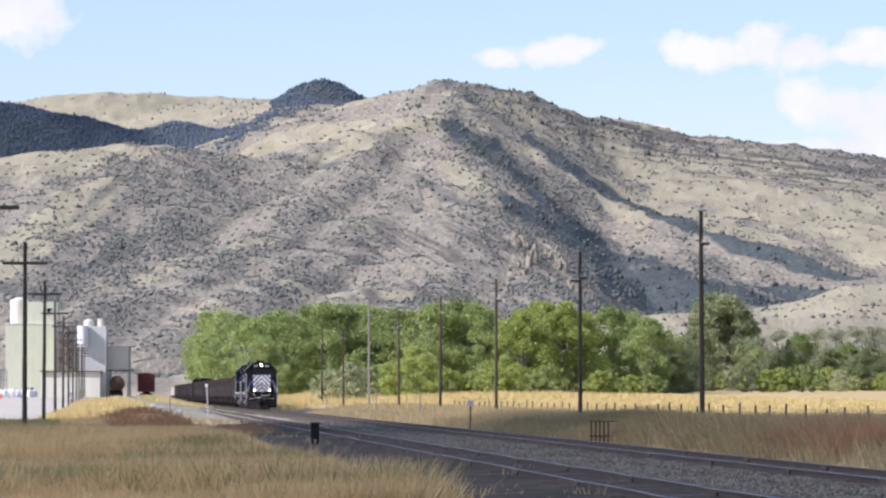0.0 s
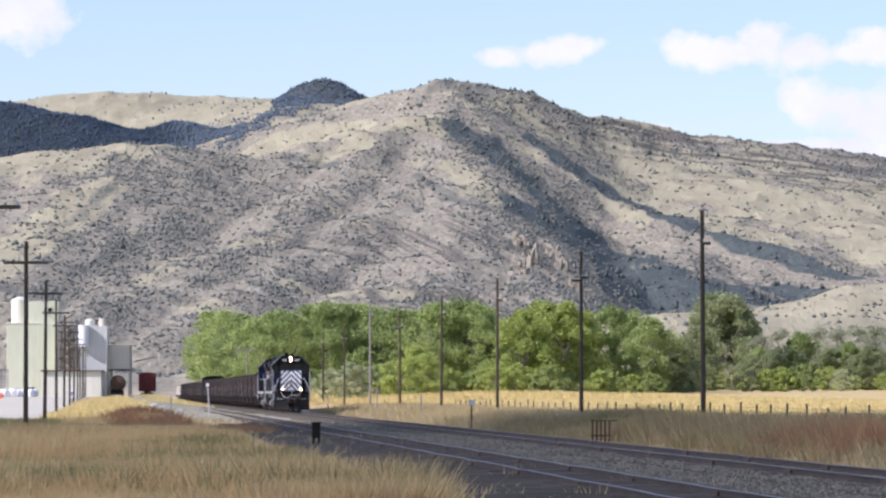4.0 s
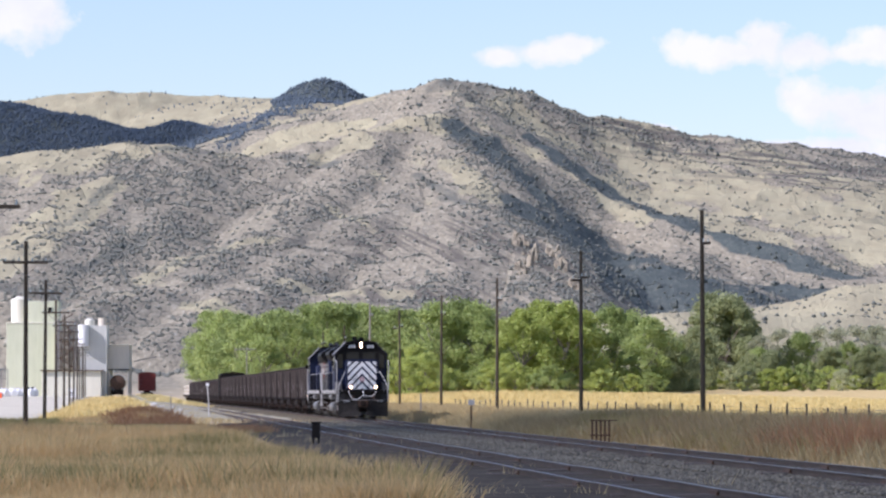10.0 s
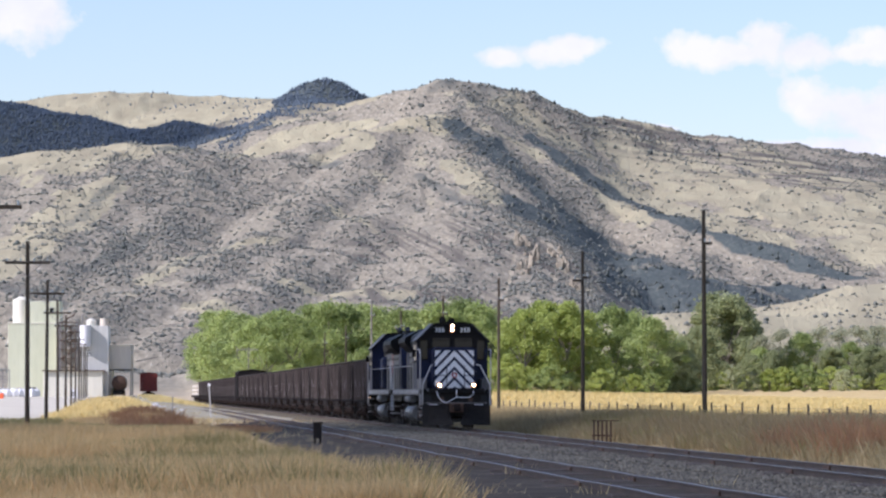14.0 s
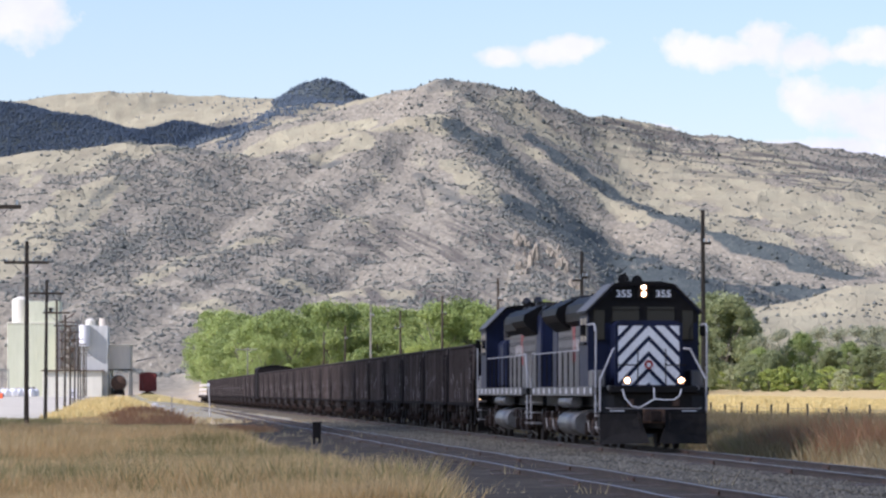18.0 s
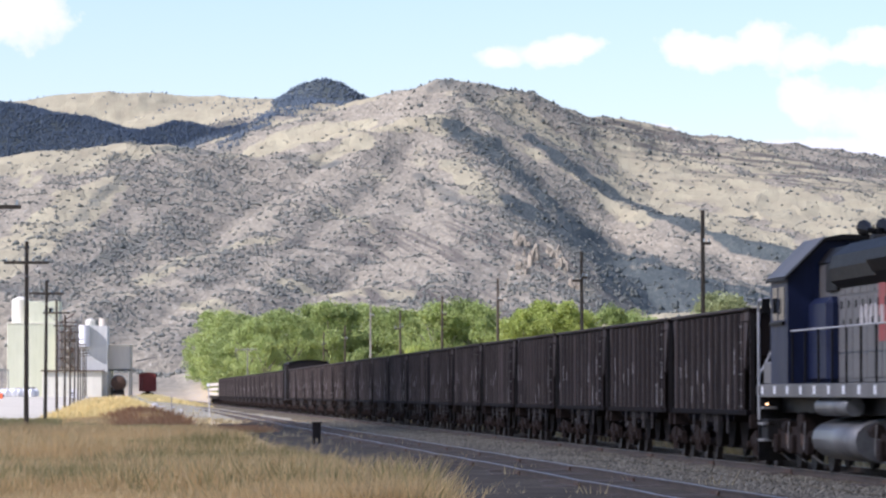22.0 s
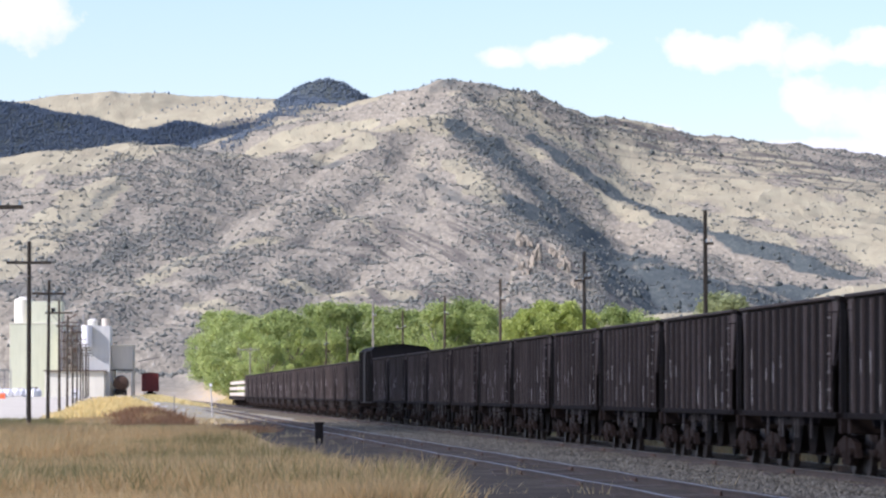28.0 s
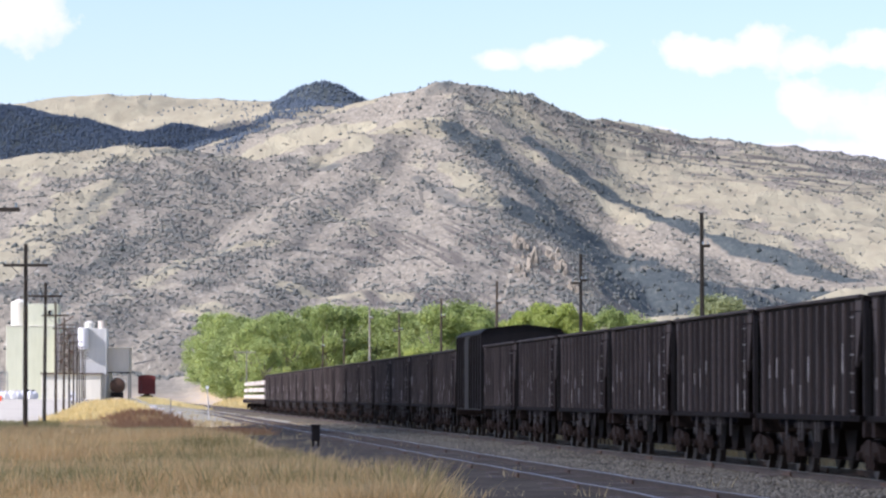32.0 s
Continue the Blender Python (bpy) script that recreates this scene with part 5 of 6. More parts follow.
    latch = mesh_of("latch", box(B(), -0.06, 0.06, -0.955, -0.938, 3.10, 3.24), M_BLACK)
    for k in range(12):
        for m4 in (Matrix.Translation((-5.1 - k * 0.8, 0, 0)), Matrix.Translation((-5.1 - k * 0.8, 0, 0)) @ Matrix.Rotation(math.pi, 4, "Z")):
            share("hood_door", door, hood, m4)
            share("upper_door", up, hood, m4)
            share("latch", latch, hood, m4)
            share("latch", latch, hood, m4 @ Matrix.Translation((0.2, 0, -0.34)))
    for s in (-1, 1):
        part("air_intake", box(B(), -4.9, -3.6, s * 0.95 - 0.06, s * 0.95 + 0.06, 3.45, 4.0, 0.02), M_BLACK, root, "dark intake screen")
        part("dynamic_brake", prism(B(), [(s * 0.90, 3.46), (s * 1.12, 3.62), (s * 1.15, 3.86), (s * 1.10, 4.10), (s * 0.75, 4.34), (s * 0.70, 3.6)], -10.2, -4.9), M_BLACK, root, "black dynamic brake blister")
        part("radiator_flare", prism(B(), [(s * 0.90, 3.36), (s * 1.28, 3.66), (s * 1.40, 3.86), (s * 1.36, 4.05), (s * 0.80, 4.36), (s * 0.7, 3.4)], -15.0, -10.5), M_BLACK, root, "black flared radiator grille")
        part("sill_stripe", box(B(), -9.95, -9.2, s * 0.944 - 0.004, s * 0.944 + 0.004, 2.45, 3.5), M_RED, root, "red stripe panel")
        part("stripe_panel", box(B(), -9.75, -9.4, s * 0.952 - 0.003, s * 0.952 + 0.003, 2.75, 3.1), M_STREAK, root, "worn white stripe panel")
        for k in range(4):
            part("text_bar", box(B(), -9.05 + k * 0.52, -8.72 + k * 0.52, s * 0.946 - 0.004, s * 0.946 + 0.004, 2.78, 3.14), M_STREAK, root, "worn white lettering")
        part("battery_box", box(B(), -2.2, 1.1, s * 1.35 - 0.18, s * 1.35 + 0.18, deck, 2.15, 0.04), M_HOODGREY, root, "grey battery box")
    for x in (-6.2, -8.2, -11.4, -12.8, -14.0):
        part("roof_fan", rod(B(), (x, 0, 4.30), (x, 0, 4.46), 0.62, 0.58, 18), M_BLACK, root, "round roof fan")
    part("exhaust_stack", box(B(), -7.6, -6.9, -0.25, 0.25, 4.3, 4.62, 0.03), M_BLACK, root, "sooty exhaust stack")
    # under the frame
    rounded(part("fuel_tank", prism(B(), [(1.44 * math.copysign(abs(math.cos(0.3142 * k)) ** 0.6, math.cos(0.3142 * k)), 0.66 + 0.43 * math.copysign(abs(math.sin(0.3142 * k)) ** 0.8, math.sin(0.3142 * k))) for k in range(20)], -9.6, -4.6), M_SILVER, root, "silver-grey fuel tank"))
    for s in (-1, 1):
        rounded(part("air_reservoir", rod(B(), (-8.9, s * 1.32, 1.27), (-5.2, s * 1.32, 1.27), 0.17, n=14), M_SILVER, root, "silver air reservoir"))
        if not number:
            part("lamp", rod(B(), (0.6, s * 1.5, 1.30), (0.6, s * 1.56, 1.30), 0.018), M_AMBER, root, "small lit step lamp")
    loco_truck(root, -0.9)
    loco_truck(root, -13.2)
    return root


SPEED = 17.72  # metres along the line each second
FRONT = 106.4  # how far off the leading cab's front is at 19 s


def rail_pose(back, t, turned=False):
    """The pose on the main line of a thing so many metres behind the leading cab, at t seconds."""
    away = FRONT + (19.0 - t) * SPEED * COS + back * COS
    return Matrix.Translation(on_line(MAIN, away)) @ pose(0, 0, 0, 0, 0, HEAD + (180 if turned else 0))


TRAIN = []


def aboard(ob, back, turned=False):
    TRAIN.append((ob, back, turned))
    return ob


aboard(locomotive(rail_pose(0, 0), True, M_NAVY), 0)
# the second unit runs backwards: its cab is at its far end
aboard(locomotive(rail_pose(36.2, 0, True), False, M_HOODGREY), 36.2, True)
back = 36.2 + 3.05 + PITCH / 2
kinds = [hopper_car(rail_pose(back + k * PITCH, 0), 90 + k) for k in range(4)]
for k in range(18):
    aboard(kinds[k] if k < 4 else copy_thing(kinds[(k * 5 + k // 3) % 4], rail_pose(back + k * PITCH, 0)), back + k * PITCH)
back += 17 * PITCH + PITCH / 2 + 6.0
aboard(boxcar(rail_pose(back, 0), "boxcar", "tall black steel boxcar among the hoppers", M_BLACKCAR, group=""), back)
back += 6.0 + PITCH / 2
for k in range(16):
    aboard(copy_thing(kinds[(k * 3 + k // 2) % 4], rail_pose(back + k * PITCH, 0)), back + k * PITCH)
back += 15 * PITCH + PITCH / 2


def flat_car(m):
    root = thing("flat_car", m, "low flat car stacked with bundles of pale sawn timber", "flat car", "flat cars of the train")
    h = 7.6
    part("deck", box(B(), -h, h, -1.5, 1.5, 0.95, 1.18, 0.02), M_TRUCK, root)
    for s in (-1, 1):
        part("side_sill", box(B(), -h, h, s * 1.5 - 0.05, s * 1.5 + 0.05, 0.80, 1.12, 0.02), M_TRUCK, root)
        coupler(root, s * h, s)
        car_truck(root, s * (h - 1.8))
    rng = random.Random(4)
    for layer in range(3):
        for k in range(4):
            x = -h + 0.5 + k * 3.6
            part("timber_bundle", box(B(), x, x + 3.3 + rng.uniform(-0.2, 0.1), -1.4 + rng.uniform(-0.04, 0.04), 1.4, 1.24 + layer * 0.62, 1.24 + layer * 0.62 + 0.36, 0.03), M_TIMBER, root, "bundle of pale timber")
    return root


flat = flat_car(rail_pose(back + 8.3, 0))
aboard(flat, back + 8.3)
for k in range(1, 4):
    aboard(copy_thing(flat, rail_pose(back + 8.3 + 16.6 * k, 0)), back + 8.3 + 16.6 * k)


# ---- pole lines ----
def telegraph_pole(m, height, arms, mat, label, group, lean=0.0):
    """A tapered pole with its crossarms: (height, half length left, half length right)."""
    root = thing("utility_pole", m @ Matrix.Rotation(lean, 4, "Y"), label, "utility pole", group)
    part("shaft", rod(B(), (0, 0, -0.6), (0, 0, height), 0.115, 0.08, 10), mat, root)
    for z, a, b in arms:
        arm = part("crossarm", box(B(), -a, b, -0.17, -0.07, z - 0.06, z + 0.06, 0.01), mat, root, "weathered crossarm")
        pins = max(1, int((a + b) / 0.55))
        for k in range(pins + 1):
            x = -a + 0.1 + k * (a + b - 0.2) / pins
            part("insulator", rod(B(), (x, -0.12, z + 0.06), (x, -0.12, z + 0.2), 0.035, 0.025, 6), M_GLASSCUP, arm)
        if a > 0.5 and b > 0.5:
            part("brace", rod(rod(B(), (-0.6, -0.17, z - 0.05), (0, -0.15, z - 0.6), 0.015, n=4), (0.6, -0.17, z - 0.05), (0, -0.15, z - 0.6), 0.015, n=4), M_STEEL, root)
    return root


def stand(x, y, z=None):
    """A pose on the ground."""
    return Matrix.Translation((x, y, float(ground_z(x, y)) if z is None else z))


def pole_lines():
    # beside the gravel road, with crossarms
    for k in range(12):
        y = 130 + k * 60.5
        x = -3.33 - 0.0756 * y
        telegraph_pole(stand(x, y), 8.25 - (0.15 if k % 3 == 2 else 0), [(7.35, 0.95, 0.95)] if k != 5 else [(7.5, 0.95, 0.95), (6.6, 0.8, 0.8)], M_POLE,
                       "dark creosoted wooden utility pole with one crossarm beside the gravel road", "poles along the road", 0.004 * ((k * 7) % 5 - 2))
    # beyond the main line, bare old telegraph poles
    old = [(183, 8.75, 0, M_POLE), (230.7, 8.6, 0.5, M_POLE), (281.4, 8.5, 0.0, M_POLE), (329.5, 8.45, 0.0, M_POLE), (377, 8.2, 0.5, M_POLE), (421, 9.9, 0.0, M_GREYPOLE), (468, 8.3, 0.0, M_POLE), (516, 8.3, 0.3, M_POLE)]
    for k, (y, h, a, mat) in enumerate(old):
        p = on_line(24.0, y)
        telegraph_pole(stand(p.x, p.y), h, [(h - 1.35, 0.06, 0.34)] + ([(h - 1.5, a, 0.05)] if a else []), mat,
                       "old bare telegraph pole with stubs of crossarms at the field's edge", "old telegraph poles", 0.003 * ((k * 5) % 4 - 1.5))
    telegraph_pole(stand(-28.5, 650), 8.3, [(7.9, 1.7, 1.4)], M_GREYPOLE, "bleached utility pole with a long crossarm before the trees", "far poles")
    telegraph_pole(stand(-43.5, 900), 8.5, [(8.1, 1.2, 1.2)], M_GREYPOLE, "bleached utility pole with a long crossarm before the trees", "far poles")


pole_lines()


# ---- fence along the field ----
def strand(pts, r):
    """One unbroken wire through all the points."""
    bm = B()
    rings = [[bm.verts.new(p + Vector(d) * r) for d in ((1, 0, 0), (0, 0, 1), (-1, 0, 0), (0, 0, -1))] for p in pts]
    for a, b in zip(rings, rings[1:]):
        for i in range(4):
            bm.faces.new((a[i], b[i], b[(i + 1) % 4], a[(i + 1) % 4]))
    bm.faces.new(rings[0]), bm.faces.new(rings[-1][::-1])
    return bm


def fence():
    root = thing("field_fence", Matrix(), "wire fence of grey wooden posts along the golden field", "fence")
    rng = random.Random(21)
    tops = []
    for k in range(52):
        p = on_line(28.0, 118 + k * 4.9 + rng.uniform(-0.5, 0.5))
        z = float(ground_z(p.x, p.y))
        h = rng.uniform(0.7, 0.9)
        post = B()
        rod(post, (0, 0, -0.3), (rng.uniform(-0.06, 0.06), 0, h), 0.05, 0.042, 6)
        ob = part("post", post, M_POST, root)
        ob.location = (p.x, p.y, z)
        tops.append((p.x, p.y, z))
    for lift in (0.3, 0.5, 0.66):
        part("wire", strand([Vector(t) + Vector((0, -0.05, lift)) for t in tops[::3]], 0.006), M_WIRE, root, "rusty fence wire")


fence()


# ---- small things beside the tracks ----
def trackside():
    p = on_line(5.6, 108)
    plank = thing("old_plank", Matrix.Translation((p.x, p.y, -0.28)) @ pose(0, 0, 0, 0, 2, 12), "weathered pale plank lying on the cinders", "plank")
    part("board", box(B(), -0.35, 0.35, -0.12, 0.12, 0, 0.07, 0.01), M_TIMBER, plank)
    p = on_line(6.75, 150)
    s = thing("switch_stand", stand(p.x, p.y), "low black switch stand box beside the siding", "switch stand")
    part("case", box(B(), -0.14, 0.14, -0.12, 0.12, 0.38, 0.88, 0.02), M_BLACKCAR, s)
    part("cap", box(B(), -0.17, 0.19, -0.15, 0.15, 0.88, 0.93, 0.015), M_BLACKCAR, s)
    for x in (-0.09, 0.09):
        part("leg", box(B(), x - 0.035, x + 0.035, -0.05, 0.05, -0.2, 0.38), M_BLACKCAR, s)
    p = on_line(18.0, 166)
    r = thing("post_rack", stand(p.x, p.y), "rusty rack of five upright steel posts beside the main line", "steel rack")
    for k in range(5):
        part("post", box(B(), -0.36 + k * 0.155, -0.29 + k * 0.155, -0.06, 0.06, -0.2, 0.86, 0.01), M_PLATE, r)
    part("top_plate", box(B(), -0.4, 0.6, -0.08, 0.08, 0.86, 0.90), M_PLATE, r)
    part("crossbar", box(B(), -0.42, 0.36, -0.1, -0.06, 0.3, 0.36), M_PLATE, r)
    p = on_line(18.3, 230)
    q = thing("milepost", stand(p.x, p.y), "dark steel post with a small pale plate beside the main line", "milepost")
    part("post", box(B(), -0.045, 0.045, -0.045, 0.045, -0.3, 1.55), M_PLATE, q)
    part("plate", box(B(), -0.17, 0.17, -0.06, -0.04, 1.27, 1.55, 0.005), M_CONCRETE, q, "pale plate")
    for side, y, h, lean, top in ((6.4, 300, 2.4, -0.06, True), (4.2, 330, 1.7, 0.0, False)):
        p = on_line(side, y)
        w = thing("white_marker" if top else "thin_marker", stand(p.x, p.y) @ Matrix.Rotation(lean, 4, "Y"), "thin white marker post leaning beside the yard track" if top else "thin grey steel marker post beside the yard", "marker post")
        part("post", rod(B(), (0, 0, -0.3), (0, 0, h), 0.04, n=8), M_CONCRETE if top else M_STEEL, w)
        if top:
            part("disc", rod(B(), (0, -0.05, h), (0, -0.08, h), 0.11, n=14), M_WHITE, w, "round white disc")
    for side, y, h in ((20.5, 300, 1.5), (20.2, 345, 1.9), (20.0, 420, 1.9)):
        p = on_line(side, y)
        w = thing("steel_post", stand(p.x, p.y), "thin rusty steel post beside the main line", "post", "posts beyond the main line")
        part("post", rod(B(), (0, 0, -0.3), (0, 0, h), 0.05, n=8), M_STEEL, w)


trackside()


# ---- gravel road and yard ----
def sheet(name, side0, side1, y0, y1, lift, mat, label, wave=0.8, kind="road"):
    ys = np.linspace(y0, y1, 90)
    us = np.linspace(0, 1, 12)
    u, y = np.meshgrid(us, ys)
    edge = wave * fractal(y, u * 0, 1 / 14, 5, 3)
    side = side0 + u * (side1 - side0) + edge * np.abs(u - 0.5) * 2
    x = side - LEAN * y
    z = ground_z(x, y) + lift * smooth(y0, y0 + 40, y) - 0.03 * smooth(y0 + 20, y0, y)
    n = len(us)
    i, j = np.meshgrid(np.arange(len(ys) - 1), np.arange(n - 1), indexing="ij")
    faces = np.stack([i * n + j, i * n + j + 1, (i + 1) * n + j + 1, (i + 1) * n + j], -1).reshape(-1, 4)
    ob = new(name, arrays_mesh(name, np.stack([x, y, z], -1).reshape(-1, 3), faces, mat))
    return tagged(ob, label, kind, kind="structure")


sheet("gravel_road", -24.0, -4.6, 205, 860, 0.09, M_GRAVEL, "pale grey gravel road beside the pole line")
sheet("yard_apron", 3.0, 11.8, 275, 900, 0.2, M_YARD, "pale dusty yard ground beside the plant", 2.0)


# ---- the plant by the yard ----
def siding_panel(root, x0, x1, y0, y1, z0, z1, mat, name="wall", label="", ribs=True):
    """A clad block with raised upright seams on its front and left faces."""
    w = part(name, box(B(), x0, x1, y0, y1, z0, z1, 0.05), mat, root, label)
    if ribs:
        seam = mesh_of("seam", box(B(), -0.04, 0.04, y0 - 0.018, y0 - 0.002, z0, z1 - 0.06), mat)
        n = max(2, int((x1 - x0) / 0.9))
        for k in range(1, n):
            share("seam", seam, w, Matrix.Translation((x0 + k * (x1 - x0) / n, 0, 0)))
    return w


def plant():
    g = 0.6
    mill = thing("mill_building", Matrix.Translation((-76.0, 830, g)), "pale green clad mill building with two towers", "industrial building", "plant buildings")
    siding_panel(mill, -4.8, 4.7, 0, 9, -0.5, 13.8, M_SILOGREEN, "main_block", "pale green siding")
    siding_panel(mill, -0.8, 4.7, 0.3, 7, 13.8, 17.9, M_SILOGREEN, "upper_tower", "pale green upper tower")
    silo = part("round_silo", rod(B(), (-2.6, 3, 13.8), (-2.6, 3, 18.2), 1.65, n=28), M_SILOWHITE, mill, "white round silo")
    part("silo_cap", rod(B(), (-2.6, 3, 18.2), (-2.6, 3, 18.8), 1.65, 0.5, 28), M_SILOWHITE, silo)
    part("silo_vent", rod(B(), (-2.6, 3, 18.7), (-2.6, 3, 19.3), 0.3, n=10), M_STEEL, silo)
    for x, z in ((3.2, 16.2),):
        w = part("window", box(B(), x - 0.4, x + 0.4, 0.2 if z > 14 else -0.03, 0.32, z - 0.5, z + 0.5), M_GLASS, mill, "dark window")
        part("frame", box(box(B(), x - 0.46, x + 0.46, 0.16 if z > 14 else -0.06, 0.3, z + 0.5, z + 0.58), x - 0.46, x + 0.46, 0.16 if z > 14 else -0.06, 0.3, z - 0.58, z - 0.5), M_SILOWHITE, w)
    part("door", box(B(), -3.2, -2.2, -0.06, 0.02, -0.2, 2.0), M_SHED, mill, "grey steel door")
    part("roof_edge", box(B(), -4.9, 4.8, -0.1, 9.1, 13.75, 13.95), M_SILOWHITE, mill)
    bin_ = thing("dumpster", Matrix.Translation((-75.9, 822, g)), "dark steel dumpster before the mill", "dumpster")
    part("bin", prism(B(), [(-0.8, 0.25), (0.8, 0.25), (1.0, 1.9), (-1.0, 1.9)], 0, 1.8, "y"), M_NEARBLACK, bin_)
    part("lid", box(B(), -1.05, 1.05, -0.05, 1.85, 1.9, 2.0), M_BLACK, bin_)
    # stair and conveyor tower
    tower = thing("stair_tower", Matrix.Translation((-69.2, 824, g)), "open steel stair tower with landings between the mill buildings", "stair tower", "plant buildings")
    for x in (-1.6, 1.6):
        for y in (0, 2.4):
            part("column", box(B(), x - 0.1, x + 0.1, y - 0.1, y + 0.1, 4.6, 14.2), M_STEEL, tower)
    for k in range(6):
        z = 5.6 + k * 1.65
        part("landing", box(B(), -1.7, 1.7, -0.1, 2.5, z, z + 0.12), M_PLATE, tower)
        part("flight", prism(B(), [(-1.4, z), (-1.1, z), (1.4, z + 1.6), (1.1, z + 1.6)] if k % 2 else [(1.1, z), (1.4, z), (-1.1, z + 1.6), (-1.4, z + 1.6)], -0.3, 0.6, "y"), M_PLATE, tower)
        part("guard_rail", rod(B(), (-1.6, -0.1, z + 1.0), (1.6, -0.1, z + 1.0), 0.04), M_STEEL, tower)
    part("back_wall", box(B(), -2.2, 2.2, 2.6, 6.0, 4.6, 12.5), M_SHED, tower, "tan clad shaft behind the stairs")
    low = thing("loading_hall", Matrix.Translation((-68.3, 818, g)), "long low grey-white loading hall below the towers", "industrial building", "plant buildings")
    siding_panel(low, -4.9, 5.9, 0, 1.9, -0.5, 4.9, M_SILOWHITE, "hall_wall", "pale grey-white siding")
    part("hall_roof", prism(B(), [(-5.1, 4.88), (6.3, 4.88), (6.3, 5.05), (-5.1, 5.12)], -0.5, 1.95, "y"), M_PLATE, low, "dark roof edge")
    part("plinth", box(B(), -4.95, 5.95, -0.12, 0.0, -0.5, 0.25), M_TIMBER, low, "grey plinth")
    # white tower with hoppers on its roof
    wt = thing("white_tower", Matrix.Translation((-64.05, 820, g)), "tall white clad bin tower with round hoppers on its roof", "industrial building", "plant buildings")
    siding_panel(wt, -2.55, 2.55, 0, 4, -0.5, 13.2, M_GREYWHITE, "tower_wall", "grey-white siding")
    part("bin", rod(B(), (-1.65, -0.55, 9.4), (-1.65, -0.55, 13.3), 0.98, n=24), M_WHITE, wt, "bright white round bin on the tower's corner")
    part("belt_course", box(B(), -2.6, 2.6, -0.03, 4.0, 7.1, 7.2), M_SHED, wt)
    part("belt_course", box(B(), -2.6, 2.6, -0.03, 4.0, 4.6, 4.7), M_SHED, wt)
    b1 = part("round_hopper", rod(B(), (-0.8, 2.2, 13.2), (-0.8, 2.2, 14.2), 0.95, n=20), M_SILOWHITE, wt, "white round hopper")
    part("dome", rod(B(), (-0.8, 2.2, 14.2), (-0.8, 2.2, 14.6), 0.95, 0.3, 20), M_SILOWHITE, b1)
    part("beige_hopper", rod(B(), (1.6, 2.2, 13.2), (1.6, 2.2, 14.6), 0.8, n=20), M_TIMBER, wt, "beige round hopper")
    part("vent_pipe", pipe(B(), [(-2.4, 1.5, 13.3), (-2.4, 1.5, 15.2), (-1.9, 1.5, 15.4)], 0.12), M_STEEL, wt)
    shed = thing("loading_shed", Matrix.Translation((-59.5, 822, g)), "grey clad loading shed raised on posts over a track", "shed", "plant buildings")
    siding_panel(shed, -2.0, 2.0, 0, 6, 5.2, 9.6, M_SHED, "shed_wall", "grey siding")
    part("shed_roof", box(B(), -2.1, 2.1, -0.2, 6.2, 9.6, 9.72), M_SILOWHITE, shed)
    part("lower_edge", box(B(), -2.1, 2.1, -0.12, 0.0, 5.05, 5.25), M_NEARBLACK, shed)
    for x in (-1.85, 1.85):
        for y in (0.2, 5.6):
            part("post", box(B(), x - 0.15, x + 0.15, y - 0.15, y + 0.15, -0.5, 5.2), M_SHED, shed)
    part("side_wall", box(B(), -1.7, -1.5, 0.5, 5.5, -0.5, 5.2), M_SILOWHITE, shed, "white lower wall")
    # spout between shed and hill: a chute
    chute = thing("conveyor", Matrix.Translation((-56.7, 823, g + 6.6)), "thin inclined conveyor boom reaching out from the shed", "conveyor")
    part("boom", prism(B(), [(0, 0), (4.0, 0.9), (4.0, 1.05), (0, 0.25)], 0, 0.8, "y"), M_STEEL, chute)
    # machinery by the road
    cage = thing("machinery_frame", Matrix.Translation((-81.5, 815, g)), "white steel frame with pipes and a small tank before the mill", "machinery")
    for x in (-2.4, -0.6, 1.2, 2.4):
        part("upright", box(B(), x - 0.08, x + 0.08, -0.08, 0.08, -0.3, 5.2), M_STEEL, cage)
    for z in (1.6, 3.4, 5.1):
        part("beam", box(B(), -2.5, 2.5, -0.08, 0.08, z, z + 0.15), M_STEEL, cage)
    part("tank", rod(B(), (-1.5, 1.2, 3.2), (-1.5, 1.2, 5.6), 1.1, n=18), M_SILOWHITE, cage, "white tank")
    rng = random.Random(8)
    sack = None
    for k in range(17):
        x, y = -83.4 + k * 0.72 + rng.uniform(-0.1, 0.1), 790 + rng.uniform(-2, 2)
        mm = Matrix.Translation((x, y, float(ground_z(x, y)) + 0.05)) @ Matrix.Rotation(rng.uniform(0, 3), 4, "Z")
        if sack is None:
            sack = thing("bulk_bag", mm, "full white woven bulk bag standing on the gravel", "bulk bag", "bulk bags by the road")
            body = B()
            bmesh.ops.create_icosphere(body, subdivisions=2, radius=0.72)
            for v in body.verts:
                v.co = Vector((max(-0.52, min(0.52, v.co.x * 1.15)), max(-0.52, min(0.52, v.co.y * 1.15)), max(0.0, v.co.z * 1.15 + 0.62)))
            bag = part("bag", body, M_WHITE, sack)
            part("loops", pipe(B(), [(-0.35, 0, 1.3), (-0.2, 0, 1.6), (0.2, 0, 1.6), (0.35, 0, 1.3)], 0.04), M_WHITE, sack)
        else:
            copy_thing(sack, mm)
    barrier = thing("orange_barrier", stand(-78.5, 660), "long orange plastic barrier on the gravel road", "barrier")
    part("panel", prism(B(), [(-0.35, 0.0), (0.35, 0.0), (0.16, 1.0), (-0.16, 1.0)], 10.2, 13.6), M_ORANGE, barrier)
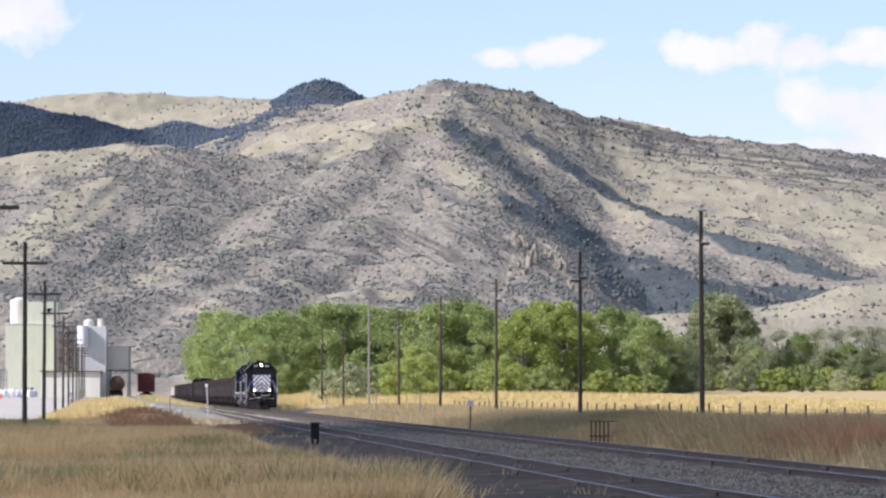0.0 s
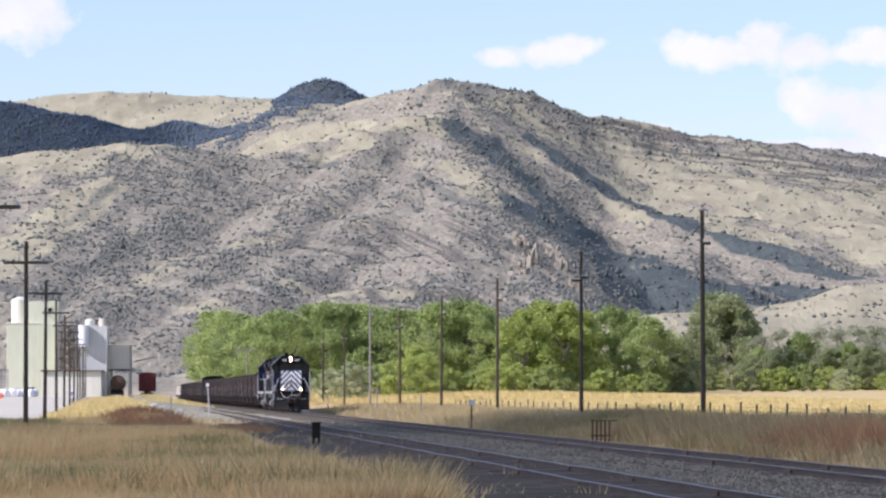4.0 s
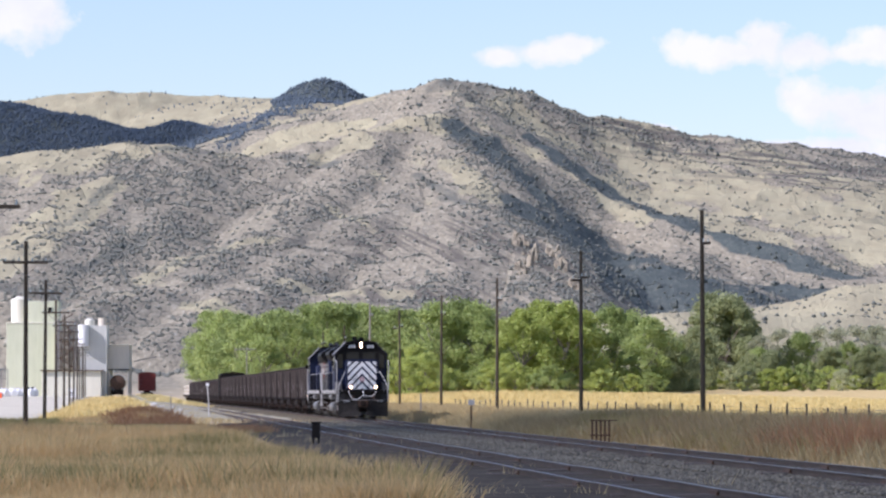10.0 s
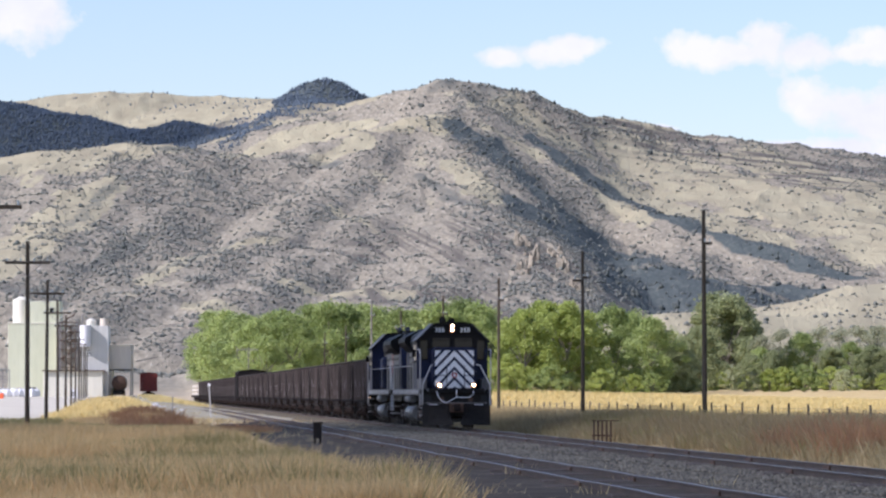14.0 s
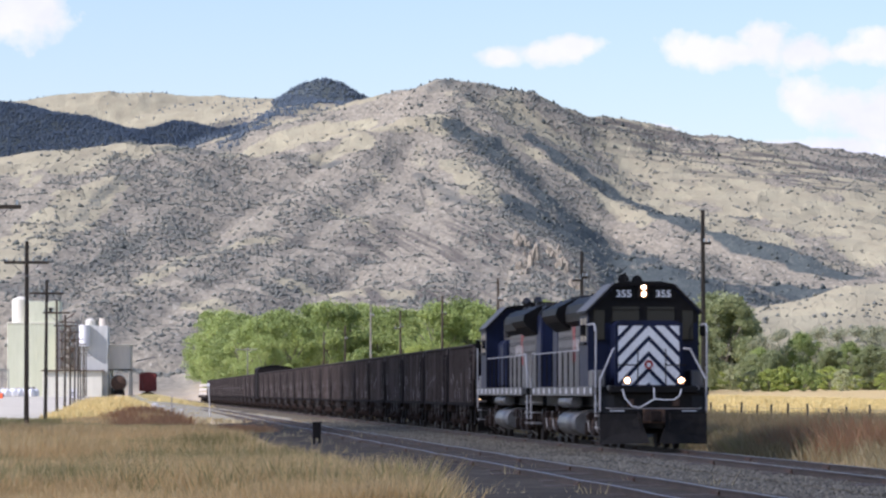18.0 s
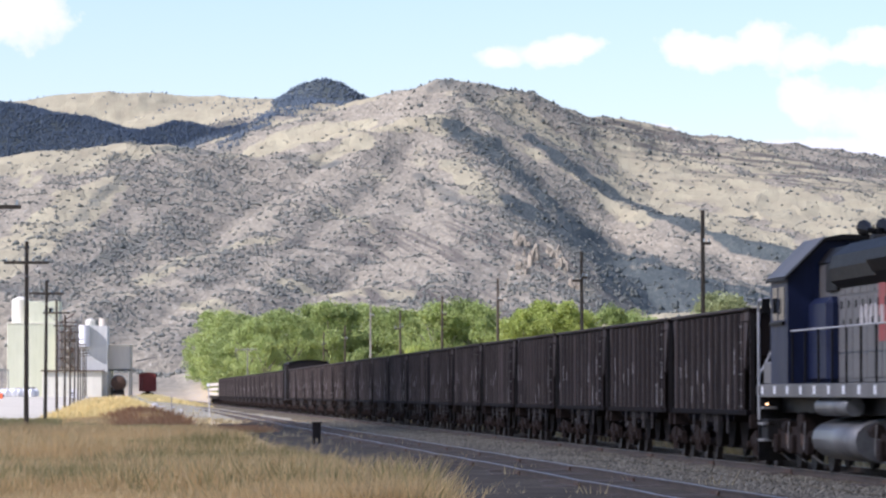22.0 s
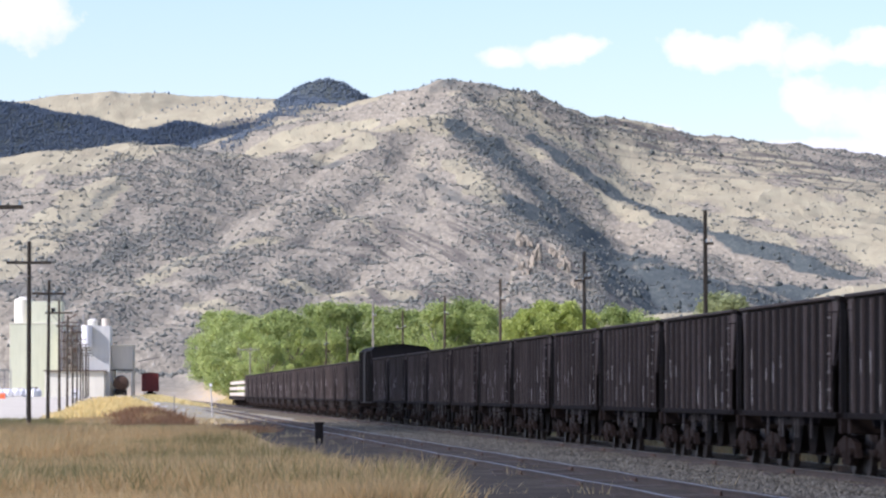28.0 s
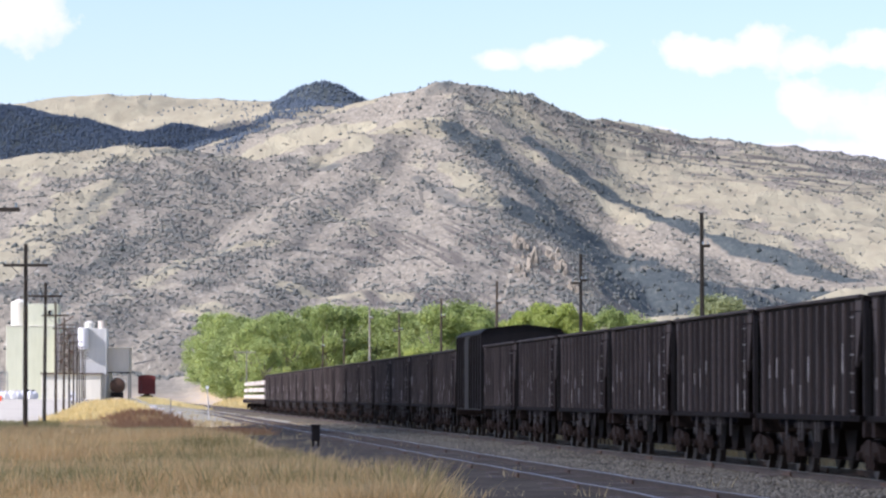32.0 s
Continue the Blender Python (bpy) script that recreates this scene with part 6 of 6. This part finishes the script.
    part("foot", prism(B(), [(-0.4, 0.0), (0.4, 0.0), (0.4, 0.2), (-0.4, 0.2)], 10.1, 13.7), M_WHITE, barrier)
    sign = thing("road_sign", stand(-42.2, 510), "white sign board with dark bars beside the gravel road", "sign")
    part("post", box(B(), -0.05, 0.05, -0.05, 0.05, -0.3, 1.2), M_POST, sign)
    board = part("board", box(B(), -0.45, 0.45, -0.09, -0.05, 0.9, 1.9, 0.01), M_WHITE, sign)
    part("text_bar", box(B(), -0.32, 0.32, -0.096, -0.089, 1.35, 1.5), M_BLACK, board)
    part("text_bar", box(B(), -0.25, 0.25, -0.096, -0.089, 1.12, 1.22), M_BLACK, board)


plant()


def pale_rocks():
    rng = random.Random(31)
    for k in range(9):
        s, y = rng.uniform(2.9, 6.0), rng.uniform(395, 520)
        p = on_line(s, y)
        bm = B()
        r = bmesh.ops.create_icosphere(bm, subdivisions=2, radius=rng.uniform(0.25, 0.6))
        for v in r["verts"]:
            v.co = v.co * (1 + 0.5 * noise.noise(v.co * 2.5 + Vector((k, 0, 0))))
            v.co.z = max(v.co.z * 0.7, -0.1)
        ob = new("limestone_rock", mesh_of("limestone_rock", bm, M_CONCRETE))
        ob.matrix_basis = stand(p.x, p.y) @ Matrix.Translation((0, 0, 0.12))
        tagged(ob, "pale limestone rock lying on the yard gravel", "rock", "rocks in the yard")


pale_rocks()


def standing_cars():
    g = 0.85
    t = thing("tank_car", Matrix.Translation((-59.6, 821, g)) @ pose(0, 0, 0, 0, 0, HEAD), "white tank car with a rusty brown end in the shed", "tank car")
    rounded(part("tank", rod(B(), (-12.0, 0, 2.5), (-0.12, 0, 2.5), 1.56, n=32), M_SILOWHITE, t))
    part("tank_end", rod(rod(B(), (-0.12, 0, 2.5), (0.25, 0, 2.5), 1.45, 1.3, 32), (0.25, 0, 2.5), (0.4, 0, 2.5), 1.3, 0.3, 32), M_PLATE, t, "rusty dark brown tank end")
    part("frame", box(B(), -12.4, 0.5, -1.1, 1.1, 0.75, 1.25), M_BLACK, t)
    car_truck(t, -1.2)
    car_truck(t, -10.8)
    b = boxcar(Matrix.Translation((-55.9, 846, g)) @ pose(0, 0, 0, 0, 0, HEAD), "red_boxcar", "faded dark red boxcar standing on the yard track", M_BOXRED, 12.0, 4.55)
    for x in (-60.0, -55.9):
        rt = thing("yard_track", Matrix.Translation((x, 846, g)) @ pose(0, 0, 0, 0, 0, HEAD), "yard track of worn rails in pale gravel", "track", kind="structure")
        for mid in (-0.7535, 0.7535):
            part("rail", prism(B(), rail_profile(mid), -30, 120 if x > -58 else 60), M_RAIL, rt)
        bed = prism(B(), [(-1.6, -0.19), (1.6, -0.19), (2.2, -0.7), (-2.2, -0.7)], -30, 120 if x > -58 else 60)
        part("bed", bed, M_GRAVEL, rt)


standing_cars()


# ---- trees ----
def leaf_cloud(rng, centres, radii, per, size):
    """Many small tilted leaves gathered in clumps: verts and faces."""
    n = len(centres) * per
    c = np.repeat(centres, per, 0)
    r = np.repeat(radii, per)
    d = rng.normal(size=(n, 3))
    d /= np.linalg.norm(d, axis=1, keepdims=True)
    p = c + d * (r * rng.random(n) ** 0.4)[:, None] * np.array([1, 1, 0.8])
    a = rng.normal(size=(n, 3))
    a /= np.linalg.norm(a, axis=1, keepdims=True)
    b = np.cross(a, rng.normal(size=(n, 3)))
    b /= np.linalg.norm(b, axis=1, keepdims=True)
    s = size * rng.uniform(0.6, 1.3, n)[:, None]
    verts = np.stack([p - a * s, p + b * s * 0.6, p + a * s, p - b * s * 0.6], 1).reshape(-1, 3)
    return verts, np.arange(4 * n).reshape(n, 4)


def tree(m, name, seed, mat, label, height, spread, low=0.03, clumps=72, per=170, leaf=0.2, group="cottonwoods along the creek"):
    rng = np.random.default_rng(seed)
    root = thing(name, m, label, "tree", group)
    part("trunk", rod(B(), (0, 0, -0.4), (0, 0, height * 0.45), height * 0.022, height * 0.012, 8), M_BARK, root, "grey furrowed trunk")
    for k in range(9 if height > 6 else 4):
        a, z = k * 2.4 + rng.uniform(-0.3, 0.3), height * rng.uniform(0.16, 0.45)
        d, up = spread * rng.uniform(0.4, 0.85), height * rng.uniform(0.12, 0.42)
        mid = Vector((math.cos(a) * d * 0.5, math.sin(a) * d * 0.5, z + up * 0.6))
        end = Vector((math.cos(a) * d, math.sin(a) * d, z + up))
        part("limb", rod(rod(B(), (0, 0, z), mid, height * 0.010, height * 0.007, 6), mid, end, height * 0.007, height * 0.003, 6), M_BARK, root)
    u = rng.uniform(0, 2 * math.pi, clumps)
    t = rng.uniform(low, 1, clumps)
    wide = spread * np.sin(np.clip((t - low * 0.5) / (1 - low * 0.5), 0, 1) ** 0.8 * math.pi) ** 0.6
    lobes = 1 + 0.28 * np.sin(3 * u + seed) + 0.18 * np.sin(5 * u + 7 * t + seed)
    rr = wide * lobes * rng.uniform(0.25, 1.0, clumps) ** 0.5
    c = np.stack([rr * np.cos(u), rr * np.sin(u), height * (t * 0.94)], -1)
    radii = height * rng.uniform(0.065, 0.135, clumps)
    v, f = leaf_cloud(rng, c, radii, per, leaf)
    ob = new("crown", arrays_mesh("crown", v, f, mat))
    ob.parent = root
    return root


def woods():
    kinds = {
        "green": [tree(Matrix.Translation((-3000, -3000 - 30 * k, 0)), "cottonwood_tree", 30 + k, M_LEAF, "tall green cottonwood with a broad leafy crown", 14, 4.6 + 0.4 * k, clumps=78, low=0.05) for k in range(3)],
        "yellow": [tree(Matrix.Translation((-3100, -3000 - 30 * k, 0)), "yellowing_cottonwood", 40 + k, M_LEAFY, "cottonwood turning yellow-green beside the field", 12, 4.4 + 0.4 * k) for k in range(2)],
        "dull": [tree(Matrix.Translation((-3200, -3000 - 30 * k, 0)), "dull_green_tree", 50 + k, M_LEAFDK, "dense dull green tree behind the field", 12, 4.2 + 0.4 * k, clumps=100) for k in range(2)],
        "grey": [tree(Matrix.Translation((-3300, -3000 - 30 * k, 0)), "grey_willow", 60 + k, M_LEAFGREY, "thin grey-green willow with bare limbs showing", 11, 4.0 + 0.4 * k, clumps=74, per=80, leaf=0.16) for k in range(2)],
        "bush": [tree(Matrix.Translation((-3400, -3000 - 30 * k, 0)), "willow_bush", 70 + k, (M_LEAFPALE, M_LEAFY, M_LEAF)[k], "rounded willow bush at the field's edge", 5, 3.0, 0.02, 60, 80, 0.15, "bushes at the field's edge") for k in range(3)],
    }
    rng = random.Random(5)

    def plant_at(kind, across, y, height, which=None):
        """across: degrees right of the camera's line of sight."""
        src = kinds[kind][rng.randrange(len(kinds[kind])) if which is None else which]
        base = {"green": 14, "yellow": 12, "dull": 12, "grey": 11, "bush": 5}[kind]
        height = height * 0.86 if across > 3.7 else height + (1.2 if height > 5.2 else 0.4)
        slope = math.tan(radians(across * 0.9937))
        if slope < 0:  # none of them stands on the main line
            y, height = max(y, 24.0 / (LEAN + slope)), height * max(1.0, 24.0 / (LEAN + slope) / y)
        x = slope * y
        s = height / base
        copy_thing(src, stand(x, y) @ Matrix.Rotation(rng.uniform(0, 6.28), 4, "Z") @ Matrix.Diagonal((s * rng.uniform(0.9, 1.12), s * rng.uniform(0.9, 1.12), s, 1)))
    for a, y, h in ((-3.02, 790, 11.5), (-2.82, 800, 13.5), (-2.60, 815, 13.8), (-2.42, 790, 13.0), (-2.2, 820, 14.2), (-1.98, 800, 13.6), (-1.74, 830, 14.8), (-1.5, 815, 15.0), (-1.28, 825, 14.8),
                    (-1.05, 830, 14.6), (-0.85, 820, 14.0), (-0.62, 815, 13.6), (-2.7, 860, 14.4), (-2.1, 870, 15.0), (-1.6, 880, 15.4), (-1.0, 880, 15.0), (-0.4, 850, 13.6), (-2.9, 770, 9.0), (-2.3, 770, 9.5)):
        plant_at("green", a, y, h)
    for a, y, h in ((-0.10, 640, 12.0), (0.18, 650, 12.6), (0.42, 640, 11.8), (0.30, 700, 13.0), (2.15, 650, 11.6), (2.42, 660, 11.0), (2.62, 640, 9.8)):
        plant_at("green", a, y, h)
    for a, y, h in ((1.02, 630, 10.8), (1.28, 640, 12.2), (1.55, 635, 12.0), (1.78, 645, 10.6), (0.82, 650, 9.5), (-0.22, 600, 5.2), (-0.38, 605, 5.6)):
        plant_at("yellow", a, y, h)
    for a, y, h in ((2.85, 660, 7.0), (3.05, 665, 7.4), (3.25, 690, 9.0), (3.42, 770, 15.6), (3.62, 765, 15.0), (0.65, 720, 10.5), (0.0, 720, 10.5), (3.0, 700, 7.0)):
        plant_at("dull", a, y, h)
    for a, y, h in ((4.05, 760, 11.0), (4.3, 780, 12.2), (4.8, 790, 12.8), (5.05, 780, 12.4), (5.3, 770, 12.6), (5.55, 780, 13.2), (5.8, 770, 12.8), (3.85, 770, 10.0)):
        plant_at("grey", a, y, h)
    for a, y, h in ((4.55, 770, 11.6), (5.2, 760, 9.6), (4.05, 745, 8.4)):
        plant_at("green", a, y, h)
    for a, y, h in ((4.2, 740, 8.0), (4.95, 745, 8.6), (5.45, 745, 9.0), (3.95, 735, 7.0)):
        plant_at("dull", a, y, h)
    for a, y, h, k in ((-1.45, 600, 4.0, 0), (-1.2, 590, 4.6, 0), (-1.0, 600, 3.8, 0), (-0.62, 590, 4.6, 1), (-0.45, 585, 4.8, 1), (-0.8, 620, 4.2, 2), (-1.05, 640, 6.0, 2), (4.35, 690, 4.6, 1), (4.6, 690, 5.0, 2),
                       (4.15, 690, 4.2, 1), (3.9, 690, 3.6, 0), (0.62, 620, 3.5, 1), (2.0, 620, 3.0, 1), (-0.05, 610, 4.0, 1), (5.1, 700, 4.0, 0), (2.7, 640, 3.6, 2)):
        plant_at("bush", a, y, h, k)
    for k in range(34):  # undergrowth that closes the foot of the trees
        a = -2.5 + 8.2 * (k + rng.uniform(0, 0.9)) / 34
        plant_at("bush", a, (775 if a < -0.5 else 625 if a < 2.8 else 735) + rng.uniform(-8, 8), rng.uniform(2.4, 4.4) * (1.2 if a > 2.8 else 1.0), rng.choice((1, 2, 2) if a < 2.8 else (0, 1, 1, 2)))
    for group in kinds.values():
        for ob in group:
            for o in (*ob.children_recursive, ob):
                bpy.data.objects.remove(o)


woods()


# ---- scrub and firs on the hills ----
def blobs(points, sizes, tall, rng, name, mat, label, category):
    base = np.array([(0.9, 0.3, 0), (-0.2, 0.95, 0.05), (-0.9, -0.2, -0.05), (0.15, -0.95, 0), (0.1, 0, 0.95), (0, 0, -0.7), (-0.45, -0.3, 0.7)])
    tri = np.array([(0, 1, 4), (1, 6, 4), (1, 2, 6), (2, 3, 6), (3, 4, 6), (3, 0, 4), (1, 0, 5), (2, 1, 5), (3, 2, 5), (0, 3, 5)])
    n, k = len(points), len(base)
    jag = rng.uniform(0.45, 1.4, (n, k, 1))
    v = base[None] * jag * sizes[:, None, None] * np.array([1, 1, tall])
    v = v + points[:, None, :] + np.array([0, 0, 0.22 * tall]) * sizes[:, None, None]
    f = tri[None] + (np.arange(n) * k)[:, None, None]
    me = arrays_mesh(name, v.reshape(-1, 3), f.reshape(-1, 3), mat)
    me.polygons.foreach_set("use_smooth", np.ones(len(me.polygons), bool))
    return tagged(new(name, me), label, category, kind="stuff")


def scrub():
    rng = np.random.default_rng(12)
    n = 250000
    a, y = np.radians(rng.uniform(-6.2, 6.2, n)), 1330 + 2270 * rng.random(n) ** 0.8
    x = np.tan(a) * y
    z = ground_z(x, y)
    shady = np.clip((z - ground_z(x + 6, y)) / 6 * 1.0, -0.15, 0.3)  # more of it on slopes that face right, away from the sun
    dens = 0.22 + 0.28 * fractal(x, y * 0.25, 1 / 90, 21, 3) + 0.34 * streaks(x, y) + 0.55 * fractal(x, y * 0.22, 1 / 12, 23, 3) + shady - 0.30 * grass_cover(x, y) - 0.12 * timber(x, y)
    dens = dens * (1 - 0.35 * smooth(110, 190, x) * smooth(2450, 2700, y))
    keep = (rng.random(n) < np.clip(dens, 0.035, 0.8) * (1 - 0.8 * smooth(0.45, 0.9, timber(x, y)))) & (z > 6)
    x, y, z = x[keep], y[keep], z[keep]
    pts = np.stack([x, y, z], -1)[:50000]
    blobs(pts, (0.40 + 1.2 * rng.random(len(pts)) ** 2.4) * (0.55 + 0.45 * pts[:, 1] / 2500), 0.8, rng, "juniper_scrub", M_HAZED_SCRUB, "scattered dark juniper and sage scrub on the hillsides, paled by painted haze", "scrub")
    n = 60000
    a, y = np.radians(rng.uniform(-5.5, 5.5, n)), rng.uniform(1950, 3380, n)
    x = np.tan(a) * y
    ok = timber(x, y) > 0.1 + 1.3 * rng.random(n)
    crest = (y > 3180) & (x > -30) & (x < 260) & (rng.random(n) < 0.10 * smooth(300, 0, x))
    ok = (ok & (rng.random(n) < 0.12)) | crest
    x, y = x[ok], y[ok]
    pts = np.stack([x, y, ground_z(x, y)], -1)[:4000]
    blobs(pts, 0.6 + 1.5 * rng.random(len(pts)) ** 2.4, 1.25, rng, "slope_trees", M_TIMBER_TREES, "thick dark trees in the mountain's shaded draws", "forest")
    n = 120000
    a, y = np.radians(rng.uniform(-6.3, -0.4, n)), rng.uniform(3000, 4620, n)
    x = np.tan(a) * y
    z = ground_z(x, y)
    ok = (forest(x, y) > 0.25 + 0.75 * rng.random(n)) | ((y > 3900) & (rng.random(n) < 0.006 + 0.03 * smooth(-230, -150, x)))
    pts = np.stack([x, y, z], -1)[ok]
    blobs(pts, rng.uniform(0.6, 1.3, len(pts)), 1.7, rng, "fir_forest", M_HAZED_FIR, "dense dark fir forest on the shaded hill, blue haze in its colour", "forest")


scrub()


# ---- grass and weeds ----
def tufts(name, x, y, height, per, mat, label, seed, spread=0.22, width=0.010, category="grass"):
    rng = np.random.default_rng(seed)
    n = len(x)
    z = ground_z(x, y)
    base = np.repeat(np.stack([x, y, z], -1), per, 0)
    h = np.repeat(height, per) * rng.uniform(0.45, 1.1, n * per)
    off = rng.normal(size=(n * per, 2)) * spread
    lean = rng.normal(size=(n * per, 2)) * 0.34 + off * 0.6
    w = rng.normal(size=(n * per, 2))
    w = w / np.linalg.norm(w, axis=1, keepdims=True) * width * rng.uniform(0.6, 1.5, (n * per, 1))
    p = base.copy()
    p[:, :2] += off
    top = p + np.stack([lean[:, 0] * h, lean[:, 1] * h, h], -1)
    side = np.concatenate([w, np.zeros((n * per, 1))], 1)
    mid = (p + top) / 2 + np.array([0, 0, 0.05])
    v = np.stack([p - side, p + side, mid + side, top, mid - side], 1).reshape(-1, 3)
    v[:, 2] -= 0.02
    k = np.arange(n * per)[:, None] * 5
    f = np.concatenate([k + np.array([[0, 1, 2]]), k + np.array([[0, 2, 4]]), k + np.array([[4, 2, 3]])], 0)
    ob = new(name, arrays_mesh(name, v, f, mat))
    return tagged(ob, label, category, kind="stuff")


def meadows():
    rng = np.random.default_rng(77)

    def spots(n, s0, s1, y0, y1, power=1.0):
        y = y0 + (y1 - y0) * rng.random(n) ** power
        s = rng.uniform(s0, s1, n)
        return s - LEAN * y, y, s
    # bank left of the tracks
    x, y, s = spots(17000, -9, 5.2, 62, 250, 1.3)
    ok = (np.abs(x) < y * 0.105 + 1) & (s < 4.1 + 0.9 * fractal(x, y, 1 / 8, 3, 2) + 0.004 * y)
    x, y = x[ok], y[ok]
    patch = fractal(x, y, 1 / 11, 31, 3) + 0.3 * rng.normal(size=len(x)) * 0.5
    h = (0.52 + 0.75 * fractal(x, y, 1 / 6, 41, 3)) * (0.3 + 0.7 * smooth(215, 135, y))
    green, red = patch > 0.30, (patch < -0.34) | ((x + LEAN * y > 3.4 + rng.normal(size=len(x)) * 1.2) & (y < 125) & (rng.random(len(x)) < 0.6))
    rest = ~green & ~red
    tufts("dry_grass", x[rest], y[rest], h[rest], 23, M_GRASS, "tall dry tan grass on the bank beside the tracks", 1, 0.26, 0.008)
    tufts("green_weeds", x[green], y[green], h[green] * 1.05, 26, M_GRASSGRN, "greenish weeds among the dry grass", 2)
    tufts("orange_weeds", x[red], y[red], h[red], 28, M_GRASSRED, "orange-tan weeds among the dry grass", 3, 0.24, 0.007)
    # straw-coloured bank by the road, and red brush at its end
    x, y, s = spots(5200, -3.9, 2.3, 262, 470)
    tufts("straw_grass", x, y, 0.28 + 0.25 * rng.random(len(x)), 14, M_BANK, "sunlit straw-yellow grass bank by the gravel road", 4, 0.35, 0.02)
    x, y, s = spots(190, 0.2, 3.6, 228, 262)
    x2, y2, s2 = spots(70, 5.0, 6.2, 193, 203)
    x, y = np.concatenate([x, x2]), np.concatenate([y, y2])
    tufts("red_brush", x, y, 0.34 + 0.2 * rng.random(len(x)), 40, M_RUST, "rounded rust-red brush at the end of the bank", 5, 0.4, 0.014, "brush")
    # beyond the main line
    x, y, s = spots(6500, 18.6, 27.5, 100, 420)
    tall = 0.35 + 0.25 * rng.random(len(x))
    tufts("field_edge_grass", x, y, tall, 14, M_EDGE, "dry grass between the main line and the fence", 6, 0.3, 0.014)
    x, y, s = spots(1500, 18.8, 23.5, 118, 215)
    keep = fractal(x, y, 1 / 14, 51, 2) > -0.1
    tufts("brown_brush", x[keep], y[keep], (0.38 + 0.35 * rng.random(keep.sum())) * (1 + 0.9 * fractal(x[keep], y[keep], 1 / 4, 53, 2)), 44, M_GRASSBRN, "tangled brown brush beyond the main line", 7, 0.35, 0.010, "brush")
    low = fractal(x, y, 1 / 5, 58, 2) > 0.24
    tufts("olive_weeds", x[low], y[low], 0.5 + 0.3 * rng.random(low.sum()), 50, M_GRASSGRN, "olive green weeds in clumps beyond the main line", 12, 0.4, 0.010, "brush")
    x, y, s = spots(50, 19.5, 21.5, 118, 134)
    tufts("red_weeds", x, y, 0.8 + 0.4 * rng.random(len(x)), 40, M_RUST, "rust-red weeds beyond the main line", 8, 0.35, 0.012, "brush")
    x, y, s = spots(9500, 28.5, 75, 140, 640, 0.8)
    tufts("golden_field", x, y, (0.17 + 0.12 * rng.random(len(x))) * (1 + 1.2 * np.clip(fractal(x, y * 0.5, 1 / 8, 57, 2), 0, 1)), 12, M_STRAW, "sunlit golden grass field before the trees", 9, 0.6, 0.026)
    x, y, s = spots(5000, 18.0, 60, 480, 790)
    tufts("far_straw", x, y, 0.4 + 0.4 * rng.random(len(x)), 10, M_STRAW, "golden grass before the cottonwoods", 11, 0.6, 0.04)
    x, y, s = spots(900, 5.0, 11.6, 560, 820)
    tufts("yard_straw", x, y, 0.4 + 0.35 * rng.random(len(x)), 12, M_STRAW, "golden grass between the yard tracks", 13, 0.6, 0.04)
    x, y, s = spots(900, 3.0, 11.4, 262, 520)
    keep = fractal(x, y * 0.3, 1 / 6, 63, 3) > 0.08
    tufts("yard_weeds", x[keep], y[keep], 0.2 + 0.2 * rng.random(keep.sum()), 12, M_EDGE, "thin dry weeds on the yard gravel", 14, 0.45, 0.02)
    x, y, s = spots(420, -7.0, -3.2, 205, 262)
    tufts("roadside_weeds", x, y, 0.3 + 0.25 * rng.random(len(x)), 26, M_GRASSGRN, "olive green weeds at the foot of the road poles", 15, 0.3, 0.014)
    # sparse weeds in the cinders
    x, y, s = spots(150, 4.6, 11.6, 64, 260)
    tufts("cinder_weeds", x, y, 0.2 + 0.3 * rng.random(len(x)), 14, M_EDGE, "sparse dry weeds between the tracks", 10, 0.12, 0.008)


meadows()


# ---- what moves ----
def motions():
    for ob, back, turned in TRAIN:
        walk(ob, [(t, rail_pose(back, t, turned)) for t in (0.0, 16.0, 32.0)])
    for ob, way in ((CLOUD_NEAR, (8, 16)), (CLOUD_FAR, (74, 104))):
        start = ob.matrix_basis.copy()
        walk(ob, [(t, Matrix.Translation((d, 0, 0)) @ start) for t, d in zip((0.0, 16.0, 32.0), (0, *way))])


motions()
